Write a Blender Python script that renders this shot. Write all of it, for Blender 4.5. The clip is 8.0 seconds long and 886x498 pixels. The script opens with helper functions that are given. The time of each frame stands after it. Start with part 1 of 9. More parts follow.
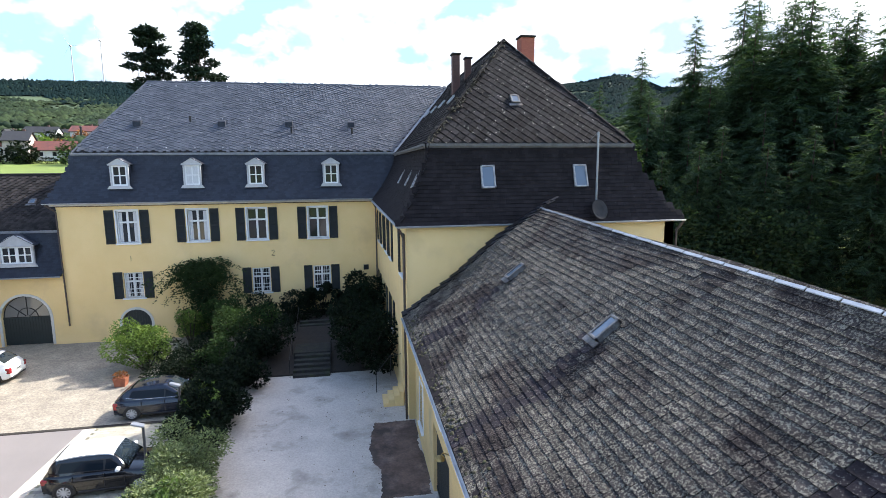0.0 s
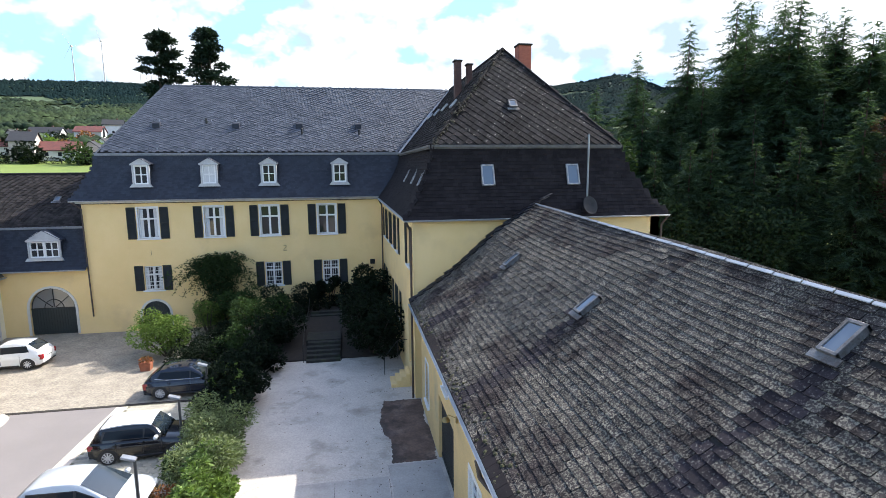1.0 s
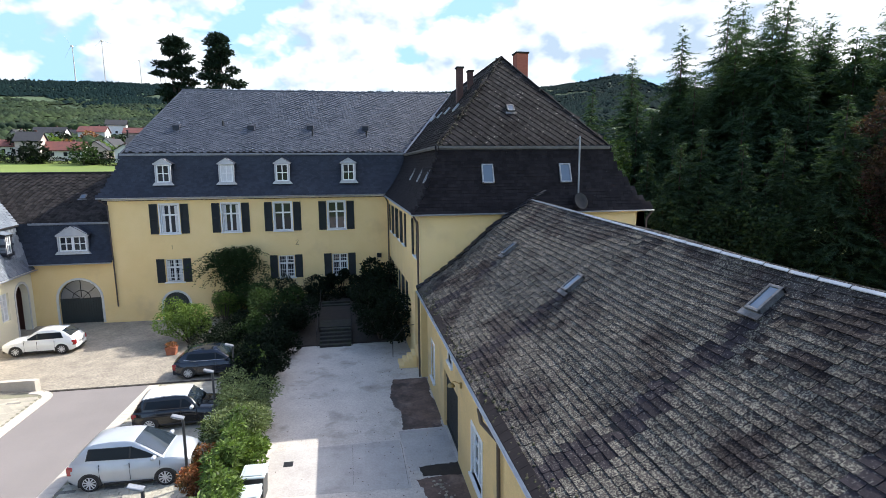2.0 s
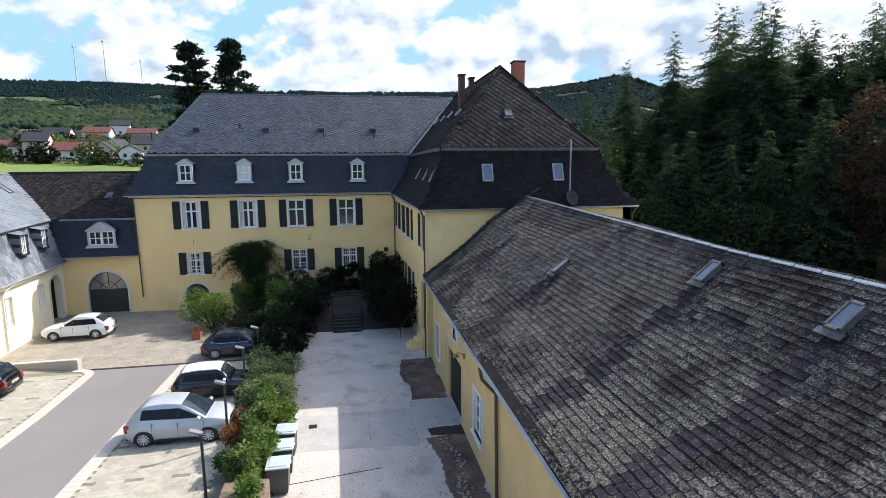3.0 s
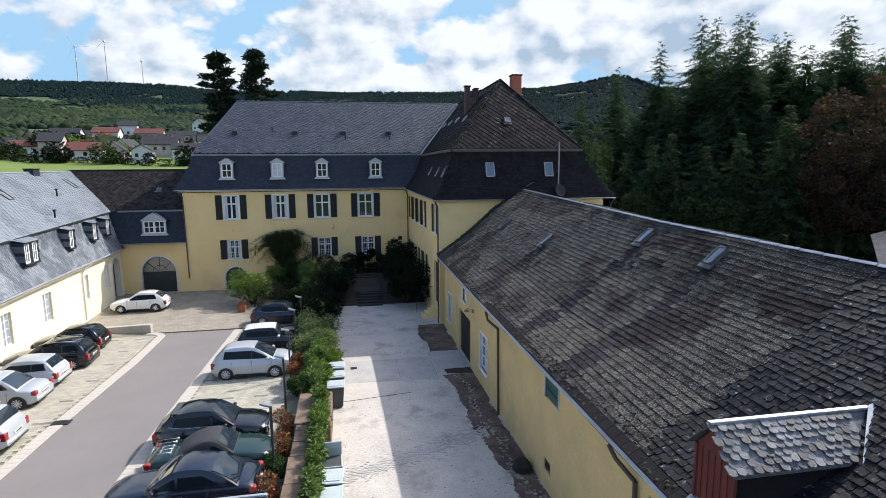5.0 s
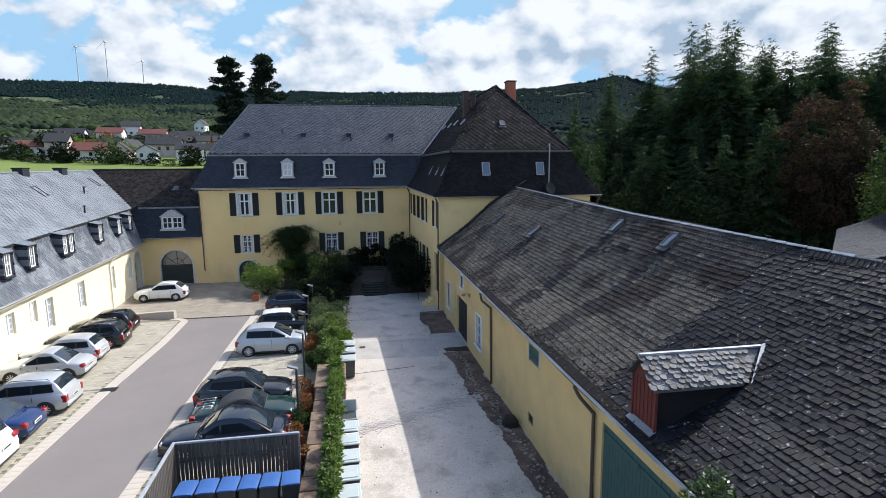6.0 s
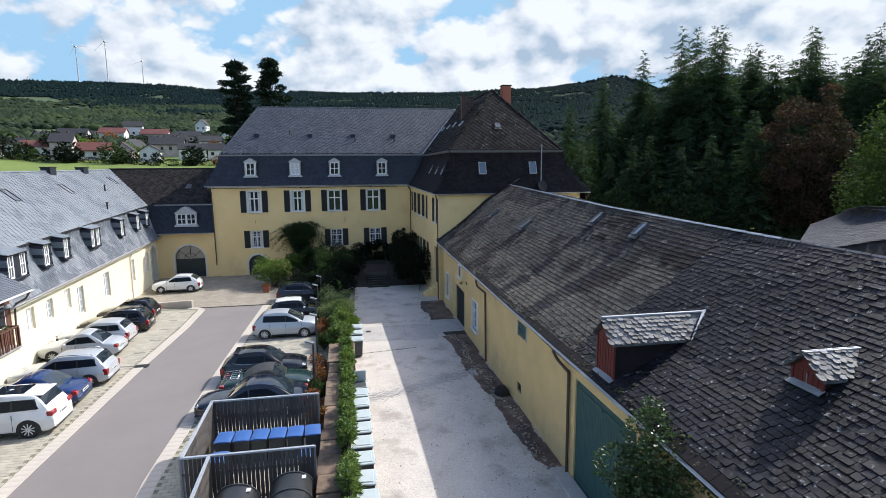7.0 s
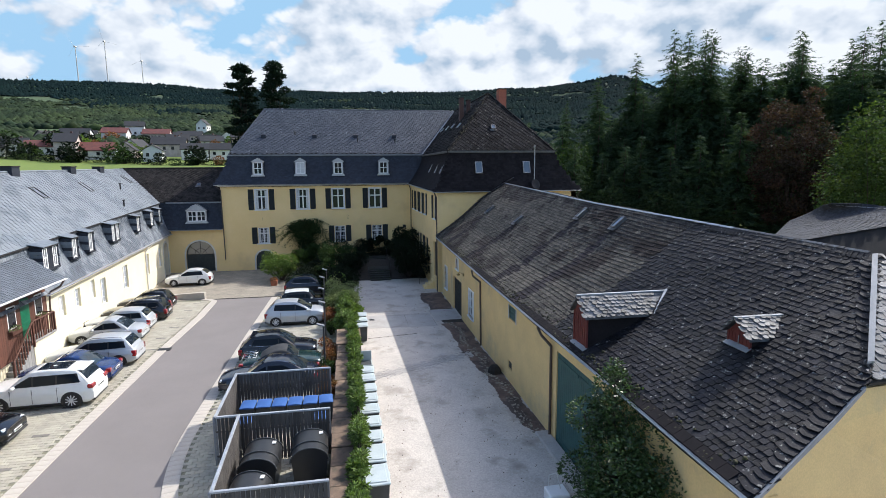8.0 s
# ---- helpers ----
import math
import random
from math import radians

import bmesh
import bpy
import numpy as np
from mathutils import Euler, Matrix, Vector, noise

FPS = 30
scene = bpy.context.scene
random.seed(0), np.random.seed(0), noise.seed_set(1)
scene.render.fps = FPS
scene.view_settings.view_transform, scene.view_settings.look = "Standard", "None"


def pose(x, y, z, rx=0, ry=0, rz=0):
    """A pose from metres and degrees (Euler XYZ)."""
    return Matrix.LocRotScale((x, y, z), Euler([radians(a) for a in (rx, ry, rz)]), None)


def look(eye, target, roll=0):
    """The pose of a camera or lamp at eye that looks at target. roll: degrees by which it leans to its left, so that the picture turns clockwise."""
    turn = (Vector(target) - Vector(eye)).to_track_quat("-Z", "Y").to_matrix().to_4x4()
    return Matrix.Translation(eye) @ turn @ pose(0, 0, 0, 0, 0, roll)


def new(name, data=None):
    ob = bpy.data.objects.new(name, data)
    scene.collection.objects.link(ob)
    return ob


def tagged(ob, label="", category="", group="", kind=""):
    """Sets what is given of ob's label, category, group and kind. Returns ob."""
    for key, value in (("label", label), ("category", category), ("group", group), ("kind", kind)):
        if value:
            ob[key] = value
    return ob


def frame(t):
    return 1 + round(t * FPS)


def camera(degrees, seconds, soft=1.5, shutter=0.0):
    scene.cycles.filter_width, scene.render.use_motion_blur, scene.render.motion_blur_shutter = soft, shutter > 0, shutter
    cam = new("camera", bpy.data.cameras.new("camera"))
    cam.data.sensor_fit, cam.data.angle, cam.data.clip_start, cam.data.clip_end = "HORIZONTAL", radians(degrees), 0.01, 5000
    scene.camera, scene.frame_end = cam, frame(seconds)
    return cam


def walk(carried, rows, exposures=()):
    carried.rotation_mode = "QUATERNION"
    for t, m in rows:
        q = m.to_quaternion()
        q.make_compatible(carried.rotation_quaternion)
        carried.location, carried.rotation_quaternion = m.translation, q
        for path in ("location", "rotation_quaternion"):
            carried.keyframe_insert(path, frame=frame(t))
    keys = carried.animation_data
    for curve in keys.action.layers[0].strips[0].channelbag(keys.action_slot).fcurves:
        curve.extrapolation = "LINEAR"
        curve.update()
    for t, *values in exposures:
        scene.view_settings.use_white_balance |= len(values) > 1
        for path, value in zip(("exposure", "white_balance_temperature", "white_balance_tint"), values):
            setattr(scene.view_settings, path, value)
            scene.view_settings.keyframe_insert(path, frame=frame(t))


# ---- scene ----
cam = camera(79.2, 8.0, 0.85)
METRES, EYE, TILT, LEAN, TURN = 22.5, 11.05, 0.0, 0.0, -9.9
ROWS = [
    (0.0, 0.0, 0.0, 0.0, -0.07, -8.64, 0.46),
    (0.5, -0.0031, -0.0434, -0.0007, -0.04, -8.63, 0.47),
    (1.0, -0.0068, -0.0935, -0.0014, -0.04, -8.64, 0.47),
    (1.5, -0.0115, -0.1449, -0.0023, -0.05, -8.66, 0.48),
    (3.0, -0.0259, -0.3308, -0.004, -0.04, -8.64, 0.45),
    (3.5, -0.0335, -0.394, -0.0049, -0.06, -8.65, 0.46),
    (4.0, -0.044, -0.4661, -0.0072, -0.04, -8.66, 0.44),
    (4.5, -0.0531, -0.5358, -0.0084, -0.06, -8.67, 0.45),
    (6.0, -0.0574, -0.7545, -0.0117, -0.09, -8.64, 0.4),
    (6.5, -0.057, -0.8171, -0.0128, -0.12, -8.64, 0.41),
    (7.0, -0.0571, -0.8837, -0.0141, -0.15, -8.66, 0.41),
    (7.5, -0.0563, -0.9445, -0.0148, -0.17, -8.68, 0.41),
    (8.0, -0.0547, -0.9969, -0.015, -0.21, -8.7, 0.41),
]
walk(cam, [(t, pose(0, 0, EYE, TILT, LEAN, TURN) @ pose(METRES * x, METRES * y, METRES * z, 90 + pitch, roll, yaw)) for t, x, y, z, yaw, pitch, roll in ROWS],
     exposures=[(0.0, 1.78, 6350, 10), (1.5, 1.55, 6350, 10), (3.5, 1.15, 6300, 10), (5.0, 1.0, 6250, 10), (8.0, 0.95, 6200, 10)])
# ---- world, sun ----
SUN = Vector((0.97, 0.52, 1.0))          # towards the sun
world = bpy.data.worlds.new("sky")
scene.world = world
world.use_nodes = True
wn, wl = world.node_tree.nodes, world.node_tree.links
wn.clear()
sky = wn.new("ShaderNodeTexSky")
sky.sky_type, sky.sun_disc = "NISHITA", False
sky.sun_elevation = math.atan2(SUN.z, math.hypot(SUN.x, SUN.y))
sky.sun_rotation = math.atan2(SUN.x, SUN.y)
sky.air_density, sky.dust_density, sky.ozone_density = 1.0, 2.5, 1.0
bg = wn.new("ShaderNodeBackground")
bg.inputs["Strength"].default_value = 0.15
wo = wn.new("ShaderNodeOutputWorld")
wl.new(sky.outputs[0], bg.inputs["Color"])
wl.new(bg.outputs[0], wo.inputs["Surface"])
sun_data = bpy.data.lights.new("sun", "SUN")
sun_data.energy, sun_data.angle, sun_data.color = 2.9, radians(0.6), (1.0, 0.95, 0.87)
sun = new("sun", sun_data)
sun.matrix_basis = look(SUN * 60, (0, 0, 0))

# ---- mesh tools ----
WORLD = {}


class Geo:
    """Vertices and faces of one mesh."""

    def __init__(self):
        self.v, self.f = [], []

    def add(self, vs, fs):
        o = len(self.v)
        self.v.extend(tuple(p) for p in vs)
        self.f.extend(tuple(i + o for i in f) for f in fs)
        return self

    def box(self, x0, x1, y0, y1, z0, z1, c=0.0, m=None):
        """A box, with its edges cut off by c."""
        lo, hi = (min(x0, x1), min(y0, y1), min(z0, z1)), (max(x0, x1), max(y0, y1), max(z0, z1))
        if c <= 0:
            vs = [(a, b, d) for a in (lo[0], hi[0]) for b in (lo[1], hi[1]) for d in (lo[2], hi[2])]
            fs = [(0, 1, 3, 2), (4, 6, 7, 5), (0, 4, 5, 1), (2, 3, 7, 6), (0, 2, 6, 4), (1, 5, 7, 3)]
        else:
            c = min(c, 0.45 * min(h - l for h, l in zip(hi, lo)))
            vs, idx = [], {}
            for s in ((i, j, k) for i in (0, 1) for j in (0, 1) for k in (0, 1)):
                for a in range(3):
                    p = [(hi if s[q] else lo)[q] + (0 if q == a else (-c if s[q] else c)) for q in range(3)]
                    idx[s, a] = len(vs)
                    vs.append(p)
            fs = []
            for a in range(3):
                b, d = (a + 1) % 3, (a + 2) % 3
                for sa in (0, 1):
                    q = []
                    for sb, sd in ((0, 0), (1, 0), (1, 1), (0, 1)):
                        s = [0, 0, 0]
                        s[a], s[b], s[d] = sa, sb, sd
                        q.append(idx[tuple(s), a])
                    fs.append(tuple(q if sa else q[::-1]))
                for sb in (0, 1):
                    for sd in (0, 1):
                        s0, s1 = [0, 0, 0], [0, 0, 0]
                        s0[b] = s1[b] = sb
                        s0[d] = s1[d] = sd
                        s1[a] = 1
                        q = [idx[tuple(s0), b], idx[tuple(s1), b], idx[tuple(s1), d], idx[tuple(s0), d]]
                        fs.append(tuple(q if sb == sd else q[::-1]))
            for s in ((i, j, k) for i in (0, 1) for j in (0, 1) for k in (0, 1)):
                q = [idx[s, 0], idx[s, 1], idx[s, 2]]
                fs.append(tuple(q if sum(s) % 2 else q[::-1]))
        if m is not None:
            vs = [m @ Vector(p) for p in vs]
        return self.add(vs, fs)

    def prism(self, poly, a, b, place):
        """A polygon of 2D points pushed from a to b; place(u, v, w) gives the point in space."""
        n = len(poly)
        vs = [place(u, v, a) for u, v in poly] + [place(u, v, b) for u, v in poly]
        fs = [tuple(range(n))[::-1], tuple(range(n, 2 * n))]
        fs += [(i, (i + 1) % n, n + (i + 1) % n, n + i) for i in range(n)]
        return self.add(vs, fs)

    def slab(self, pts, down):
        """A flat polygon with thickness: its copy lies at the offset down."""
        n = len(pts)
        down = Vector(down)
        vs = [Vector(p) for p in pts] + [Vector(p) + down for p in pts]
        fs = [tuple(range(n)), tuple(range(n, 2 * n))[::-1]]
        fs += [(i, n + i, n + (i + 1) % n, (i + 1) % n) for i in range(n)]
        return self.add(vs, fs)

    def tube(self, p, q, r, r2=None, n=8, caps=True):
        p, q = Vector(p), Vector(q)
        r2 = r if r2 is None else r2
        d = (q - p).normalized()
        u = d.orthogonal().normalized()
        w = d.cross(u)
        ring = [u * math.cos(6.28318 * i / n) + w * math.sin(6.28318 * i / n) for i in range(n)]
        vs = [p + e * r for e in ring] + [q + e * r2 for e in ring]
        fs = [(i, (i + 1) % n, n + (i + 1) % n, n + i) for i in range(n)]
        if caps:
            fs += [tuple(range(n))[::-1], tuple(range(n, 2 * n))]
        return self.add(vs, fs)

    def pipe(self, pts, r, n=8):
        for p, q in zip(pts[:-1], pts[1:]):
            self.tube(p, q, r, n=n)
        return self

    def lathe(self, profile, n=16, m=None):
        """Spin (radius, height) points about z."""
        vs = []
        for r, h in profile:
            vs += [Vector((r * math.cos(6.28318 * i / n), r * math.sin(6.28318 * i / n), h)) for i in range(n)]
        if m is not None:
            vs = [m @ p for p in vs]
        fs = []
        for k in range(len(profile) - 1):
            fs += [(k * n + i, k * n + (i + 1) % n, (k + 1) * n + (i + 1) % n, (k + 1) * n + i) for i in range(n)]
        fs += [tuple(range(n))[::-1], tuple(range((len(profile) - 1) * n, len(profile) * n))]
        return self.add(vs, fs)

    def mesh(self, name, material, smooth=False, tidy=None):
        me = bpy.data.meshes.new(name)
        me.from_pydata(self.v, [], self.f)
        if tidy is None:
            tidy = len(self.f) < 6000
        if tidy:
            bm = bmesh.new()
            bm.from_mesh(me)
            bmesh.ops.recalc_face_normals(bm, faces=bm.faces)
            bm.to_mesh(me)
            bm.free()
        if smooth:
            me.shade_smooth()
            if smooth is not True:
                me.set_sharp_from_angle(angle=radians(smooth))
        if material is not None:
            me.materials.append(material)
        me.update()
        return me


def thing(name, label, category, at=(0, 0, 0), turn=0, group="", kind=""):
    """An empty at the thing's base, which carries its parts."""
    ob = new(name)
    ob.empty_display_size = 0.3
    ob.matrix_basis = WORLD[ob] = pose(*at, 0, 0, turn)
    return tagged(ob, label, category, group, kind)


def part(name, geo, material, parent=None, label="", m=None, smooth=False, kind=""):
    """Links a mesh under a thing or a part. Without m the mesh is in world coordinates; with m, m is its place in the world."""
    me = geo.mesh(name, material, smooth) if isinstance(geo, Geo) else geo
    ob = new(name, me)
    m = Matrix() if m is None else m
    ob.matrix_basis = WORLD[ob] = m
    if parent is not None:
        ob.parent = parent
        ob.matrix_parent_inverse = WORLD[parent].inverted()
    return tagged(ob, label, kind=kind)


def solo(name, geo, material, label, category, m=None, smooth=False, group="", kind=""):
    """A thing that is one mesh."""
    return tagged(part(name, geo, material, None, "", m, smooth), label, category, group, kind)


def at_wall(p, u, n):
    """The frame of a wall: x along u, y out of the wall, z up."""
    u, n = Vector(u).normalized(), Vector(n).normalized()
    return Matrix(((u.x, n.x, 0, p[0]), (u.y, n.y, 0, p[1]), (u.z, n.z, 1, p[2]), (0, 0, 0, 1)))


def wall_mesh(geo, m, length, z0, z1, holes, thick):
    """A wall in the frame m, from 0 to length along x and back by thick, with holes (u0, u1, v0, v1[, rise]) through it; rise: height of an arch above v1."""
    us = sorted({0.0, length, *(h[0] for h in holes), *(h[1] for h in holes)})
    vs = sorted({z0, z1, *(h[2] for h in holes), *(h[3] + (h[4] if len(h) > 4 else 0) for h in holes)})

    def hole(u, v):
        return any(h[0] < u < h[1] and h[2] < v < h[3] + (h[4] if len(h) > 4 else 0) for h in holes)

    def q(*pts):
        geo.add([m @ Vector(p) for p in pts], [tuple(range(len(pts)))])

    nu, nv = len(us) - 1, len(vs) - 1
    full = [[not hole((us[i] + us[i + 1]) / 2, (vs[j] + vs[j + 1]) / 2) for j in range(nv)] for i in range(nu)]
    for i in range(nu):
        for j in range(nv):
            a, b, c, d = us[i], us[i + 1], vs[j], vs[j + 1]
            if not full[i][j]:
                continue
            q((a, 0, c), (b, 0, c), (b, 0, d), (a, 0, d))
            q((a, -thick, c), (a, -thick, d), (b, -thick, d), (b, -thick, c))
            if i == 0 or not full[i - 1][j]:
                q((a, 0, c), (a, 0, d), (a, -thick, d), (a, -thick, c))
            if i == nu - 1 or not full[i + 1][j]:
                q((b, 0, c), (b, -thick, c), (b, -thick, d), (b, 0, d))
            if j == 0 or not full[i][j - 1]:
                q((a, 0, c), (a, -thick, c), (b, -thick, c), (b, 0, c))
            if j == nv - 1 or not full[i][j + 1]:
                q((a, 0, d), (b, 0, d), (b, -thick, d), (a, -thick, d))
    for h in holes:
        if len(h) > 4:
            cx, rx, n = (h[0] + h[1]) / 2, (h[1] - h[0]) / 2, 10
            arc = [(cx - rx * math.cos(math.pi * k / n), h[3] + h[4] * math.sin(math.pi * k / n)) for k in range(n + 1)]
            for k in range(n):
                (a, b), (c, d), t = arc[k], arc[k + 1], h[3] + h[4]
                q((a, 0, b), (c, 0, d), (c, 0, t), (a, 0, t))
                q((a, 0, b), (a, -thick, b), (c, -thick, d), (c, 0, d))
    return geo


def ngrid(geo, f, nu, nv):
    """A sheet of nu x nv cells through f(s, t), s and t from 0 to 1."""
    vs = [f(i / nu, j / nv) for j in range(nv + 1) for i in range(nu + 1)]
    fs = [(j * (nu + 1) + i, j * (nu + 1) + i + 1, (j + 1) * (nu + 1) + i + 1, (j + 1) * (nu + 1) + i) for j in range(nv) for i in range(nu)]
    return geo.add(vs, fs)


SHAPES = {
    "rect": [(-0.5, 0.0), (0.40, 0.0), (0.5, 0.14), (0.5, 1.5), (-0.5, 1.5)],
    "scale": [(-0.5, 0.45), (-0.3, 0.12), (0.12, 0.0), (0.4, 0.12), (0.5, 0.5), (0.5, 1.6), (-0.5, 1.6)],
    "diamond": [(-0.465, 0.95), (0.0, 0.06), (0.465, 0.95), (0.0, 1.86)],
    "square": [(-0.5, 0.0), (0.5, 0.0), (0.5, 1.4), (-0.5, 1.4)],
}


def slates(geo, surf, ulen, vlen, w, h, shape="rect", thick=0.012, wild=0.3, inside=None, lift=0.004, taken=None, seed=1, places=None, gap=0.985):
    """Rows of slates w wide, h apart, on the surface surf(u, v), v up the slope. taken(u, v): leave out; places: gets the frames of those left out."""
    rnd = random.Random(seed)
    outline = SHAPES[shape]
    top = max(b for a, b in outline)
    for j in range(int(vlen / h) + 1):
        off = (j % 2) * 0.5 * w if shape != "rect" else (j * 0.37 % 1) * w
        for i in range(-1, int(ulen / w) + 2):
            u, v = i * w + off + rnd.uniform(-1, 1) * 0.06 * w * wild, j * h
            if u < -0.02 or u > ulen + 0.02 or v + 0.5 * h > vlen:
                continue
            if inside and not inside(u, v):
                continue
            p = surf(u, v)
            du, dv = surf(u + 0.05, v) - p, surf(u, v + 0.05) - p
            if du.length < 1e-6 or dv.length < 1e-6:
                continue
            du.normalize()
            n = du.cross(dv).normalized()
            dv = n.cross(du)
            k = thick * (1 + rnd.uniform(-1, 1) * wild * 0.6)
            tw, ry = rnd.uniform(-1, 1) * 0.018 * wild, rnd.uniform(-1, 1) * 0.01 * wild
            if taken and taken(u, v):
                if places is not None:
                    places.append(Matrix(((du.x, dv.x, n.x, p.x), (du.y, dv.y, n.y, p.y), (du.z, dv.z, n.z, p.z), (0, 0, 0, 1))) @ pose(0, 0, lift, ry * 40, 0, tw * 50))
                continue
            vs = []
            for a, b in outline:
                a, b = a * w * gap, min(b * h, vlen - v + 0.02)
                up = lift + k * (1.7 - 1.5 * b / (top * h)) + a * tw
                vs.append(p + du * (a + b * tw) + dv * b + n * up)
            m = len(vs)
            vs += [q - n * (k + 0.008) for q in vs]
            fs = [tuple(range(m))] + [(e, e + m, (e + 1) % m + m, (e + 1) % m) for e in range(m)]
            geo.add(vs, fs)
    return geo


def flat(p0, u, v):
    """A plane for slates: origin, direction along the row, direction up the slope."""
    p0, u, v = Vector(p0), Vector(u).normalized(), Vector(v).normalized()
    return lambda a, b: p0 + u * a + v * b


def leaves(geo, blobs, n, size, rnd, flat_=0.35, core=0.55, droop=0.0, long=1.6):
    """n leaf clumps scattered in the shells of ellipsoids (x, y, z, rx, ry, rz)."""
    vol = [max(1e-3, b[3] * b[4] + b[4] * b[5] + b[3] * b[5]) for b in blobs]
    tot = sum(vol)
    for b, k in zip(blobs, vol):
        c = Vector(b[:3])
        for _ in range(max(3, int(n * k / tot))):
            d = Vector((rnd.gauss(0, 1), rnd.gauss(0, 1), rnd.gauss(0, 1)))
            d = d.normalized() if d.length > 1e-6 else Vector((0, 0, 1))
            r = rnd.uniform(core, 1.0) ** 0.6 * rnd.uniform(0.9, 1.12)
            p = c + Vector((d.x * b[3], d.y * b[4], d.z * b[5])) * r
            a = (Vector((rnd.gauss(0, 1), rnd.gauss(0, 1), rnd.gauss(0, flat_) - droop)) + d * 0.8)
            a = a.normalized() if a.length > 1e-6 else Vector((1, 0, 0))
            s = size * rnd.uniform(0.6, 1.35)
            w = a.cross(Vector((rnd.gauss(0, 1), rnd.gauss(0, 1), rnd.gauss(0, 1))))
            w = w.normalized() * s * 0.5 if w.length > 1e-6 else Vector((0, 0, s * 0.5))
            q = p + a * s * long
            geo.add([p, p + a * s * 0.75 * long * 0.6 + w, q, p + a * s * 0.75 * long * 0.6 - w], [(0, 1, 2, 3)])
    return geo


# ---- materials ----
def mat(name, col, col2=None, rough=0.75, scale=3.0, fine=40.0, amount=0.5, bump=0.15, metal=0.0, island=0.0, obj=0.0, stain=None, stain_scale=0.6, stain_lo=0.5, stain_hi=0.68, spec=0.5, coat=0.0, stretch=(1, 1, 1), sub=0.0, bump_scale=None, placed=False, patch=None, patch_scale=0.5, patch_lo=0.52, patch_hi=0.7):
    """A surface of two colours mixed by coarse and fine noise, with stains, relief and piece-by-piece variation."""
    ma = bpy.data.materials.new(name)
    ma.use_nodes = True
    nt, ln = ma.node_tree.nodes, ma.node_tree.links
    b = nt["Principled BSDF"]
    co = nt.new("ShaderNodeTexCoord")
    mp = nt.new("ShaderNodeMapping")
    mp.inputs["Scale"].default_value = stretch
    if placed:
        ln.new(nt.new("ShaderNodeNewGeometry").outputs["Position"], mp.inputs["Vector"])
    else:
        ln.new(co.outputs["Object"], mp.inputs["Vector"])

    def noise_node(s, detail=5.0):
        n = nt.new("ShaderNodeTexNoise")
        n.inputs["Scale"].default_value, n.inputs["Detail"].default_value, n.inputs["Roughness"].default_value = s, detail, 0.62
        ln.new(mp.outputs[0], n.inputs["Vector"])
        return n

    def mix(kind, fac, a, c):
        n = nt.new("ShaderNodeMix")
        n.data_type, n.blend_type = "RGBA", kind
        for s, v in ((n.inputs[0], fac), (n.inputs[6], a), (n.inputs[7], c)):
            if hasattr(v, "is_linked"):
                ln.new(v, s)
            else:
                s.default_value = v if not isinstance(v, tuple) else (*v, 1)
        return n.outputs[2]

    def ramp(src, lo, hi):
        n = nt.new("ShaderNodeMapRange")
        n.inputs[1].default_value, n.inputs[2].default_value = lo, hi
        ln.new(src, n.inputs[0])
        return n.outputs[0]

    col2 = col2 or tuple(c * 0.7 for c in col)
    big, small = noise_node(scale), noise_node(fine, 3.0)
    c = mix("MIX", ramp(big.outputs[0], 0.35, 0.65), col, col2)
    c = mix("MULTIPLY", amount, c, mix("MIX", ramp(small.outputs[0], 0.3, 0.7), (0.62, 0.62, 0.62), (1.3, 1.3, 1.3)))
    if stain:
        c = mix("MIX", ramp(noise_node(stain_scale, 8.0).outputs[0], stain_lo, stain_hi), c, stain)
    if patch:
        c = mix("MIX", ramp(noise_node(patch_scale, 6.0).outputs[0], patch_lo, patch_hi), c, mix("MULTIPLY", 1.0, c, patch))
    if island:
        g = nt.new("ShaderNodeNewGeometry")
        c = mix("MULTIPLY", 1.0, c, mix("MIX", g.outputs["Random Per Island"], (1 - island,) * 3, (1 + island, 1 + island * 0.97, 1 + island * 0.92)))
    if obj:
        g = nt.new("ShaderNodeObjectInfo")
        c = mix("MULTIPLY", 1.0, c, mix("MIX", g.outputs["Random"], (1 - obj,) * 3, (1 + obj, 1 + obj * 0.97, 1 + obj * 0.92)))
    ln.new(c, b.inputs["Base Color"])
    b.inputs["Metallic"].default_value = metal
    b.inputs["Specular IOR Level"].default_value = spec
    b.inputs["Coat Weight"].default_value = coat
    b.inputs["Coat Roughness"].default_value = 0.04
    r = nt.new("ShaderNodeMapRange")
    r.inputs[3].default_value, r.inputs[4].default_value = max(0.02, rough - 0.1), min(1, rough + 0.1)
    ln.new(small.outputs[0], r.inputs[0])
    ln.new(r.outputs[0], b.inputs["Roughness"])
    if bump:
        bp = nt.new("ShaderNodeBump")
        bp.inputs["Strength"].default_value, bp.inputs["Distance"].default_value = bump, 0.02
        ln.new((noise_node(bump_scale, 4.0) if bump_scale else small).outputs[0], bp.inputs["Height"])
        ln.new(bp.outputs[0], b.inputs["Normal"])
    if sub:
        b.inputs["Transmission Weight"].default_value = 0
        tr = nt.new("ShaderNodeBsdfTranslucent")
        ln.new(mix("MULTIPLY", 1.0, c, (1.3, 1.4, 0.6)), tr.inputs["Color"])
        ms = nt.new("ShaderNodeMixShader")
        ms.inputs[0].default_value = sub
        ln.new(b.outputs[0], ms.inputs[1])
        ln.new(tr.outputs[0], ms.inputs[2])
        ln.new(ms.outputs[0], nt["Material Output"].inputs["Surface"])
    return ma


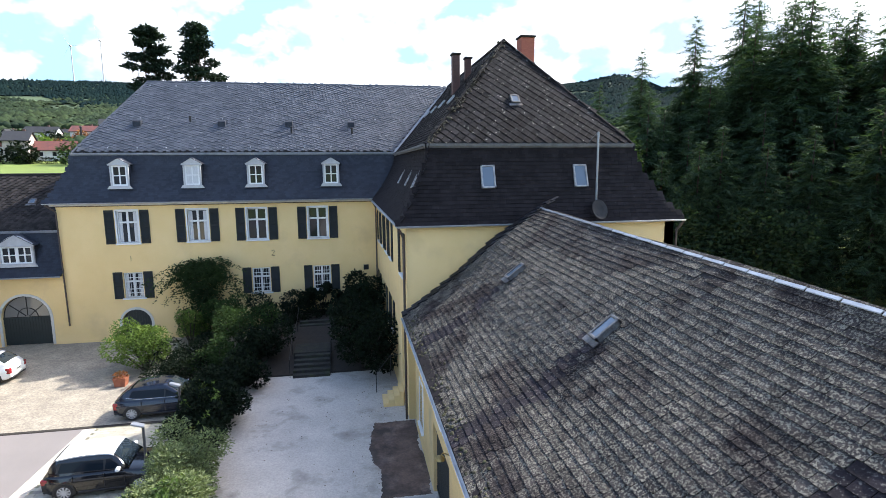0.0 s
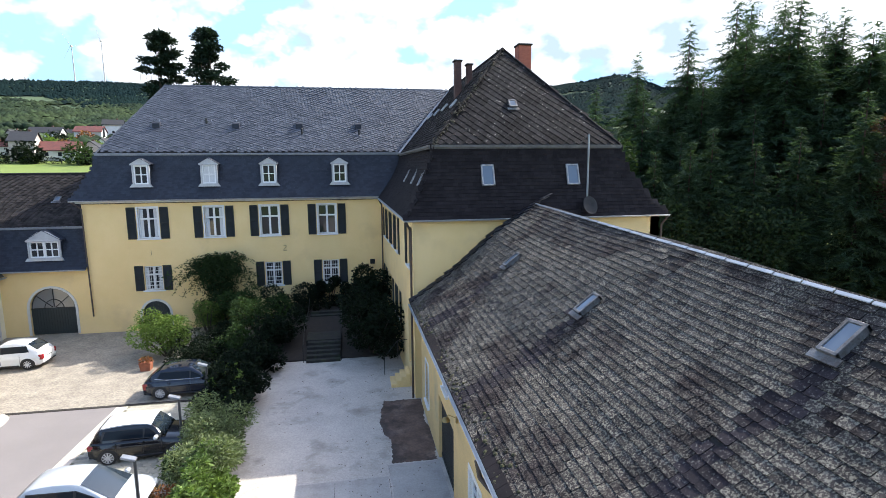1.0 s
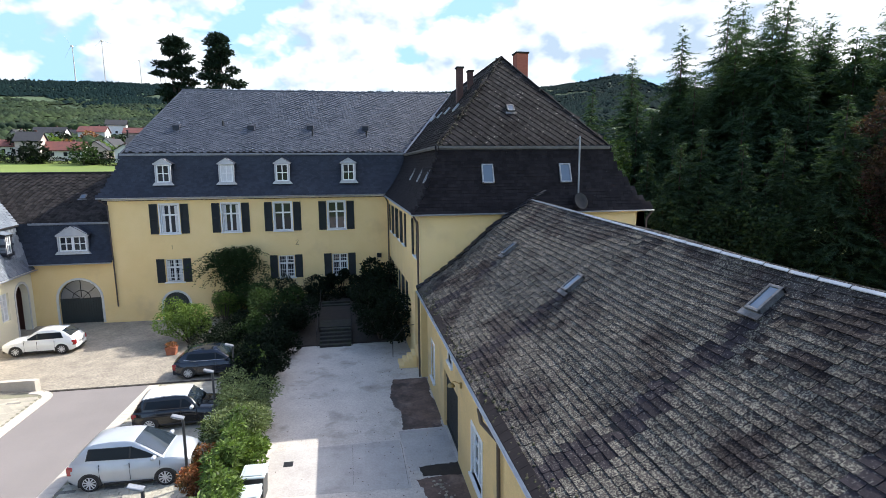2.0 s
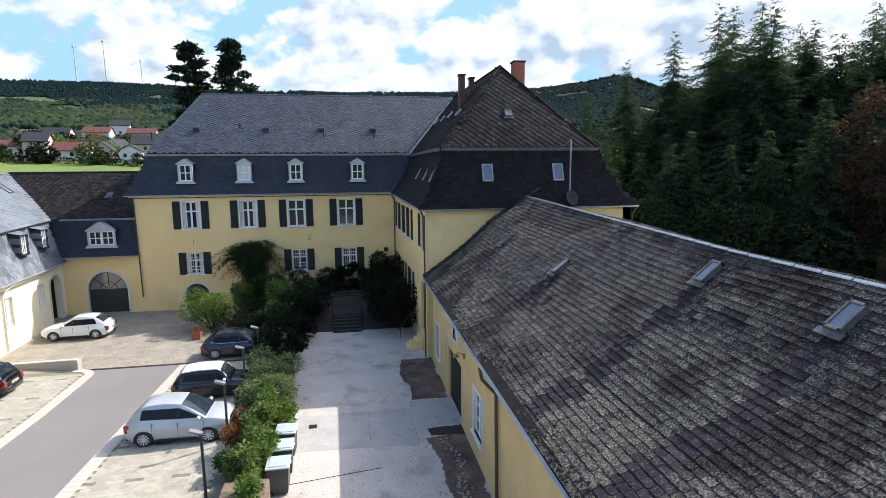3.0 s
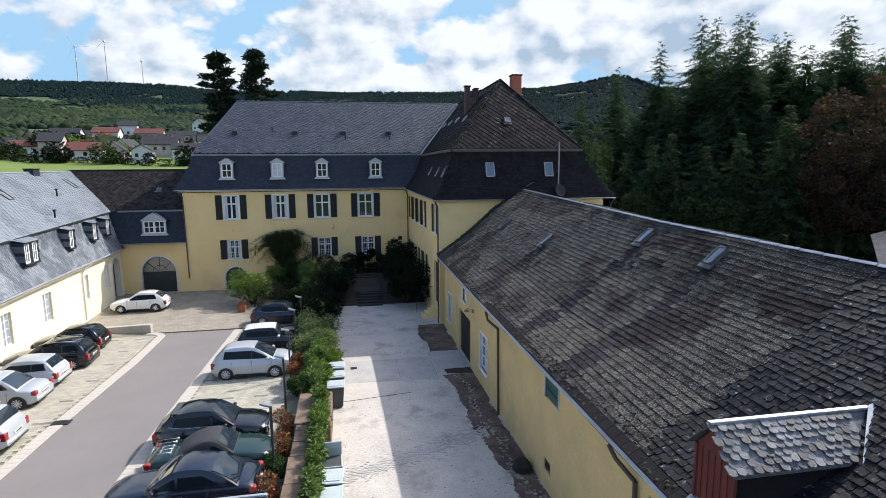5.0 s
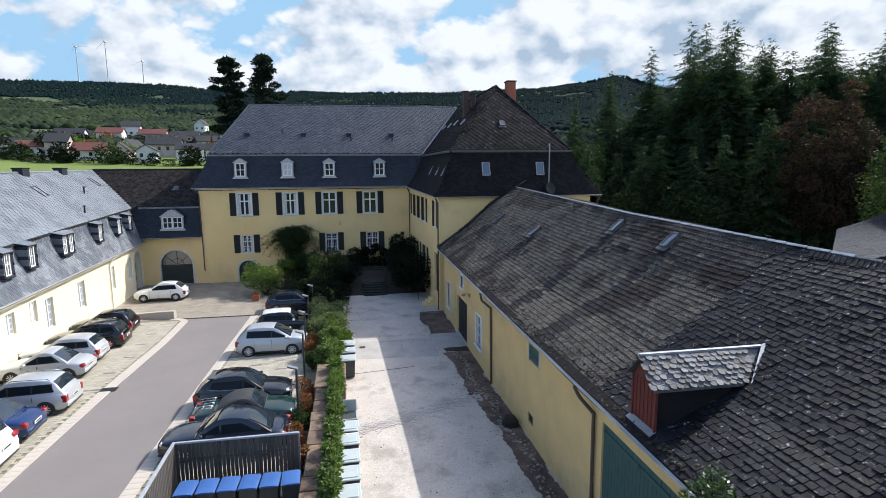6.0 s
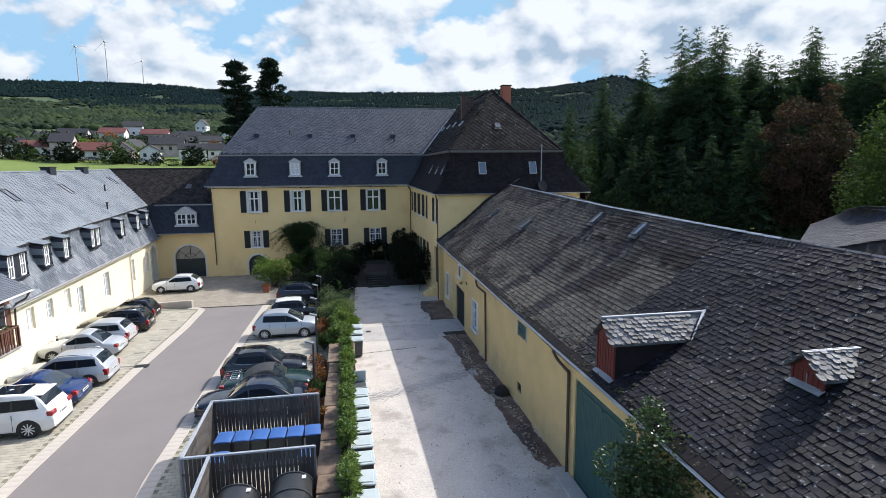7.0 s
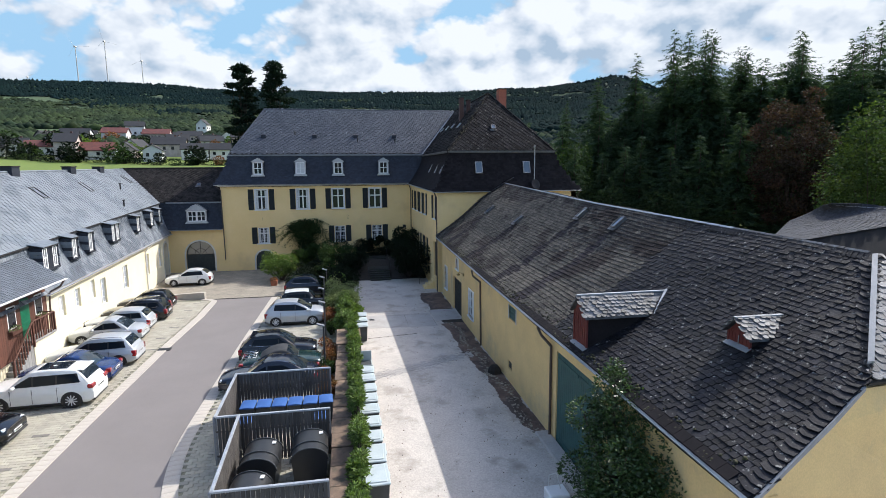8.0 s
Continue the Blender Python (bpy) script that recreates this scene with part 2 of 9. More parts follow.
def glass(name, tint, rough=0.03, coat=0.6):
    """A dark window pane: gloss over the darkness of the room."""
    ma = bpy.data.materials.new(name)
    ma.use_nodes = True
    b = ma.node_tree.nodes["Principled BSDF"]
    b.inputs["Base Color"].default_value = (*tint, 1)
    b.inputs["Roughness"].default_value = rough
    b.inputs["IOR"].default_value = 1.45 if coat else 1.2
    b.inputs["Coat Weight"].default_value = coat
    return ma


M_PLASTER = mat("yellow_plaster", (0.79, 0.585, 0.285), (0.75, 0.545, 0.25), 0.9, 0.5, 30, 0.18, 0.12, stain=(0.61, 0.44, 0.23), stain_scale=0.35, stain_lo=0.56, stain_hi=0.8)
M_PLASTER_OLD = mat("weathered_yellow_plaster", (0.67, 0.485, 0.22), (0.59, 0.425, 0.2), 0.92, 0.8, 25, 0.25, 0.2, stain=(0.42, 0.34, 0.2), stain_scale=0.5, stain_lo=0.55, stain_hi=0.75)
M_CREAM = mat("cream_plaster", (0.78, 0.71, 0.52), (0.74, 0.67, 0.48), 0.9, 0.6, 30, 0.12, 0.1)
M_WHITE = mat("white_paint", (0.74, 0.74, 0.73), (0.68, 0.68, 0.67), 0.5, 2, 30, 0.1, 0.05)
M_TRIM = mat("pale_stone_trim", (0.62, 0.60, 0.56), (0.52, 0.5, 0.47), 0.8, 2, 30, 0.2, 0.1)
M_SHUTTER = mat("dark_green_paint", (0.008, 0.012, 0.012), (0.006, 0.009, 0.009), 0.65, 3, 40, 0.3, 0.1)
M_GREEN_DOOR = mat("blue_green_door_paint", (0.007, 0.020, 0.026), (0.005, 0.015, 0.020), 0.5, 2, 30, 0.25, 0.1)
M_GREEN_GATE = mat("teal_gate_paint", (0.022, 0.085, 0.08), (0.018, 0.065, 0.064), 0.6, 2, 30, 0.3, 0.1)
M_GLASS = glass("window_glass", (0.016, 0.019, 0.024), 0.03, 0.12)
# pale grey base puts the fanlight's reflection into the pane's colour
M_FANGLASS = glass("pale_sheen_fan_glass", (0.15, 0.15, 0.15), 0.1, 0.4)
M_BLIND_GREY = mat("grey_blue_blind", (0.30, 0.33, 0.37), (0.24, 0.27, 0.31), 0.6, 6, 40, 0.15, 0.1)
M_CURTAIN = mat("net_curtain", (0.6, 0.6, 0.6), (0.5, 0.5, 0.51), 0.9, 6, 40, 0.15, 0.1, stretch=(6, 6, 0.6))
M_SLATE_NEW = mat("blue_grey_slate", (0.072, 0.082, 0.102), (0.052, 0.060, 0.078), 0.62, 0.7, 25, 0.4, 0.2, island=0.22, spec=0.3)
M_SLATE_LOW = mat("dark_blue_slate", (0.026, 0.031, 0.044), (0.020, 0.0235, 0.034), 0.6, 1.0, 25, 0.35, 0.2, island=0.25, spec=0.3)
M_SLATE_OLD = mat("brown_black_slate", (0.0215, 0.0196, 0.0213), (0.0132, 0.0122, 0.0134), 0.9, 1.4, 18, 0.6, 0.35, island=0.45, stain=(0.20, 0.197, 0.175), stain_scale=5.5, stain_lo=0.63, stain_hi=0.65, spec=0.10, patch=(0.5, 0.47, 0.49), patch_scale=0.5, patch_lo=0.5, patch_hi=0.62)
M_SLATE_BARN = mat("lichened_grey_slate", (0.057, 0.050, 0.047), (0.025, 0.0222, 0.0235), 0.92, 2.6, 40, 0.95, 0.9, island=0.3, stain=(0.155, 0.146, 0.120), stain_scale=24.0, stain_lo=0.50, stain_hi=0.56, spec=0.12, patch=(0.38, 0.34, 0.38), patch_scale=0.42, patch_lo=0.50, patch_hi=0.60, bump_scale=22)
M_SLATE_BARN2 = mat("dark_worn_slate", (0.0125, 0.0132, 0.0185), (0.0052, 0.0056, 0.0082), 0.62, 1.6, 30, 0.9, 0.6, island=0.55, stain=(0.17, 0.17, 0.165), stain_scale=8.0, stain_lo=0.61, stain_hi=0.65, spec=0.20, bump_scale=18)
M_SLATE_SIDE = mat("grey_slate", (0.172, 0.196, 0.222), (0.142, 0.161, 0.183), 0.55, 0.6, 20, 0.25, 0.1, island=0.05, patch=(0.72, 0.75, 0.79), patch_scale=0.55, patch_lo=0.53, patch_hi=0.56, stretch=(1, 1, 1.6))
M_SLATE_PORCH = mat("porch_slate", (0.112, 0.128, 0.152), (0.088, 0.102, 0.122), 0.6, 0.7, 22, 0.35, 0.15, island=0.12, spec=0.35)
M_SLATE_PATCH = mat("patched_grey_slate", (0.215, 0.235, 0.255), (0.12, 0.14, 0.165), 0.6, 0.9, 20, 0.3, 0.1, island=0.16, patch=(0.55, 0.58, 0.63), patch_scale=0.75, patch_lo=0.48, patch_hi=0.52)
M_TILE_GATE = mat("mottled_brown_tiles", (0.034, 0.030, 0.029), (0.022, 0.020, 0.020), 0.88, 2.0, 20, 0.5, 0.3, island=0.45, spec=0.12)
M_UNDER = mat("roof_boarding", (0.009, 0.0085, 0.009), None, 0.9, 2, 20, 0.3, 0.2)
M_LEAD = mat("weathered_lead", (0.24, 0.25, 0.27), (0.17, 0.18, 0.2), 0.55, 2, 20, 0.3, 0.1)
M_LEDGE_OLD = mat("weathered_ledge", (0.135, 0.13, 0.125), (0.08, 0.076, 0.074), 0.8, 2, 20, 0.4, 0.2)
M_ZINC = mat("bright_zinc", (0.42, 0.44, 0.47), (0.32, 0.34, 0.37), 0.45, 2, 20, 0.25, 0.08, metal=0.35)
M_PIPE = mat("brown_downpipe", (0.075, 0.05, 0.038), (0.06, 0.042, 0.034), 0.5, 3, 30, 0.2, 0.05)
M_BRICK = mat("red_chimney_brick", (0.38, 0.12, 0.075), (0.30, 0.092, 0.06), 0.9, 4, 25, 0.4, 0.4, stretch=(1, 1, 4))
M_BRICK_DARK = mat("sooty_brick", (0.11, 0.055, 0.045), (0.07, 0.04, 0.036), 0.9, 4, 25, 0.4, 0.4, stretch=(1, 1, 4))
M_RED_WOOD = mat("ox_blood_boards", (0.135, 0.02, 0.014), (0.09, 0.014, 0.011), 0.7, 5, 30, 0.35, 0.2, stretch=(4, 4, 0.5))
M_GRAVEL = mat("pale_gravel_drive", (0.53, 0.485, 0.43), (0.44, 0.40, 0.355), 0.95, 0.6, 16, 0.45, 0.7, stain=(0.29, 0.255, 0.22), stain_scale=0.75, stain_lo=0.53, stain_hi=0.70)
M_CONCRETE = mat("grey_concrete", (0.43, 0.405, 0.375), (0.36, 0.335, 0.31), 0.9, 0.8, 16, 0.3, 0.3, stain=(0.27, 0.25, 0.225), stain_scale=0.8, stain_lo=0.56, stain_hi=0.75)
M_DAMP = mat("damp_mossy_brick_path", (0.16, 0.105, 0.080), (0.075, 0.05, 0.04), 0.85, 1.3, 12, 0.6, 0.6, stain=(0.05, 0.036, 0.03), stain_scale=0.8, stain_lo=0.5, stain_hi=0.60, patch=(1.5, 1.6, 1.7), patch_scale=0.9, patch_lo=0.50, patch_hi=0.64)
M_ASPHALT = mat("grey_brown_asphalt", (0.195, 0.176, 0.167), (0.172, 0.155, 0.147), 0.9, 0.25, 45, 0.22, 0.3)
M_KERB = mat("pale_concrete_kerb", (0.47, 0.425, 0.365), (0.41, 0.37, 0.32), 0.9, 1.5, 20, 0.2, 0.2)
M_PAVER = mat("pale_buff_pavers", (0.375, 0.35, 0.28), (0.32, 0.297, 0.238), 0.9, 1.0, 25, 0.25, 0.25, island=0.12)
M_PAVER_DARK = mat("dark_marker_pavers", (0.20, 0.185, 0.165), None, 0.9, 1.0, 25, 0.25, 0.25, island=0.15)
M_PAVER_BED = mat("mossy_paver_joints", (0.20, 0.195, 0.13), (0.16, 0.15, 0.11), 0.95, 3, 30, 0.4, 0.3)
M_COBBLE = mat("worn_cobblestones", (0.30, 0.265, 0.21), (0.21, 0.185, 0.15), 0.85, 1.2, 9, 0.9, 1.0, island=0.35)
M_SOIL = mat("dark_garden_soil", (0.035, 0.027, 0.02), (0.025, 0.02, 0.016), 0.95, 3, 25, 0.5, 0.6)
M_SANDSTONE = mat("brown_sandstone_slab", (0.185, 0.125, 0.085), (0.125, 0.088, 0.062), 0.92, 3, 20, 0.5, 0.6, obj=0.3, stain=(0.065, 0.055, 0.038), stain_scale=2.2, stain_lo=0.50, stain_hi=0.64)
M_STONE_STEP = mat("grey_stone_step", (0.042, 0.037, 0.033), (0.028, 0.025, 0.022), 0.95, 2, 20, 0.4, 0.4, spec=0.2)
# mossy step stone, blackened to stand in for shade from the shrubs and trees
M_STEP_SHADED = mat("shade_dark_mossy_stone", (0.030, 0.028, 0.024), (0.016, 0.016, 0.013), 0.9, 3, 35, 0.7, 0.5, stain=(0.035, 0.042, 0.02), stain_scale=2.0)
M_IRON = mat("black_iron", (0.02, 0.02, 0.022), None, 0.5, 4, 40, 0.2, 0.1, metal=0.4)
M_GREY_METAL = mat("grey_metal", (0.3, 0.31, 0.33), (0.24, 0.25, 0.27), 0.4, 3, 30, 0.2, 0.05, metal=0.5)
M_ANTHRACITE = mat("anthracite_post_paint", (0.05, 0.052, 0.056), None, 0.45, 3, 30, 0.2, 0.05)
M_FENCE = mat("weathered_dark_boards", (0.085, 0.075, 0.068), (0.06, 0.054, 0.05), 0.85, 4, 30, 0.4, 0.3, obj=0.25, stretch=(6, 6, 0.7))
M_BROWN_WOOD = mat("brown_stained_boards", (0.115, 0.045, 0.027), (0.085, 0.034, 0.022), 0.7, 4, 30, 0.35, 0.2, obj=0.2, stretch=(5, 5, 0.6))
M_BIN_GREY = mat("pale_grey_plastic_lid", (0.42, 0.47, 0.47), (0.37, 0.42, 0.425), 0.45, 3, 30, 0.15, 0.05)
M_BIN_BODY = mat("dark_grey_plastic", (0.06, 0.066, 0.068), None, 0.5, 3, 30, 0.15, 0.05)
M_BIN_BLUE = mat("blue_plastic_lid", (0.05, 0.125, 0.34), (0.04, 0.105, 0.30), 0.4, 3, 30, 0.15, 0.05)
M_CONTAINER = mat("dark_container_plastic", (0.022, 0.023, 0.025), (0.017, 0.018, 0.020), 0.35, 3, 30, 0.15, 0.05, spec=0.4)
M_BARK = mat("bark", (0.06, 0.043, 0.033), (0.04, 0.03, 0.024), 0.95, 6, 30, 0.5, 0.6, stretch=(3, 3, 0.6))
M_NEEDLE = mat("spruce_needles", (0.052, 0.086, 0.050), (0.034, 0.062, 0.040), 0.9, 0.25, 3, 0.4, 0, island=0.45, sub=0.35, spec=0.12)
M_NEEDLE_PINE = mat("dark_pine_needles", (0.018, 0.032, 0.021), (0.010, 0.021, 0.015), 0.9, 0.25, 3, 0.4, 0, island=0.4, sub=0.1, spec=0.1)
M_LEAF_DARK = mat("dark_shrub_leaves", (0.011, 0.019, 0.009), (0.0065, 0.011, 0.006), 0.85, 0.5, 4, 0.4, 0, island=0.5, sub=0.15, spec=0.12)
M_LEAF_MID = mat("green_leaves", (0.038, 0.066, 0.020), (0.022, 0.042, 0.013), 0.8, 0.6, 4, 0.4, 0, island=0.5, sub=0.25, spec=0.15)
M_LEAF_LIGHT = mat("yellow_green_leaves", (0.13, 0.19, 0.045), (0.085, 0.135, 0.03), 0.75, 0.6, 4, 0.4, 0, island=0.45, sub=0.3, spec=0.2)
M_LEAF_GREY = mat("grey_green_leaves", (0.165, 0.20, 0.10), (0.11, 0.14, 0.066), 0.85, 0.8, 4, 0.4, 0, island=0.5, sub=0.25, spec=0.15)
M_LEAF_RED = mat("orange_red_leaves", (0.28, 0.085, 0.04), (0.11, 0.085, 0.03), 0.7, 2.5, 4, 0.4, 0, island=0.5, sub=0.25, spec=0.2)
M_LEAF_COPPER = mat("copper_beech_leaves", (0.058, 0.032, 0.028), (0.022, 0.021, 0.018), 0.8, 0.5, 3, 0.5, 0, island=0.6, sub=0.3, spec=0.15)
M_LEAF_LAUREL = mat("glossy_laurel_leaves", (0.052, 0.092, 0.030), (0.030, 0.058, 0.019), 0.36, 1.0, 4, 0.4, 0, island=0.6, sub=0.25, spec=0.5)
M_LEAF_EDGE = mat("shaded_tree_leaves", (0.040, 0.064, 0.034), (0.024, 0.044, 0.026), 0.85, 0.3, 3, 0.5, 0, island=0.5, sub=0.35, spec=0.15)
# paler than the slope's slates: sunlight on half-hip and dormers put into colour
M_SLATE_DORMER = mat("sunlit_curled_slate", (0.118, 0.122, 0.132), (0.058, 0.061, 0.068), 0.6, 4.0, 30, 0.8, 0.5, island=0.6)
M_PORCH_STEP = mat("pale_grey_porch_step", (0.30, 0.29, 0.27), (0.22, 0.21, 0.2), 0.9, 2, 20, 0.3, 0.3)
M_SLATE_FAR = mat("dull_blue_slate", (0.040, 0.046, 0.060), (0.024, 0.028, 0.038), 0.8, 1.0, 25, 0.45, 0.2, island=0.4, spec=0.15)
M_SLATE_STEEP = mat("plain_black_slate", (0.0178, 0.0152, 0.0170), (0.0118, 0.0101, 0.0115), 0.85, 1.2, 20, 0.5, 0.3, island=0.3, spec=0.12, stain=(0.06, 0.058, 0.052), stain_scale=5.0, stain_lo=0.68, stain_hi=0.72)
M_TERRA = mat("terracotta", (0.36, 0.12, 0.06), None, 0.85, 4, 30, 0.3, 0.15)
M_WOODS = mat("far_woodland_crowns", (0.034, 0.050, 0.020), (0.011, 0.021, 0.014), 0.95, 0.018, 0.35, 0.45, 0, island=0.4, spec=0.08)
# dark conifers; the blue of distant haze is mixed into their colour
M_WOODS_DARK = mat("haze_blue_conifer_crowns", (0.0050, 0.0125, 0.0145), (0.0095, 0.019, 0.017), 1.0, 0.009, 0.35, 0.4, 0, island=0.3, spec=0.02)
M_HOUSE_WHITE = mat("white_house_render", (0.66, 0.65, 0.63), (0.58, 0.57, 0.55), 0.9, 0.5, 8, 0.15, 0)
M_HOUSE_ROSE = mat("rose_house_render", (0.5, 0.42, 0.38), None, 0.9, 0.5, 8, 0.15, 0)
M_ROOF_RED = mat("red_roof_tiles", (0.14, 0.042, 0.034), (0.09, 0.032, 0.029), 0.85, 0.8, 6, 0.3, 0)
M_ROOF_GREY = mat("grey_roof_tiles", (0.019, 0.020, 0.024), (0.013, 0.0135, 0.017), 0.8, 0.8, 6, 0.3, 0)
M_SLATE_DUSKY = mat("brown_grey_slate", (0.042, 0.038, 0.038), (0.020, 0.0178, 0.019), 0.9, 2.2, 40, 0.95, 0.9, island=0.3, stain=(0.15, 0.145, 0.125), stain_scale=24.0, stain_lo=0.54, stain_hi=0.61, spec=0.12, bump_scale=22, patch=(0.45, 0.40, 0.43), patch_scale=0.5, patch_lo=0.50, patch_hi=0.60)
M_SLATE_WASHED = mat("rain_washed_slate", (0.030, 0.026, 0.031), (0.019, 0.016, 0.020), 0.9, 1.2, 22, 0.7, 0.45, island=0.3, spec=0.12, stain=(0.11, 0.105, 0.095), stain_scale=22.0, stain_lo=0.57, stain_hi=0.64)
M_WHITE_OLD = mat("greyed_white_paint", (0.47, 0.47, 0.47), (0.38, 0.38, 0.385), 0.6, 3, 30, 0.2, 0.1)
# ---- ground ----
def lerp_table(x, xs, ys):
    return float(np.interp(x, xs, ys))


def lot_z(y):
    """Height of the yard and car park, which rises away from the house."""
    return lerp_table(y, (-30, 0, 10, 24, 30, 37, 50), (0.62, 0.55, 0.42, -0.05, -0.15, 0.0, 0.0))


DRIVE_Z = 0.22
# elevation of the skyline (tangent) against the azimuth in degrees from +y towards +x
AZ = (-70, -29.7, -25.9, -21.7, -18, -15.7, -6.8, 1.3, 10.9, 16.9, 19.8, 25, 27.8, 30, 31.6, 40, 90)
SKYLINE = (0.118, 0.122, 0.127, 0.132, 0.132, 0.131, 0.131, 0.132, 0.132, 0.137, 0.138, 0.145, 0.156, 0.141, 0.127, 0.115, 0.09)


def terrain(x, y):
    r = math.hypot(x, y)
    az = math.degrees(math.atan2(x, y))
    back = min(1.0, max(0.0, (100 - abs(az)) / 40))
    e = lerp_table(az, AZ, SKYLINE) * back
    k = lerp_table(r, (0, 75, 185, 230, 300, 450, 700, 1000, 1650, 1900, 3000), (0, 0, 0.0, 0.15, 0.31, 0.46, 0.66, 0.74, 1.0, 1.0, 0.55))
    if r < 185:
        base = lerp_table(r, (0, 75, 120, 185), (-0.7, -0.7, 4.0, 10.4)) if back > 0.5 else -0.7
        return base if y > 50 else -0.7 + (base + 0.7) * min(1, max(0, (y + 10) / 60)) * (1 if abs(x) > 60 else max(0, (y - 48) / 2) if y > 48 else 0)
    z = 10.4 + e * k * r + (1 - back) * -11
    if r > 260:
        a = min(1, (r - 260) / 300)
        z += a * (9 * noise.noise((x / 170, y / 170, 3.1)) + 4 * noise.noise((x / 60, y / 60, 7.7))) * (1.0 if r < 1400 else 0.6)
    return z


g = Geo()
rs = [0, 20, 45, 60, 75, 90, 105, 120, 140, 160, 185, 205, 230, 260, 300, 340] + [340 + 28 * k for k in range(1, 50)] + [1740, 1800, 1900, 2100, 2500, 3000]
azs = [-100 + 1.5 * k for k in range(134)] + [110, 130, 150, 170, 190, 210, 230, 245]
vs = [(r * math.sin(radians(a)), r * math.cos(radians(a)), terrain(r * math.sin(radians(a)), r * math.cos(radians(a)))) for r in rs[1:] for a in azs]
na = len(azs)
fs = [(j * na + i, j * na + (i + 1) % na, (j + 1) * na + (i + 1) % na, (j + 1) * na + i) for j in range(len(rs) - 2) for i in range(na)]
vs.append((0, 0, -0.7))
fs += [(len(vs) - 1, (i + 1) % na, i) for i in range(na)]
g.add(vs, fs)


def ground_material():
    """Meadow near the houses, woods on the hills."""
    ma = mat("meadow_and_woods", (0.135, 0.185, 0.026), (0.105, 0.15, 0.022), 0.95, 0.02, 0.6, 0.25, 0.3)
    nt, ln = ma.node_tree.nodes, ma.node_tree.links
    b = nt["Principled BSDF"]
    meadow = b.inputs["Base Color"].links[0].from_socket
    co = nt.new("ShaderNodeTexCoord")
    v = nt.new("ShaderNodeTexVoronoi")
    v.inputs["Scale"].default_value = 0.11
    ln.new(co.outputs["Object"], v.inputs["Vector"])
    n = nt.new("ShaderNodeTexNoise")
    n.inputs["Scale"].default_value, n.inputs["Detail"].default_value = 0.006, 4
    ln.new(co.outputs["Object"], n.inputs["Vector"])
    r = nt.new("ShaderNodeValToRGB")
    r.color_ramp.elements[0].position, r.color_ramp.elements[0].color = 0.36, (0.018, 0.034, 0.018, 1)
    r.color_ramp.elements[1].position, r.color_ramp.elements[1].color = 0.64, (0.050, 0.082, 0.026, 1)
    ln.new(n.outputs[0], r.inputs[0])
    w = nt.new("ShaderNodeMix")
    w.data_type, w.blend_type = "RGBA", "MULTIPLY"
    w.inputs[0].default_value = 0.8
    ln.new(r.outputs[0], w.inputs[6])
    vr = nt.new("ShaderNodeMapRange")
    vr.inputs[1].default_value, vr.inputs[2].default_value, vr.inputs[3].default_value, vr.inputs[4].default_value = 0, 6, 1.4, 0.3
    ln.new(v.outputs["Distance"], vr.inputs[0])
    cb = nt.new("ShaderNodeCombineColor")
    for k in range(3):
        ln.new(vr.outputs[0], cb.inputs[k])
    ln.new(cb.outputs[0], w.inputs[7])
    sx = nt.new("ShaderNodeSeparateXYZ")
    ln.new(co.outputs["Object"], sx.inputs[0])
    h = nt.new("ShaderNodeMapRange")
    h.inputs[1].default_value, h.inputs[2].default_value = 27, 34
    ln.new(sx.outputs["Z"], h.inputs[0])
    m = nt.new("ShaderNodeMix")
    m.data_type = "RGBA"
    ln.new(h.outputs[0], m.inputs[0])
    ln.new(meadow, m.inputs[6])
    ln.new(w.outputs[2], m.inputs[7])
    ln.new(m.outputs[2], b.inputs["Base Color"])
    return ma


M_GROUND = ground_material()
solo("ground", g, M_GROUND, "green meadow rising to wooded hills behind the village", "ground", smooth=True, kind="structure")


def sheet(name, material, label, x0, x1, y0, y1, zf, lift=0.0, edge=None, ny=30, nx=2, thick=0.5, category="ground"):
    """A paved sheet that follows the height zf(y); edge(y) gives other limits in x."""
    g = Geo()
    n = ny
    rows = []
    for j in range(n + 1):
        y = y0 + (y1 - y0) * j / n
        a, b = edge(y) if edge else (x0, x1)
        rows.append([(a + (b - a) * i / nx, y, zf(y) + lift) for i in range(nx + 1)])
    vs = [p for r in rows for p in r]
    fs = [(j * (nx + 1) + i, j * (nx + 1) + i + 1, (j + 1) * (nx + 1) + i + 1, (j + 1) * (nx + 1) + i) for j in range(n) for i in range(nx)]
    k = len(vs)
    rim = [j * (nx + 1) for j in range(n + 1)] + [n * (nx + 1) + i for i in range(1, nx + 1)] + [j * (nx + 1) + nx for j in range(n - 1, -1, -1)] + [i for i in range(nx - 1, 0, -1)]
    vs += [(vs[i][0], vs[i][1], vs[i][2] - thick) for i in rim]
    q = len(rim)
    fs += [(rim[i], rim[(i + 1) % q], k + (i + 1) % q, k + i) for i in range(q)]
    g.add(vs, fs)
    return solo(name, g, material, label, category, kind="structure")


def road_edge(y):
    """Left and right limits of the asphalt, which bends towards +x near the exit."""
    bend, turn_in = max(0.0, -(y + 6.0)) ** 2, max(0.0, -(y + 1.0)) ** 2
    return (-15.83 - 0.05 * max(0, y - 18) + 0.11 * bend if bend < 40 else -11.7, -11.4 + 0.03 * turn_in)


def road_limits(y):
    a, b = road_edge(y)
    b = min(b, -5.75)
    return (min(a, b - 3), b)


def strip_left(y):
    a = road_limits(y)[0]
    return (-23.4 if y > -30 else a - 7, a)


def strip_right(y):
    b = road_limits(y)[1]
    return (b, -5.6)


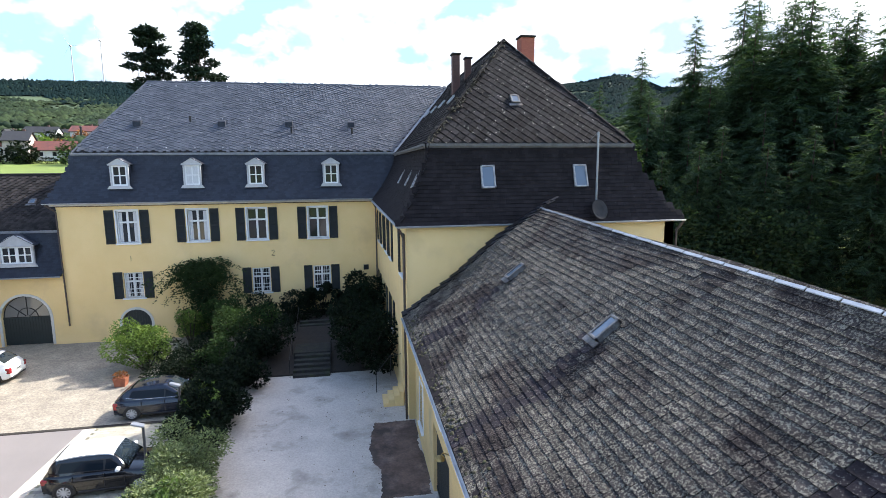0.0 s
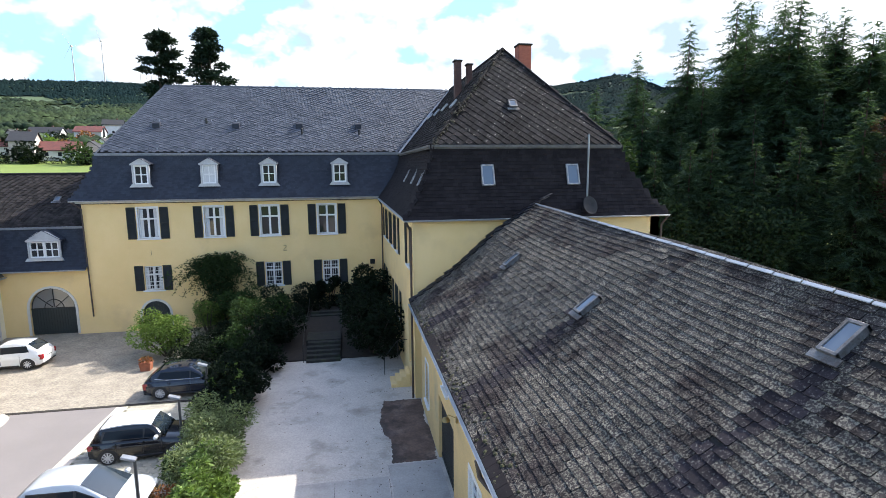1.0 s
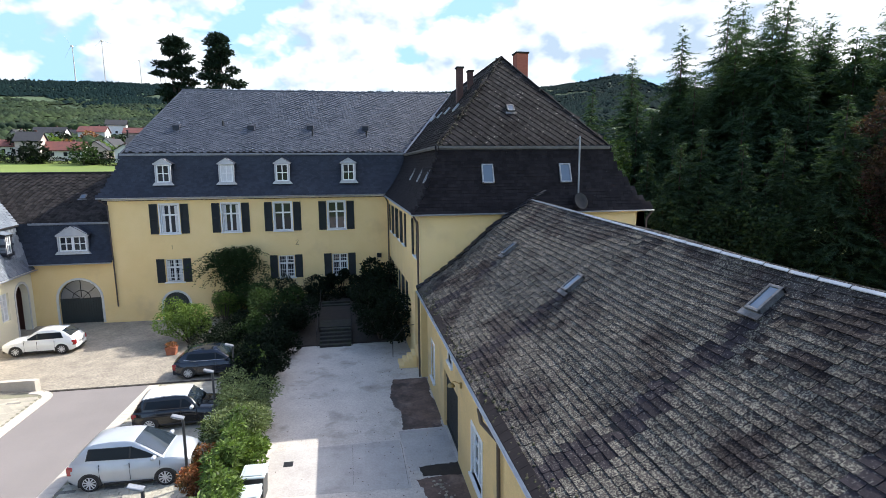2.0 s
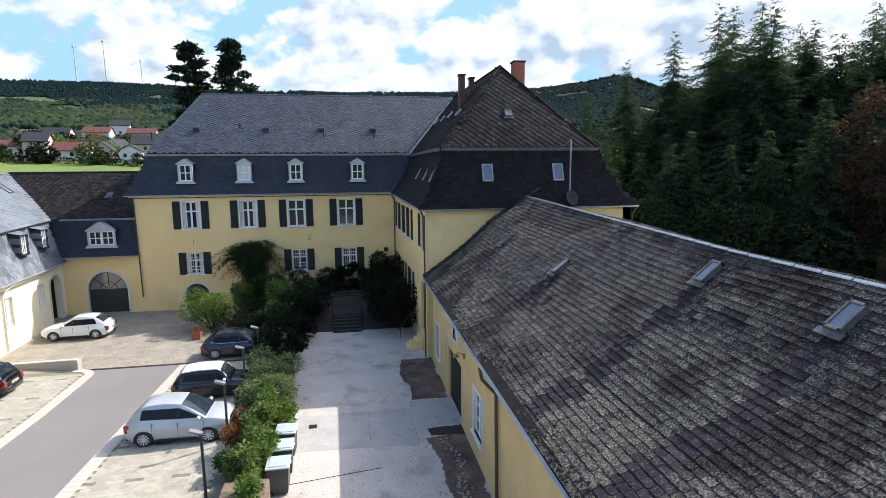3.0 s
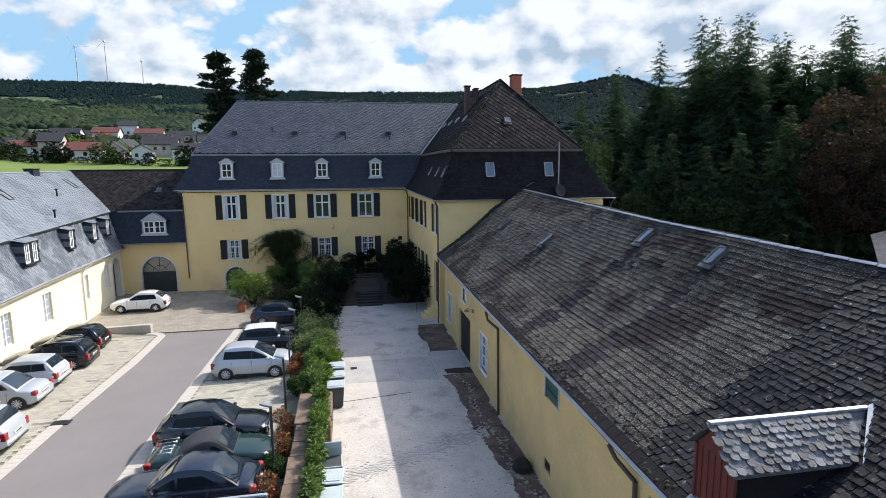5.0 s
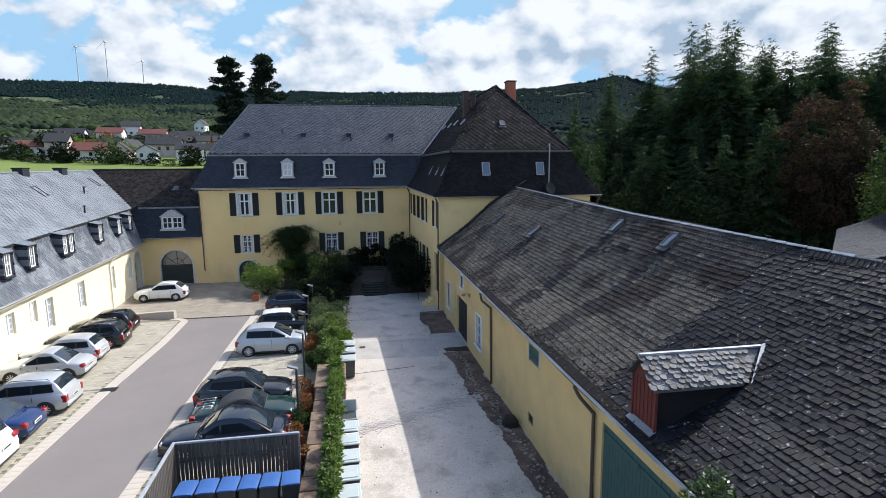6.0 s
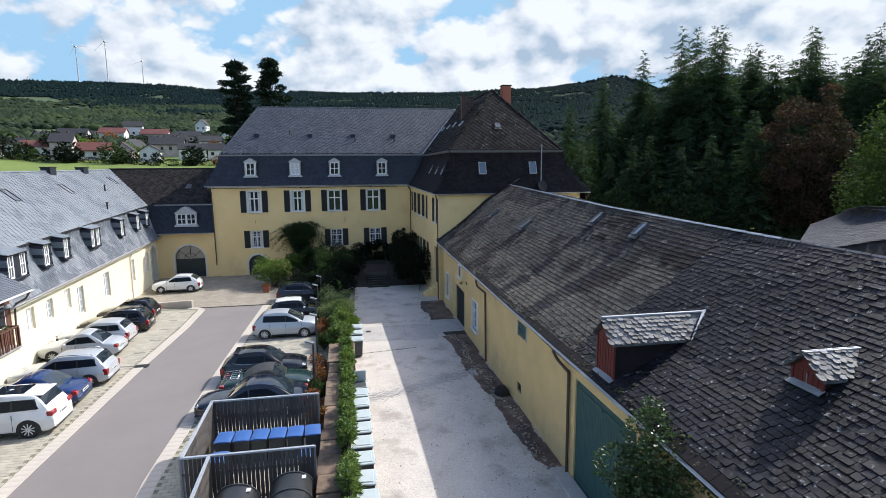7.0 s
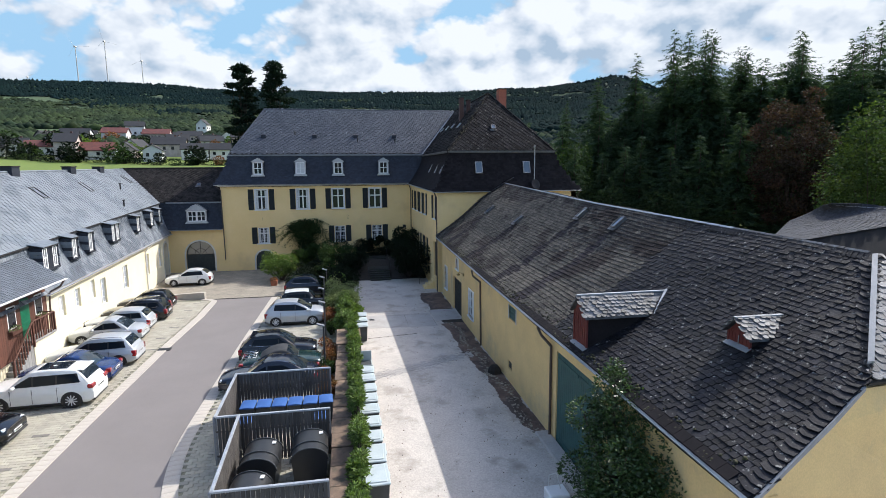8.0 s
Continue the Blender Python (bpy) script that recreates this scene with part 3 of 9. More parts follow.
sheet("road", M_ASPHALT, "grey-brown asphalt lane between the parking bays", 0, 0, -24, 24.3, lot_z, 0.0, road_limits, 60, category="road")
sheet("pavement_bays_west", M_PAVER_BED, "mossy bed of the parking bays along the wing", 0, 0, -24, 24.3, lot_z, 0.0, strip_left, 60, category="pavement")
sheet("pavement_bays_east", M_PAVER_BED, "mossy bed of the parking bays along the planter", 0, 0, -24, 24.3, lot_z, 0.0, strip_right, 60, category="pavement")
sheet("forecourt", M_COBBLE, "worn buff cobblestone forecourt before the house", -24.2, -5.6, 24.3, 37.6, lot_z, 0.0, None, 20, category="pavement")
sheet("drive", M_GRAVEL, "pale gravel and concrete drive beside the barn", -5.6, 2.9, -24, 28, lambda y: DRIVE_Z, 0.0, None, 30, 4, category="road")
# added gravel sheet: keeps the meadow's green bounce off the barn's gable
sheet("yard_east", M_GRAVEL, "pale gravel sheet added behind the barn for neutral bounce light", 2.9, 30, -40, 21, lambda y: -0.25, 0.0, None, 4, 2, category="ground")
sheet("drive_south", M_GRAVEL, "pale gravel drive towards the road", -5.6, 2.9, -44, -24.01, lambda y: DRIVE_Z, 0.0, None, 4, 2, category="road")
sheet("road_south", M_ASPHALT, "grey-brown asphalt apron of the car park", -26, -5.61, -44, -24.01, lambda y: lot_z(y) - 0.01, 0.0, None, 4, 2, category="road")
sheet("garden_bed", M_SOIL, "dark garden soil between the house and the drive", -5.6, 2.9, 28, 37.3, lambda y: lerp_table(y, (28, 30.5, 33, 37.3), (0.3, 0.9, 1.3, 1.4)), 0.0, None, 20, 4, category="ground")

# ---- windows and doors ----
CACHE = {}


def cached(key, make):
    if key not in CACHE:
        CACHE[key] = make()
    return CACHE[key]


def window(parent, m, w, h, shutters=False, bars=False, curtain=False, rows=3, cols=2, transom=0.42, surround=0.0, deep=0.14, sill=True, label="white wooden casement window"):
    """A casement window in the wall frame m (x along, y out, z up), its foot at the origin, set back by deep."""
    key = ("win", w, h, rows, cols, transom, deep, surround)

    def frame_mesh():
        g = Geo()
        t, d0, d1 = 0.075, -deep - 0.05, -deep + 0.03
        g.box(-w / 2, -w / 2 + t, d0, d1, 0, h, 0.008).box(w / 2 - t, w / 2, d0, d1, 0, h, 0.008)
        g.box(-w / 2 + t, w / 2 - t, d0, d1, 0, t, 0.008).box(-w / 2 + t, w / 2 - t, d0, d1, h - t, h, 0.008)
        return g.mesh("window", M_WHITE)

    ob = part("window", cached(key, frame_mesh), None, parent, label, m)
    t, d0, d1 = 0.075, -deep - 0.05, -deep + 0.03
    pieces = [("mullion", (-w / 2 + w * c / cols - 0.065, -w / 2 + w * c / cols + 0.065, d0, d1 + 0.012, t, h - t)) for c in range(1, cols)]
    if transom:
        z = h * (1 - transom)
        pieces.append(("transom", (-w / 2 + t, w / 2 - t, d0, d1 + 0.02, z - 0.055, z + 0.055)))
    for k in range(1, rows):
        z = h * k / rows
        if not transom or abs(z - h * (1 - transom)) >= 0.12:
            pieces.append(("glazing_bar", (-w / 2 + t, w / 2 - t, d0 + 0.02, d1, z - 0.018, z + 0.018)))
    if surround:
        for a, b, c, d in ((-w / 2 - surround, -w / 2, -0.02, h + surround), (w / 2, w / 2 + surround, -0.02, h + surround), (-w / 2, w / 2, h, h + surround)):
            pieces.append(("surround", (a, b, -deep - 0.05, 0.03, c, d)))
    for nm, q in pieces:
        part(nm, cached((nm, q), lambda: Geo().box(*q, 0.006).mesh(nm, M_WHITE)), None, ob, "", m)
    part("pane", cached(("pane", w, h, deep, curtain), lambda: Geo().box(-w / 2 + 0.03, w / 2 - 0.03, -deep - 0.035, -deep - 0.02, 0.03, h - 0.03).mesh("pane", M_GLASS)), None, ob, "", m)
    if curtain:
        def cloth():
            g = Geo()
            for s in (-1, 1):
                ngrid(g, lambda a, b: Vector((s * (w / 2 - 0.08 - a * w * 0.17), -deep - 0.012 + 0.004 * math.sin(a * 40), 0.09 + b * (h - 0.2))), 12, 1)
            return g.mesh("curtain", M_CURTAIN)
        part("curtain", cached(("cur", w, h, deep), cloth), None, ob, "white net curtain", m)
    if sill:
        part("sill", cached(("sill", w), lambda: Geo().box(-w / 2 - 0.14, w / 2 + 0.14, -0.16, 0.10, -0.10, 0.0, 0.015).mesh("sill", M_WHITE)), None, ob, "white stone sill", m)
    if shutters:
        sw = 0.56

        def leaf():
            g = Geo()
            g.box(0.03, sw - 0.03, 0.008, 0.012, -0.02, h + 0.03)
            g.box(0, 0.07, 0.012, 0.055, -0.04, h + 0.05, 0.006).box(sw - 0.07, sw, 0.012, 0.055, -0.04, h + 0.05, 0.006)
            for z in (-0.04, h * 0.5 - 0.04, h - 0.03):
                g.box(0.07, sw - 0.07, 0.012, 0.055, z, z + 0.08, 0.006)
            n = int(h / 0.075)
            for k in range(n):
                z = 0.05 + k * (h - 0.08) / n
                g.add([(0.06, 0.018, z), (sw - 0.06, 0.018, z), (sw - 0.06, 0.045, z - 0.04), (0.06, 0.045, z - 0.04)], [(0, 1, 2, 3)])
                g.add([(0.06, 0.014, z), (sw - 0.06, 0.014, z), (sw - 0.06, 0.014, z - 0.08), (0.06, 0.014, z - 0.08)], [(0, 1, 2, 3)])
            return g.mesh("shutter", M_SHUTTER)
        me = cached(("shut", h), leaf)
        for x in (-w / 2 - sw - 0.05 - surround, w / 2 + 0.05 + surround):
            part("shutter", me, None, ob, "dark green louvred shutter", m @ Matrix.Translation((x, 0, 0)))
    if bars:
        def rods():
            g = Geo()
            for k in range(7):
                x = -w / 2 + 0.1 + k * (w - 0.2) / 6
                g.tube((x, 0.01, 0.0), (x, 0.01, h), 0.013, n=6)
            for z in (h * 0.2, h * 0.8):
                g.box(-w / 2, w / 2, 0.0, 0.02, z - 0.02, z + 0.02)
            return g.mesh("window_grille", M_WHITE)
        part("window_grille", cached(("bars", w, h), rods), None, ob, "white iron bars", m)
    return ob


def downpipe(parent, pts, r=0.05, label="brown metal downpipe", material=None):
    return part("downpipe", Geo().pipe(pts, r), material or M_PIPE, parent, label, smooth=40)


def gutter(parent, a, b, r=0.075, material=None):
    """A half-round gutter from a to b."""
    g = Geo()
    a, b = Vector(a), Vector(b)
    d = (b - a).normalized()
    s = Vector((d.y, -d.x, 0))
    prof = [(math.cos(t) * r, math.sin(t) * r) for t in [math.pi + math.pi * k / 6 for k in range(7)]]
    outer = [s * x + Vector((0, 0, z)) for x, z in prof]
    inner = [s * x * 0.85 + Vector((0, 0, z * 0.85 + 0.004)) for x, z in prof][::-1]
    ring = outer + inner
    n = len(ring)
    g.add([a + p for p in ring] + [b + p for p in ring], [(i, (i + 1) % n, n + (i + 1) % n, n + i) for i in range(n)] + [tuple(range(n)), tuple(range(n, 2 * n))])
    return part("gutter", g, material or M_ZINC, parent, "", smooth=40)


def dormer(parent, x, y, z, w, h, face, slate, back=1.2, wins=None, label="small white dormer with a pediment"):
    """A small white dormer with a pediment: its front foot's middle at (x, y, z), face: the frame's turn in degrees about z (0 looks to -y)."""
    m = pose(x, y, z, 0, 0, face)
    ww = w + 0.16

    def front():
        g = Geo()
        g.box(-w / 2 - 0.10, -w / 2, -0.03, 0.12, -0.05, h, 0.006).box(w / 2, w / 2 + 0.10, -0.03, 0.12, -0.05, h, 0.006)
        g.prism([(-ww / 2 - 0.06, 0.0), (ww / 2 + 0.06, 0.0), (ww / 2 + 0.2, -0.2), (-ww / 2 - 0.2, -0.2)], -0.12, 0.03, lambda u, v, t: (u, t, v))
        g.box(-ww / 2 - 0.10, ww / 2 + 0.10, -0.09, 0.10, h, h + 0.09, 0.01)
        g.prism([(-ww / 2 - 0.12, h + 0.09), (ww / 2 + 0.12, h + 0.09), (ww * 0.16, h + 0.09 + ww * 0.28), (0, h + 0.09 + ww * 0.33), (-ww * 0.16, h + 0.09 + ww * 0.28)], -0.07, 0.08, lambda u, v, t: (u, t, v))
        return g.mesh("dormer", M_WHITE_OLD)
    ob = part("dormer", cached(("dormer", w, h, back), front), None, parent, label, m)

    def cheeks():
        g = Geo()
        for s in (-1, 1):
            g.box(s * (w / 2 + 0.01), s * (w / 2 + 0.085), 0.121, back, -0.05, h, 0.006)
        g.box(-w / 2, w / 2, 0.2, 0.26, -0.05, h)
        return g.mesh("dormer_cheeks", M_SLATE_LOW)
    part("dormer_cheeks", cached(("dcheek", w, h, back), cheeks), None, ob, "dark slate-hung cheeks", m)

    def lid():
        g = Geo()
        e, top, lo = ww / 2 + 0.14, h + 0.11 + ww * 0.33, h + 0.06
        for s in (-1, 1):
            g.slab([(0, -0.10, top), (s * e, -0.10, lo), (s * e, back + 0.2, lo), (0, back + 0.2, top)], (0, 0, 0.025))
        return g.mesh("dormer_roof", M_SLATE_LOW)
    part("dormer_roof", cached(("dlid", w, h, back), lid), None, ob, "dark slate dormer roof", m)
    n = wins or 1
    for k in range(n):
        c = -w / 2 + w * (k + 0.5) / n
        mm = m @ pose(c, 0, 0, 0, 0, 180)
        sash = part("sash", cached(("sash", w / n, h), lambda: sash_mesh(w / n, h)), None, ob, "white window with four panes", mm)
        sash["label"] = "white window with glazing bars"
        del mm
    part("dormer_pane", cached(("dpane", w, h), lambda: Geo().box(-w / 2, w / 2, 0.085, 0.10, 0, h).mesh("dormer_pane", M_GLASS)), None, ob, "", m)
    return ob


def sash_mesh(w, h):
    g = Geo()
    t = 0.09
    for a, b, c, d in ((-w / 2, -w / 2 + t, 0, h), (w / 2 - t, w / 2, 0, h), (-w / 2 + t, w / 2 - t, 0, t), (-w / 2 + t, w / 2 - t, h - t, h)):
        g.box(a, b, -0.08, -0.02, c, d, 0.006)
    g.box(-0.035, 0.035, -0.08, -0.03, t, h - t).box(-w / 2 + t, w / 2 - t, -0.08, -0.03, h * 0.5 - 0.03, h * 0.5 + 0.03)
    return g.mesh("sash", M_WHITE)


# ---- manor house ----
manor = thing("manor_house", "long yellow manor house with slate mansard roofs and a projecting wing", "building", (-8, 43, 0))
FY = 37.0
g = Geo()
UP = [(-13.98, 'c'), (-9.75, 'c'), (-6.06, ''), (-2.12, '')]        # first floor windows: middle
DOWN = [-13.93, -5.97, -1.98]
mf = at_wall((-18.0, FY, 0), (1, 0, 0), (0, -1, 0))
holes = [(x - 0.62 + 18, x + 0.62 + 18, 6.42, 8.50) for x, _ in UP] + [(x - 0.58 + 18, x + 0.58 + 18, 2.83, 4.5) for x in DOWN]
holes.append((-14.85 + 18, -13.05 + 18, -0.7, 1.15, 0.9))
wall_mesh(g, mf, 20.0, -0.7, 9.0, holes, 0.45)
wall_mesh(g, at_wall((-18.0, 49, 0), (0, -1, 0), (-1, 0, 0)), 11.54, -0.7, 9.0, [], 0.45)
wall_mesh(g, at_wall((14.4, 49, 0), (-1, 0, 0), (0, 1, 0)), 32.4, -0.7, 9.0, [], 0.45)
# projecting wing: side wall, front, far side
WA, WB = Vector((1.85, FY, 0)), Vector((2.28, 21.9, 0))
wu = (WB - WA).normalized()
WLEN = (WB - WA).length
WNORM = Vector((wu.y, -wu.x, 0))
ms = at_wall(WA, wu, WNORM)
WING_UP = [1.9, 4.2, 6.7, 8.9, 13.6]
WING_DOWN = [1.75, 7.2, 9.3]
wh = [(y - 0.5, y + 0.5, 6.35, 8.25) for y in WING_UP] + [(y - 0.45, y + 0.45, 2.5, 4.2) for y in WING_DOWN] + [(4.1, 5.3, 1.55, 4.2), (13.0, 14.3, 1.3, 4.35)]
wall_mesh(g, ms, WLEN - 0.46, -0.7, 8.95, wh, 0.45)
wall_mesh(g, at_wall((2.28, 21.9, 0), (1, 0, 0), (0, -1, 0)), 12.12, -0.7, 8.72, [], 0.45)
wall_mesh(g, at_wall((14.4, 21.9, 0), (0, 1, 0), (1, 0, 0)), 27.1, -0.7, 8.72, [], 0.45)
part("wall", g, M_PLASTER, manor, "smooth yellow rendered walls")
part("cornice", Geo().box(-18.25, 1.75, 36.72, 37.05, 8.86, 9.04, 0.03), M_TRIM, manor, "pale moulded eaves cornice")
for x, c in UP:
    window(manor, at_wall((x, FY, 6.42), (-1, 0, 0), (0, -1, 0)), 1.24, 2.08, shutters=True, curtain=bool(c), surround=0.09, rows=1, transom=0.36, label="tall white cross-bar window between open shutters")
for x in DOWN:
    window(manor, at_wall((x, FY, 2.83), (-1, 0, 0), (0, -1, 0)), 1.16, 1.67, shutters=True, bars=True, transom=0.36, curtain=x < -10, label="white barred window between open shutters")
for y in WING_UP:
    window(manor, ms @ Matrix.Translation((y, 0, 6.35)), 1.0, 1.9, shutters=True, label="tall white window between open shutters")
for y in WING_DOWN:
    window(manor, ms @ Matrix.Translation((y, 0, 2.5)), 0.9, 1.7, shutters=True, transom=0.36, label="white window between open shutters")


def arch_door(parent, m, w, spring, rise, material, label, fan=False):
    """An arched door in the wall frame m: planked leaves, and a fanlight where asked."""
    g = Geo()
    n = 12
    top = [(w / 2 * math.cos(math.pi * k / n), spring + rise * math.sin(math.pi * k / n)) for k in range(n + 1)]
    poly = [(-w / 2, 0), (w / 2, 0)] + ([(w / 2, spring), (-w / 2, spring)] if fan else top)
    g.prism(poly, -0.25, -0.19, lambda u, v, t: m @ Vector((u, t, v)))
    k = int(w / 0.16)
    strips = []
    for i in range(1, k):
        x = -w / 2 + w * i / k
        z = spring if fan else spring + rise * math.sqrt(max(0, 1 - (2 * x / w) ** 2))
        strips.append(Geo().box(x - 0.012, x + 0.012, -0.19, -0.175, 0.03, z - 0.03, 0, m))
    door = part("door", g, material, parent, label)
    for b in strips:
        part("cover_strip", b, material, door)
    if fan:
        part("fanlight_pane", Geo().prism(top + [], -0.24, -0.225, lambda u, v, t: m @ Vector((u, t, v))), M_FANGLASS, door, "half-round glazed fanlight")
        b = Geo()
        for a in (0.0, 0.7, math.pi / 2, math.pi - 0.7, math.pi):
            b.tube(m @ Vector((0.12 * math.cos(a), -0.2, spring + 0.1 * math.sin(a))), m @ Vector((w / 2 * math.cos(a), -0.2, spring + rise * math.sin(a))), 0.025, n=6)
        for s in (0.42, 0.97):
            b.pipe([m @ Vector((u * s, -0.2, spring + (v - spring) * s)) for u, v in top], 0.025, 6)
        part("fanlight_bars", b, M_SHUTTER, door, "dark glazing bars")
    s = Geo()
    q = 0.15
    outer = [((w / 2 + q) * math.cos(math.pi * k / n), spring + (rise + q) * math.sin(math.pi * k / n)) for k in range(n + 1)]
    ring = [(w / 2 + q, 0)] + outer + [(-w / 2 - q, 0), (-w / 2, 0)] + top[::-1] + [(w / 2, 0)]
    for i in range(len(outer) + 1):
        a = [(w / 2 + q, 0)] + outer + [(-w / 2 - q, 0)]
        b = [(w / 2, 0)] + top + [(-w / 2, 0)]
        s.prism([a[i], a[i + 1], b[i + 1], b[i]], 0.002, 0.035, lambda u, v, t: m @ Vector((u, t, v)))
    part("door_surround", s, M_TRIM, door, "pale stone surround")
    return door


arch_door(manor, at_wall((-13.95, FY, 0.0), (-1, 0, 0), (0, -1, 0)), 1.8, 1.15, 0.9, M_GREEN_DOOR, "arched dark green cellar door")

# roofs of the house
EZ, LZ, RZ = 9.05, 12.1, 17.3
WE, WL, WR = 8.70, 12.0, 17.36


def mansard(a, b, a2, b2, bow=1.5):
    """The hollow lower slope from the eave a-b up to the ledge a2-b2, as a surface, its length and its height along the slope."""
    a, b, a2, b2 = (Vector(p) for p in (a, b, a2, b2))
    length = (b - a).length
    tall = ((a2 - a).length + (b2 - b).length) / 2

    def surf(u, v):
        k = min(1.0, max(0.0, v / tall))
        e, t = a.lerp(b, u / length), a2.lerp(b2, u / length)
        c = 1 - (1 - k) ** bow
        return Vector((e.x + (t.x - e.x) * c, e.y + (t.y - e.y) * c, e.z + (t.z - e.z) * k))
    return surf, length, tall


def deck(geo, surf, length, tall, inward, nu=2, nv=8):
    ngrid(geo, lambda s, t: surf(s * length, t * tall) + Vector(inward), nu, nv)


eave_l, ledge_l = -18.45, -17.15
front = mansard((eave_l, 36.55, EZ), (2.6, 36.55, EZ), (ledge_l, 37.8, LZ), (4.4, 37.8, LZ))
side = mansard((eave_l, 49.45, EZ), (eave_l, 36.55, EZ), (ledge_l, 48.2, LZ), (ledge_l, 37.8, LZ))
rear = mansard((14, 49.45, EZ), (eave_l, 49.45, EZ), (13, 48.2, LZ), (ledge_l, 48.2, LZ))
wfront = mansard((1.95, 21.55, WE), (14.65, 21.55, WE), (3.36, 22.6, WL), (12.6, 22.6, WL), 1.6)
wleft = mansard((1.5, 37.4, EZ - 0.08), (1.95, 21.55, WE), (3.25, 38.2, WL), (3.36, 22.6, WL), 1.6)
wright = mansard((14.65, 21.55, WE), (14.65, 49.4, WE), (12.6, 22.6, WL), (12.6, 48.2, WL), 1.6)
g = Geo()
deck(g, *front, (0, 0.05, -0.02))
deck(g, *wfront, (0, 0.05, -0.02))
deck(g, *wleft, (0.05, 0, -0.02))
g.slab([(ledge_l, 37.8, LZ), (8, 37.8, LZ), (8, 43, RZ), (-14.0, 43, RZ)], (0, 0.08, -0.08))
g.slab([(8, 48.2, LZ), (ledge_l, 48.2, LZ), (-14.0, 43, RZ), (8, 43, RZ)], (0, -0.08, -0.08))
g.slab([(3.36, 22.6, WL), (12.6, 22.6, WL), (8, 27.4, WR)], (0, 0.08, -0.08))
g.slab([(3.25, 45, WL), (3.36, 22.6, WL), (8, 27.4, WR), (8, 43, WR)], (0.08, 0, -0.08))
g.slab([(12.6, 48.2, WL), (3.25, 48.2, WL), (8, 43, WR)], (0, -0.08, -0.08))
g.slab([(-18.0, 37, 8.9), (14.4, 37, 8.9), (14.4, 49, 8.9), (-18.0, 49, 8.9)], (0, 0, -0.1))
g.slab([(2.3, 22.0, 8.6), (14.4, 22.0, 8.6), (14.4, 37, 8.6), (2.3, 37, 8.6)], (0, 0, -0.1))
part("roof_boarding", g, M_UNDER, manor, "dark roof boarding under the slates")
g = Geo()
deck(g, *side, (0, 0, 0))
deck(g, *rear, (0, 0, 0))
g.slab([(ledge_l, 48.2, LZ), (ledge_l, 37.8, LZ), (-14.0, 43, RZ)], (0.08, 0, -0.08))
part("rear_roof", g, M_SLATE_LOW, manor, "dark slate slopes")
g = Geo()
deck(g, *wright, (0, 0, 0))
g.slab([(12.6, 22.6, WL), (12.6, 48.2, WL), (8, 43, WR), (8, 27.4, WR)], (-0.08, 0, -0.08))
part("wing_far_roof", g, M_SLATE_OLD, manor, "old brown-black slate slopes")
SLANT = radians(-24)


def upper_uv(u, v):
    """Place on the front slope of a slate that lies on courses falling to the right."""
    return u * math.cos(SLANT) - (v - 1.0) * math.sin(SLANT), u * math.sin(SLANT) + (v - 1.0) * math.cos(SLANT)


def tilted(u, v):
    a, b = upper_uv(u, v)
    return Vector((ledge_l + a, 37.78 + b * 0.7071, LZ + 0.02 + b * 0.7071))


def on_upper(u, v):
    a, b = upper_uv(u, v)
    return 0.02 < b < 7.25 and 3.15 * b / 7.35 < a < 20.4 + 4.75 * b / 7.35 - 0.15


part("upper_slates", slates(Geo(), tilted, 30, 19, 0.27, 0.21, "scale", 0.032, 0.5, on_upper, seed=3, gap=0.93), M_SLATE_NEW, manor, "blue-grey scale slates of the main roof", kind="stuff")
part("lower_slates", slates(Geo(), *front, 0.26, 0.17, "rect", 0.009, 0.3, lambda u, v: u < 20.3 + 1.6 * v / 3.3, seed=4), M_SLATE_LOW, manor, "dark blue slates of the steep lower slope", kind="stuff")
part("wing_front_slates", slates(Geo(), flat((3.25, 22.58, WL + 0.02), (1, 0, 0), (0, 4.8, 5.28)), 9.35, math.hypot(4.8, 5.28), 0.45, 0.24, "diamond", 0.022, 0.5,
     lambda u, v: abs(u - 4.72) < 4.7 * (1 - v / 7.13) - 0.05, seed=5), M_SLATE_OLD, manor, "mossy diamond slates of the wing's hip", kind="stuff")
part("wing_side_slates", slates(Geo(), flat((3.23, 45, WL + 0.02), (0, -1, 0), (4.75, 0, 5.28)), 22.4, math.hypot(4.75, 5.28), 0.45, 0.24, "diamond", 0.022, 0.5,
     lambda u, v: u < 22.4 - 4.8 * v / 7.1 and 45 - u < 37.8 + 5.2 * v / 7.1 + 0.1, seed=6), M_SLATE_OLD, manor, "brown-black slates of the wing's side", kind="stuff")
part("wing_lower_slates", slates(slates(Geo(), *wfront, 0.28, 0.19, "rect", 0.016, 0.5, seed=7), *wleft, 0.28, 0.19, "rect", 0.016, 0.5, seed=8), M_SLATE_STEEP, manor, "brown-black slates of the steep lower slopes", kind="stuff")


def band(geo, pts, w, h):
    """A moulding along pts: w out of the wall to the right-hand side, h high."""
    for p, q in zip(pts[:-1], pts[1:]):
        p, q = Vector(p), Vector(q)
        d = (q - p).normalized()
        s = Vector((d.y, -d.x, 0)) * w
        geo.slab([p, p + s, q + s, q], (0, 0, -h))
        geo.slab([p + Vector((0, 0, -h)), p + s * 0.6 + Vector((0, 0, -h)), q + s * 0.6 + Vector((0, 0, -h)), q + Vector((0, 0, -h))], (0, 0, -h * 0.7))


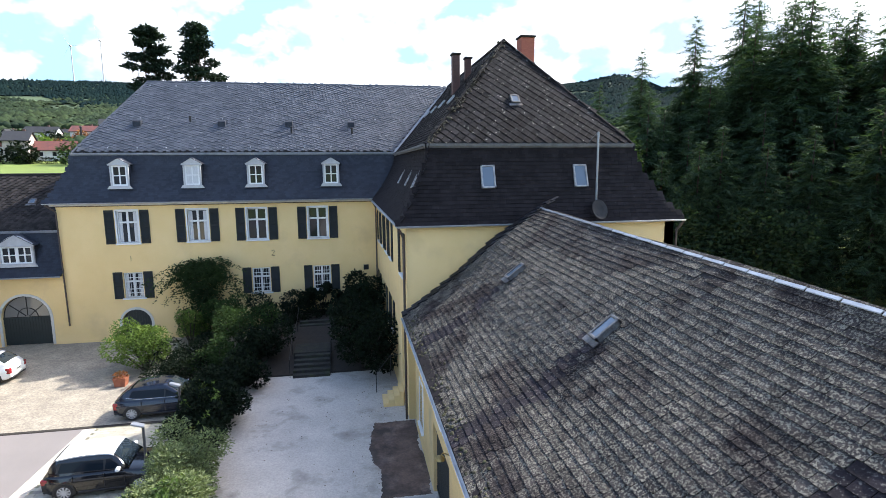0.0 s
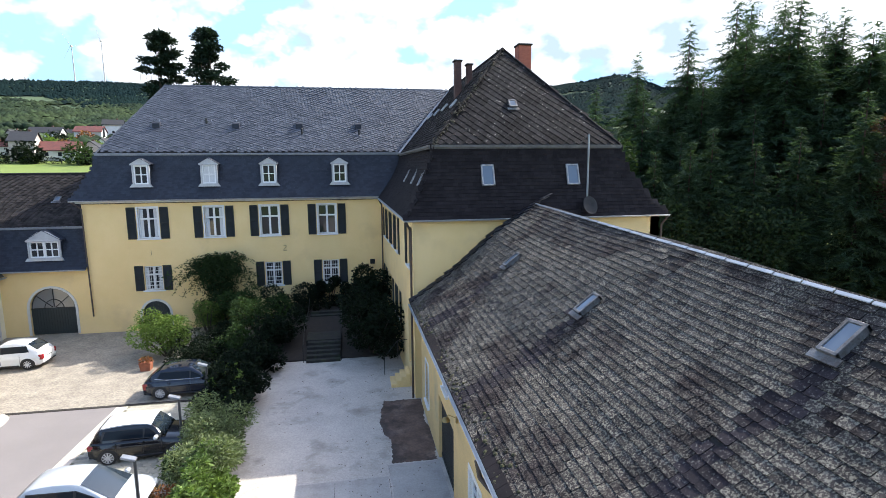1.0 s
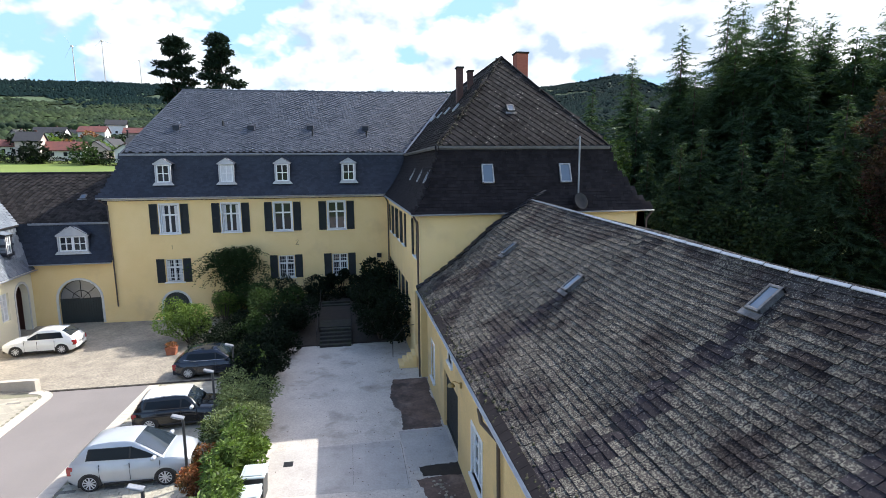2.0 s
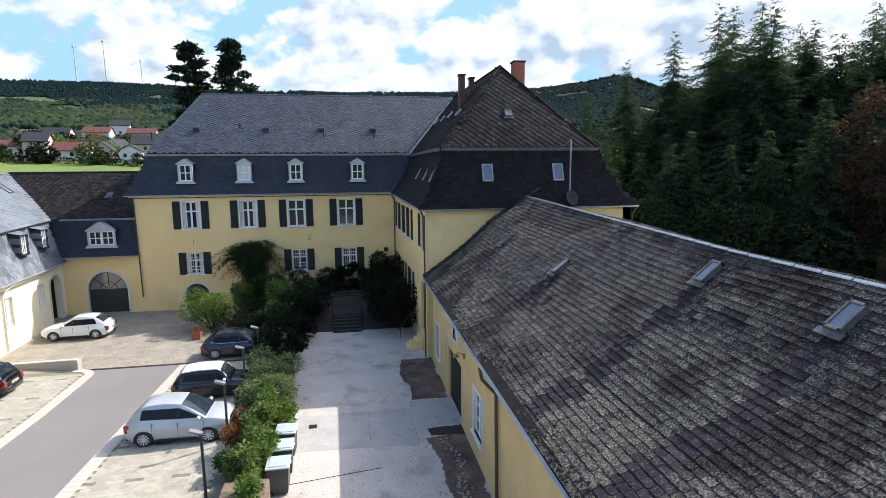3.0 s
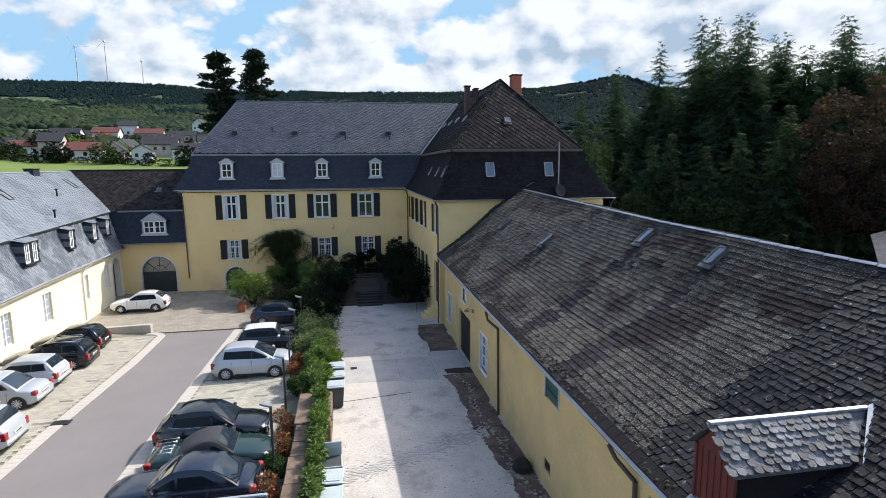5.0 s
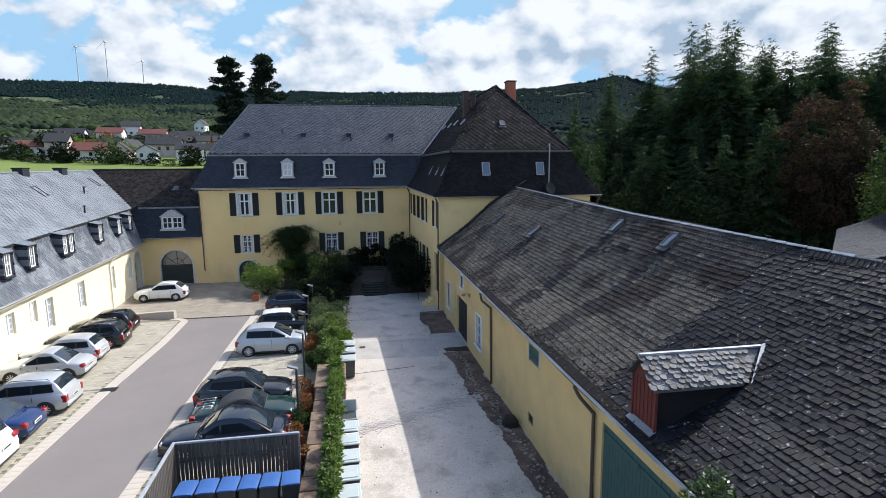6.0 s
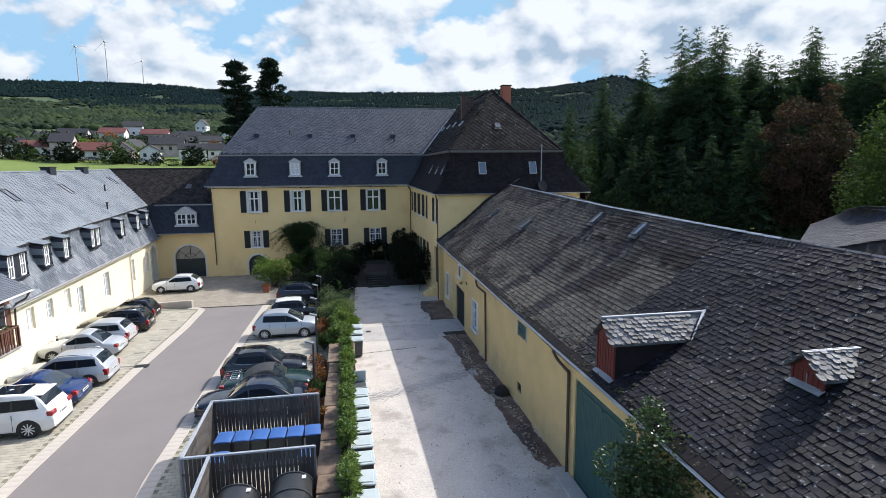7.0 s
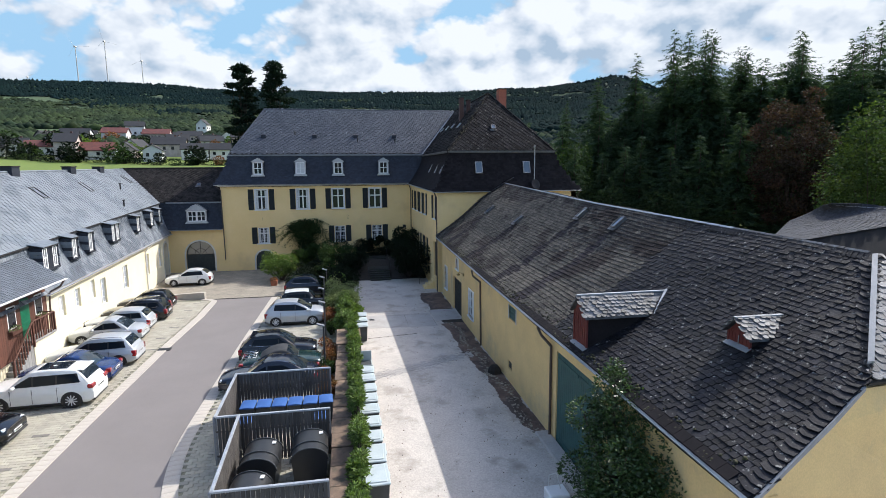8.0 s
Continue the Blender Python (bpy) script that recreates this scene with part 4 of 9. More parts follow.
part("ledge_moulding", (lambda g: (band(g, [(ledge_l - 0.06, 37.84, LZ + 0.05), (3.2, 37.84, LZ + 0.05)], 0.14, 0.09), g)[1])(Geo()), M_LEAD, manor, "grey lead ledge between the roof slopes")
part("wing_ledge_moulding", (lambda g: (band(g, [(3.28, 38, WL + 0.05), (3.28, 22.63, WL + 0.05), (12.6, 22.63, WL + 0.05), (12.6, 40, WL + 0.05)], 0.16, 0.10), g)[1])(Geo()), M_LEDGE_OLD, manor, "weathered grey ledge between the roof slopes")
part("ridge_cap", Geo().tube((-14.05, 43, RZ + 0.02), (7.4, 43, RZ + 0.02), 0.09, n=8), M_SLATE_NEW, manor, "slate ridge capping")
part("hip_cap", Geo().tube((ledge_l, 37.8, LZ + 0.05), (-14.0, 43, RZ + 0.03), 0.06, n=8), M_SLATE_NEW, manor, "slate hip capping")
part("wing_ridge_cap", Geo().tube((8, 27.4, WR + 0.02), (8, 43, WR + 0.02), 0.09, n=8), M_SLATE_OLD, manor)
for x in (3.25, 12.6):
    part("wing_hip_cap", Geo().tube((x, 22.6, WL + 0.04), (8, 27.4, WR + 0.03), 0.06, n=8), M_SLATE_OLD, manor)
g, rnd_h = Geo(), random.Random(61)
for k in range(240):
    t = rnd_h.random() ** 1.3
    p, r = Vector((3.36, 22.6, WL)).lerp(Vector((8, 27.4, WR)), t), rnd_h.uniform(0.03, 0.085)
    g.lathe([(r, -0.03), (r * 0.85, r * 0.4), (r * 0.3, r * 0.7)], 6, pose(p.x + rnd_h.gauss(0.02, 0.1), p.y + rnd_h.gauss(0, 0.05), p.z + 0.04, rnd_h.uniform(-30, 30), -20, rnd_h.uniform(0, 360)))
part("hip_moss", g, mat("brown_hip_moss", (0.06, 0.052, 0.035), (0.025, 0.022, 0.016), 0.95, 6, 40, 0.5, 0.6, island=0.6), manor, "crusty moss along the old hip", kind="stuff")
part("valley_gutter", Geo().slab([(3.12, 37.6, LZ + 0.03), (3.4, 37.6, LZ + 0.03), (8.1, 42.95, RZ + 0.05), (7.8, 43.05, RZ + 0.05)], (0, 0, -0.03)), M_LEAD, manor, "lead valley gutter")

for x in (-14.16, -9.86, -5.95, -1.12):
    dormer(manor, x, 36.98, 10.08, 0.88, 1.26, 0, M_LEAD, back=1.3, label="white dormer with a triangular pediment" if x != -9.86 else "white dormer with closed white inner shutters")
part("blind", Geo().box(-10.25, -9.47, 37.045, 37.06, 10.12, 11.3), M_CURTAIN, manor, "white blind behind a dormer window")


def roof_vent(x, s):
    """A small lead box vent on the front slope, s metres above the ledge."""
    g = Geo()
    y, z = 37.8 + s, LZ + s
    g.prism([(-0.05, 0.0), (0.42, 0.42), (0.42, 0.5), (-0.02, 0.42), (-0.12, 0.34), (-0.12, 0.02)], -0.24, 0.24, lambda u, v, t: (x + t, y + u, z + v - 0.02))
    return part("roof_vent", g, M_SLATE_LOW, manor, "small slate-grey roof vent")


for x in (-13.77, -8.4, -3.95, 0.33):
    roof_vent(x, 1.85)
for x, s in ((-10.48, 2.1), (-3.75, 1.35), (0.38, 1.3), (-17.0, 1.3)):
    g = Geo()
    g.tube((x, 37.8 + s, LZ + s - 0.1), (x, 37.8 + s, LZ + s + 0.4), 0.06, n=8).lathe([(0.02, 0), (0.1, 0.02), (0.1, 0.06), (0.03, 0.1)], 8, pose(x, 37.8 + s, LZ + s + 0.4))
    part("vent_pipe", g, M_IRON, manor, "dark vent pipe")
for row in (0.35, 2.4, 4.9):
    for k in range(12):
        x = -15.2 + k * 1.75 + (0.8 if row == 2.4 else 0) + row * 0.3
        if x < 1.5 + row:
            part("snow_hook", cached("hook", lambda: Geo().box(-0.03, 0.03, -0.12, 0.12, -0.01, 0.015).box(-0.03, 0.03, -0.12, -0.09, 0, 0.09).mesh("snow_hook", M_ZINC)), None, manor, "", pose(x, 37.8 + row, LZ + row + 0.05, 45, 0, 0))


def chimney(x0, x1, y0, y1, z0, z1, material, label):
    g = Geo().box(x0, x1, y0, y1, z0, z1 - 0.1, 0.02)
    c = part("chimney", g, material, manor, label)
    part("chimney_cap", Geo().box(x0 - 0.06, x1 + 0.06, y0 - 0.06, y1 + 0.06, z1 - 0.1, z1, 0.02), M_STONE_STEP, c)
    return c


chimney(9.5, 10.26, 29.2, 30.0, 13.0, 18.12, M_BRICK, "red brick chimney")
chimney(6.02, 6.42, 30.75, 31.25, 14.5, 17.42, M_BRICK_DARK, "sooty brown brick chimney")
chimney(6.8, 7.12, 30.9, 31.4, 15.0, 17.25, M_BRICK_DARK, "sooty brown brick chimney")


def skylight(parent, m, w, h, proud=0.09, label="small metal roof window", apron=True, material=None):
    """A roof window in the frame m: x across, y up the slope, z out of the roof; the origin at its lower middle."""
    def fr():
        g = Geo()
        for a, b, c, d in ((-w / 2, -w / 2 + 0.07, 0, h), (w / 2 - 0.07, w / 2, 0, h), (-w / 2, w / 2, 0, 0.07), (-w / 2, w / 2, h - 0.07, h)):
            g.box(a, b, c, d, -0.05, proud, 0.008)
        if apron:
            g.box(-w / 2 - 0.1, w / 2 + 0.1, -0.15, 0.02, 0.02, 0.05, 0.005)
        return g.mesh("skylight", material or (M_RUSTY if apron and w < 0.45 else M_ZINC))
    ob = part("skylight", cached(("sky", w, h, proud, apron), fr), None, parent, label, m)
    part("skylight_pane", cached(("skyp", w, h, proud), lambda: Geo().box(-w / 2 + 0.06, w / 2 - 0.06, 0.06, h - 0.06, proud - 0.04, proud - 0.025).mesh("skylight_pane", M_SKYGLASS)), None, ob, "", m)
    return ob


def slope_frame(surf, u, v):
    p = surf(u, v)
    du = (surf(u + 0.05, v) - p).normalized()
    n = du.cross(surf(u, v + 0.05) - p).normalized()
    dv = n.cross(du)
    return Matrix(((du.x, dv.x, n.x, p.x), (du.y, dv.y, n.y, p.y), (du.z, dv.z, n.z, p.z), (0, 0, 0, 1)))


M_ROOF_FRAME = mat("weathered_grey_frame", (0.36, 0.36, 0.37), (0.20, 0.195, 0.20), 0.6, 5, 40, 0.6, 0.2)
M_RUSTY = mat("rusty_sheet_metal", (0.16, 0.165, 0.175), (0.07, 0.06, 0.055), 0.6, 5, 30, 0.5, 0.2, metal=0.2)
M_TRIM_DULL = mat("dull_dark_plastic", (0.03, 0.031, 0.034), None, 0.85, 3, 30, 0.2, 0.05, spec=0.2)
# blue-grey base stands in for the sky reflected in the panes
M_SKYGLASS = glass("sky_tinted_roof_glass", (0.10, 0.13, 0.17), 0.06)
for x in (5.83, 9.97):
    skylight(manor, Matrix.Translation((0, -0.04, 0)) @ slope_frame(wfront[0], (x - 2.8) / 0.828, 1.72), 0.62, 1.02, label="grey-framed roof window on the steep slope", apron=False, material=M_ROOF_FRAME)
skylight(manor, slope_frame(flat((3.25, 22.58, WL + 0.02), (1, 0, 0), (0, 4.8, 5.28)), 4.42, 2.55), 0.42, 0.5, 0.14, label="small metal roof hatch")
for u, v in ((6.5, 3.4), (9.5, 3.4), (12.6, 3.4), (16.6, 3.1)):
    skylight(manor, slope_frame(flat((3.23, 45, WL + 0.02), (0, -1, 0), (4.75, 0, 5.28)), u, v), 0.4, 0.55, 0.12, label="small metal roof hatch", apron=False)
for u in (8.6, 11.8, 14.3):
    skylight(manor, slope_frame(wleft[0], u, 1.6), 0.42, 1.1, 0.06, label="roof window on the steep slope", apron=False, material=M_ROOF_FRAME)

# mast with a dish, gutters and pipes
part("antenna_mast", Geo().tube((10.55, 21.75, 8.6), (10.55, 21.75, 12.5), 0.045, n=10).tube((10.55, 21.75, 12.5), (10.55, 22.6, 12.15), 0.02, n=6), M_GREY_METAL, manor, "grey steel antenna mast")
part("satellite_dish", Geo().lathe([(0.02, 0.0), (0.25, 0.03), (0.42, 0.1), (0.44, 0.115), (0.42, 0.12), (0.25, 0.05), (0.02, 0.02)], 20, pose(10.5, 21.45, 9.2, 70, 0, 20)), M_TRIM_DULL, manor, "dark satellite dish", smooth=True)
gutter(manor, (-18.5, 36.5, EZ), (1.6, 36.5, EZ))
gutter(manor, (1.45, 36.6, EZ - 0.1), (1.9, 21.5, WE))
gutter(manor, (1.9, 21.5, WE), (14.7, 21.5, WE))
downpipe(manor, [(-18.35, 36.5, 8.95), (-17.95, 36.85, 8.5), (-17.9, 36.88, 1.2)])
downpipe(manor, [(1.5, 36.4, 8.9), (1.78, 36.85, 8.4), (1.76, 36.88, 0.9)])
downpipe(manor, [(1.92, 21.5, 8.65), (2.15, 21.75, 8.2), (2.15, 21.78, 0.3)])
downpipe(manor, [(14.65, 21.5, 8.65), (14.45, 21.75, 8.2), (14.45, 21.78, 0.0)])
# ---- barn ----
barn = thing("barn", "long yellow barn with an old lichened slate roof", "building", (7, 4, 0))
BY0, BY1 = -13.8, 21.3
STATIONS = [
    (21.3, ((2.0, 5.07), (4.05, 6.58), (5.9, 8.12), (7.8, 9.34))),
    (5.0, ((2.15, 4.68), (4.1, 5.62), (6.0, 7.0), (7.97, 8.72))),
    (-13.8, ((2.2, 4.48), (4.3, 5.56), (6.3, 6.86), (8.5, 8.3))),
]


def barn_profile(y):
    """The four points of the roof's cross-section at y: eave, knee, middle, ridge."""
    ys = [s[0] for s in STATIONS][::-1]
    return [tuple(lerp_table(y, ys, [s[1][k][c] for s in STATIONS][::-1]) for c in (0, 1)) for k in range(4)]


def barn_roof(y, s):
    """A point of the near slope: s metres up the slope from the eave (about 0.12 m of dip along the length)."""
    p = barn_profile(y)
    dip = 0.03 * math.sin(y * 0.7 + s)
    for (a, b), (c, d) in zip(p[:-1], p[1:]):
        q = math.hypot(c - a, d - b)
        if s <= q or (c, d) == p[-1]:
            k = s / q
            return Vector((a + (c - a) * k, y, b + (d - b) * k + dip))
        s -= q
    return Vector((p[-1][0], y, p[-1][1]))


def barn_slope(y):
    p = barn_profile(y)
    return sum(math.hypot(c - a, d - b) for (a, b), (c, d) in zip(p[:-1], p[1:]))


def hip_limit(x):
    """The least y of the near slope at x: the gable's verge, then the half-hip."""
    return max(-13.8 + (x - 2.2) * 0.24, -13.10 + (x - 5.4) * 0.929)


# the half-hip: its two lower corners and its peak
HIP_A, HIP_B, HIP_C = Vector((5.4, -13.10, 6.27)), Vector((8.37, -10.34, 8.37)), Vector((11.5, -12.45, 6.2))
HIP_U = (HIP_C - HIP_A).normalized()
HIP_V = (HIP_B - HIP_A) - HIP_U * (HIP_B - HIP_A).dot(HIP_U)


def near_slope(x, y, dz=0.0):
    """The point of the near slope above x, y."""
    p = barn_profile(y)
    return Vector((x, y, lerp_table(x, [a for a, b in p], [b for a, b in p]) + dz))


def barn_surf(u, v):
    return barn_roof(BY1 - u, v)


def on_barn(u, v):
    p = barn_surf(u, v)
    return v < barn_slope(BY1 - u) - 0.12 and p.y > hip_limit(p.x) + 0.02


def barn_sheet(geo, dz, nu=70, nv=14):
    """The slope as a sheet, cut along the verge and the half-hip."""
    def f(a, b):
        y = BY0 + (BY1 - BY0) * a
        s = b * barn_slope(max(y, -10.5))
        p = barn_roof(y, s)
        lim = hip_limit(p.x)
        if p.y < lim:
            p = barn_roof(lim, s)
        return p - Vector((0, 0, dz))
    return ngrid(geo, f, nu, nv)


g = Geo()
barn_sheet(g, 0.01)
barn_sheet(g, 0.15)
ngrid(g, lambda a, b: (lambda y: Vector((barn_profile(y)[3][0] + 6.4 * b, y, barn_profile(y)[3][1] - 4.5 * b)))(-10.5 + (BY1 + 10.5) * a), 20, 2)
g.slab([HIP_A - Vector((0, 0, 0.03)), HIP_B - Vector((0, 0, 0.03)), HIP_C - Vector((0, 0, 0.03))], (0, 0.05, -0.08))
g.slab([(8.47, -10.4, 8.32), (11.6, -12.4, 5.92), (14.9, -11.9, 4.1), (14.87, -10.5, 3.8)], (0, 0, -0.08))
part("roof_boarding", g, M_UNDER, barn, "dark boarding of a sagging roof")
SEAM = -3.2
near_tiles = []
SKYLIGHTS = ((17.1, 3.92), (11.15, 4.07), (5.05, 5.9), (1.1, 5.85))


def washed(u, v):
    """Strips below the metal roof windows, where the run-off keeps the lichen away."""
    y = BY1 - u
    return any(v < s + 0.1 and abs(y - a + 0.1 * math.sin(v * 1.7 + a)) < 0.22 + 0.05 * min(4.5, max(0, s - v)) + 0.2 * noise.noise((v * 1.5, a, 0.5)) + 0.3 * noise.noise((v * 7, y * 6, 1.5)) for a, s in SKYLIGHTS) or (v > 7.6 and noise.noise((y * 0.4, 2.0, v)) > 0.05)



def picked(u, v):
    """The slates that lie nearest to the flight, over the middle of the slope."""
    y = BY1 - u
    return 5.6 < y < 9.6 and 4.6 < v < 7.5 or washed(u, v)


def dusky(u, v):
    """The upper part of the slope, where less lichen grows."""
    return v + 1.5 * noise.noise((u * 0.25, v * 0.3, 4.0)) + 0.9 * noise.noise((u * 1.1, v * 1.1, 8.0)) + 0.6 * noise.noise((u * 5, v * 5, 3.0)) > 5.9


dull = slates(Geo(), barn_surf, BY1 - SEAM, 8.4, 0.27, 0.205, "rect", 0.019, 0.4, lambda u, v: on_barn(u, v) and dusky(u, v), 0.0, picked, 11, None, 0.965)
part("dusky_slates", dull, M_SLATE_DUSKY, barn, "brown-grey slates with little lichen near the ridge", kind="stuff")
old = slates(Geo(), barn_surf, BY1 - SEAM, 8.4, 0.27, 0.205, "rect", 0.019, 0.4, lambda u, v: on_barn(u, v) and (picked(u, v) or not dusky(u, v)), 0.0, picked, 11, near_tiles, 0.965)
clean = slates(Geo(), barn_surf, BY1 - SEAM, 8.4, 0.27, 0.205, "rect", 0.019, 0.4, lambda u, v: on_barn(u, v) and washed(u, v), 0.0, None, 11, None, 0.965)
part("washed_slates", clean, M_SLATE_WASHED, barn, "dark rain-washed strips of slates below the roof windows", kind="stuff")
near_tiles = [q for q in near_tiles if not washed(BY1 - q.translation.y, math.hypot(q.translation.x - 2.1, q.translation.z - 4.7))]
part("old_slates", old, M_SLATE_BARN, barn, "grey lichen-covered slates", kind="stuff")
worn = slates(Geo(), lambda u, v: barn_surf(u + BY1 - SEAM, v), SEAM - BY0 + 0.3, 8.4, 0.19, 0.165, "rect", 0.016, 0.8, lambda u, v: on_barn(u + BY1 - SEAM, v), 0.0, None, 12, None, 0.93)
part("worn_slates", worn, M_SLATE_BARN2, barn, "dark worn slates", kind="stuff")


def back_slope(u, v):
    r = barn_profile(-10.4 + u)[3]
    k = v / 7.82
    return Vector((r[0] + 6.4 * (1 - k), -10.4 + u, r[1] - 4.5 * (1 - k) + 0.01))


part("back_slates", slates(Geo(), back_slope, 31.6, 7.75, 0.4, 0.3, "square", 0.015, 0.6, seed=19), M_SLATE_BARN2, barn, "dark slates of the far slope", kind="stuff")
hip_au, hip_av, hip_len = (HIP_B - HIP_A).dot(HIP_U), HIP_V.length, (HIP_C - HIP_A).length
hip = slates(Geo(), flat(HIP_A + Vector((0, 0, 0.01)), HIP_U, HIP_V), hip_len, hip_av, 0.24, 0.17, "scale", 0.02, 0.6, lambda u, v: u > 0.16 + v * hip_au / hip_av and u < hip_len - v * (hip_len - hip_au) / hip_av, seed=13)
# the hip's sunlit look comes from its lighter slate colour
part("hip_slates", hip, M_SLATE_DORMER, barn, "slates of the half-hip with sunlight put into their pale grey", kind="stuff")
# wide border slates that close the courses at the hip and the verge
rnd_b = random.Random(29)
for k in range(36):
    x = 2.3 + 0.168 * k
    y0, y1 = hip_limit(x) - 0.02, hip_limit(x + 0.168) - 0.02
    wide = 0.40 + rnd_b.uniform(-0.05, 0.06)
    drop = 0.05 + rnd_b.uniform(-0.01, 0.02)
    part("border_slate", Geo().slab([near_slope(x - 0.02, y0, drop + 0.02), near_slope(x - 0.05, y0 + wide * 0.5, drop + 0.01), near_slope(x + 0.0, y0 + wide, drop), near_slope(x + 0.2, y1 + wide, 0.012), near_slope(x + 0.2, y1, 0.02)], (0, 0, -0.014)), M_SLATE_BARN2, barn)
# leaning slates along the ridge
for k in range(40):
    y = -10.25 + 0.155 * k
    p = barn_profile(y)[3]
    part("ridge_slate", Geo().slab([near_slope(p[0] - 0.26, y - 0.08, 0.05), near_slope(p[0] - 0.23, y + 0.08, 0.032), near_slope(p[0] - 0.03, y + 0.21, 0.04), near_slope(p[0] - 0.03, y + 0.03, 0.06)], (0, 0, -0.014)), M_SLATE_BARN2, barn)
for k in range(46):
    g = Geo()
    y0, y1 = BY1 - k * 0.7, BY1 - (k + 1) * 0.7 + 0.03
    if y1 < -10.4:
        break
    p, q = barn_profile(y0)[3], barn_profile(y1)[3]
    for s in (-1, 1):
        g.slab([(p[0], y0, p[1] + 0.045), (p[0] + s * 0.055, y0, p[1] + 0.0), (q[0] + s * 0.055, y1, q[1] + 0.01), (q[0], y1, q[1] + 0.055)], (0, 0, 0.02))
    part("ridge_cap", g, M_LEAD if k < 9 else M_ZINC if k < 38 else M_RUSTY, barn, "pale metal ridge capping")
hip_d = (HIP_B - HIP_A).normalized()
for k in range(4):
    a, b = HIP_A + hip_d * (0.5 + 1.0 * k), HIP_A + hip_d * min(1.51 + 1.0 * k, (HIP_B - HIP_A).length + 0.05)
    up = Vector((0, -0.02, 0.10 - 0.006 * k))
    part("hip_flashing", Geo().slab([a + up - HIP_U * 0.13, a + up + HIP_U * 0.07, b + up + HIP_U * 0.07, b + up - HIP_U * 0.13], (0, 0, -0.05)), M_LEAD, barn, "bright metal hip flashing")
for k in range(94):
    a, b = BY1 - 0.1 - k * 0.366, BY1 - 0.1 - (k + 1) * 0.366 + 0.01
    p, q = barn_profile(a)[0], barn_profile(b)[0]
    part("eaves_slate", Geo().slab([(p[0] - 0.02, a, p[1] + 0.03), (q[0] - 0.02, b, q[1] + 0.03), (q[0] + 0.24, b, q[1] + 0.165), (p[0] + 0.24, a, p[1] + 0.165)], (0, 0, -0.03)), M_SLATE_STEEP, barn)
gutter(barn, (1.96, 21.2, 5.03), (2.1, 5, 4.66), 0.06)
gutter(barn, (2.1, 5, 4.66), (2.16, -13.8, 4.46), 0.06)
part("verge_board", Geo().slab([(2.2, -13.82, 4.5), (4.3, -13.32, 5.6), (5.25, -13.09, 6.2), (5.27, -13.15, 6.2), (4.32, -13.38, 5.6), (2.22, -13.88, 4.5)], (0, 0, -0.08)), M_LEAD, barn, "pale verge board")
part("far_verge_slates", slates(Geo(), lambda u, v: barn_roof(BY1 - 0.02 - u, v) + Vector((0, 0, 0.03)), 0.32, 8.3, 0.3, 0.25, "square", 0.03, 0.6, lambda u, v: v < 8.0, seed=15), M_SLATE_BARN2, barn, "dark verge slates", kind="stuff")

rnd_m = random.Random(23)
for y, s in SKYLIGHTS:
    skylight(barn, slope_frame(barn_surf, BY1 - y, s) @ Matrix.Translation((0, 0, 0.05)), 0.38, 0.75, 0.12, "old metal roof window with a sheet apron")


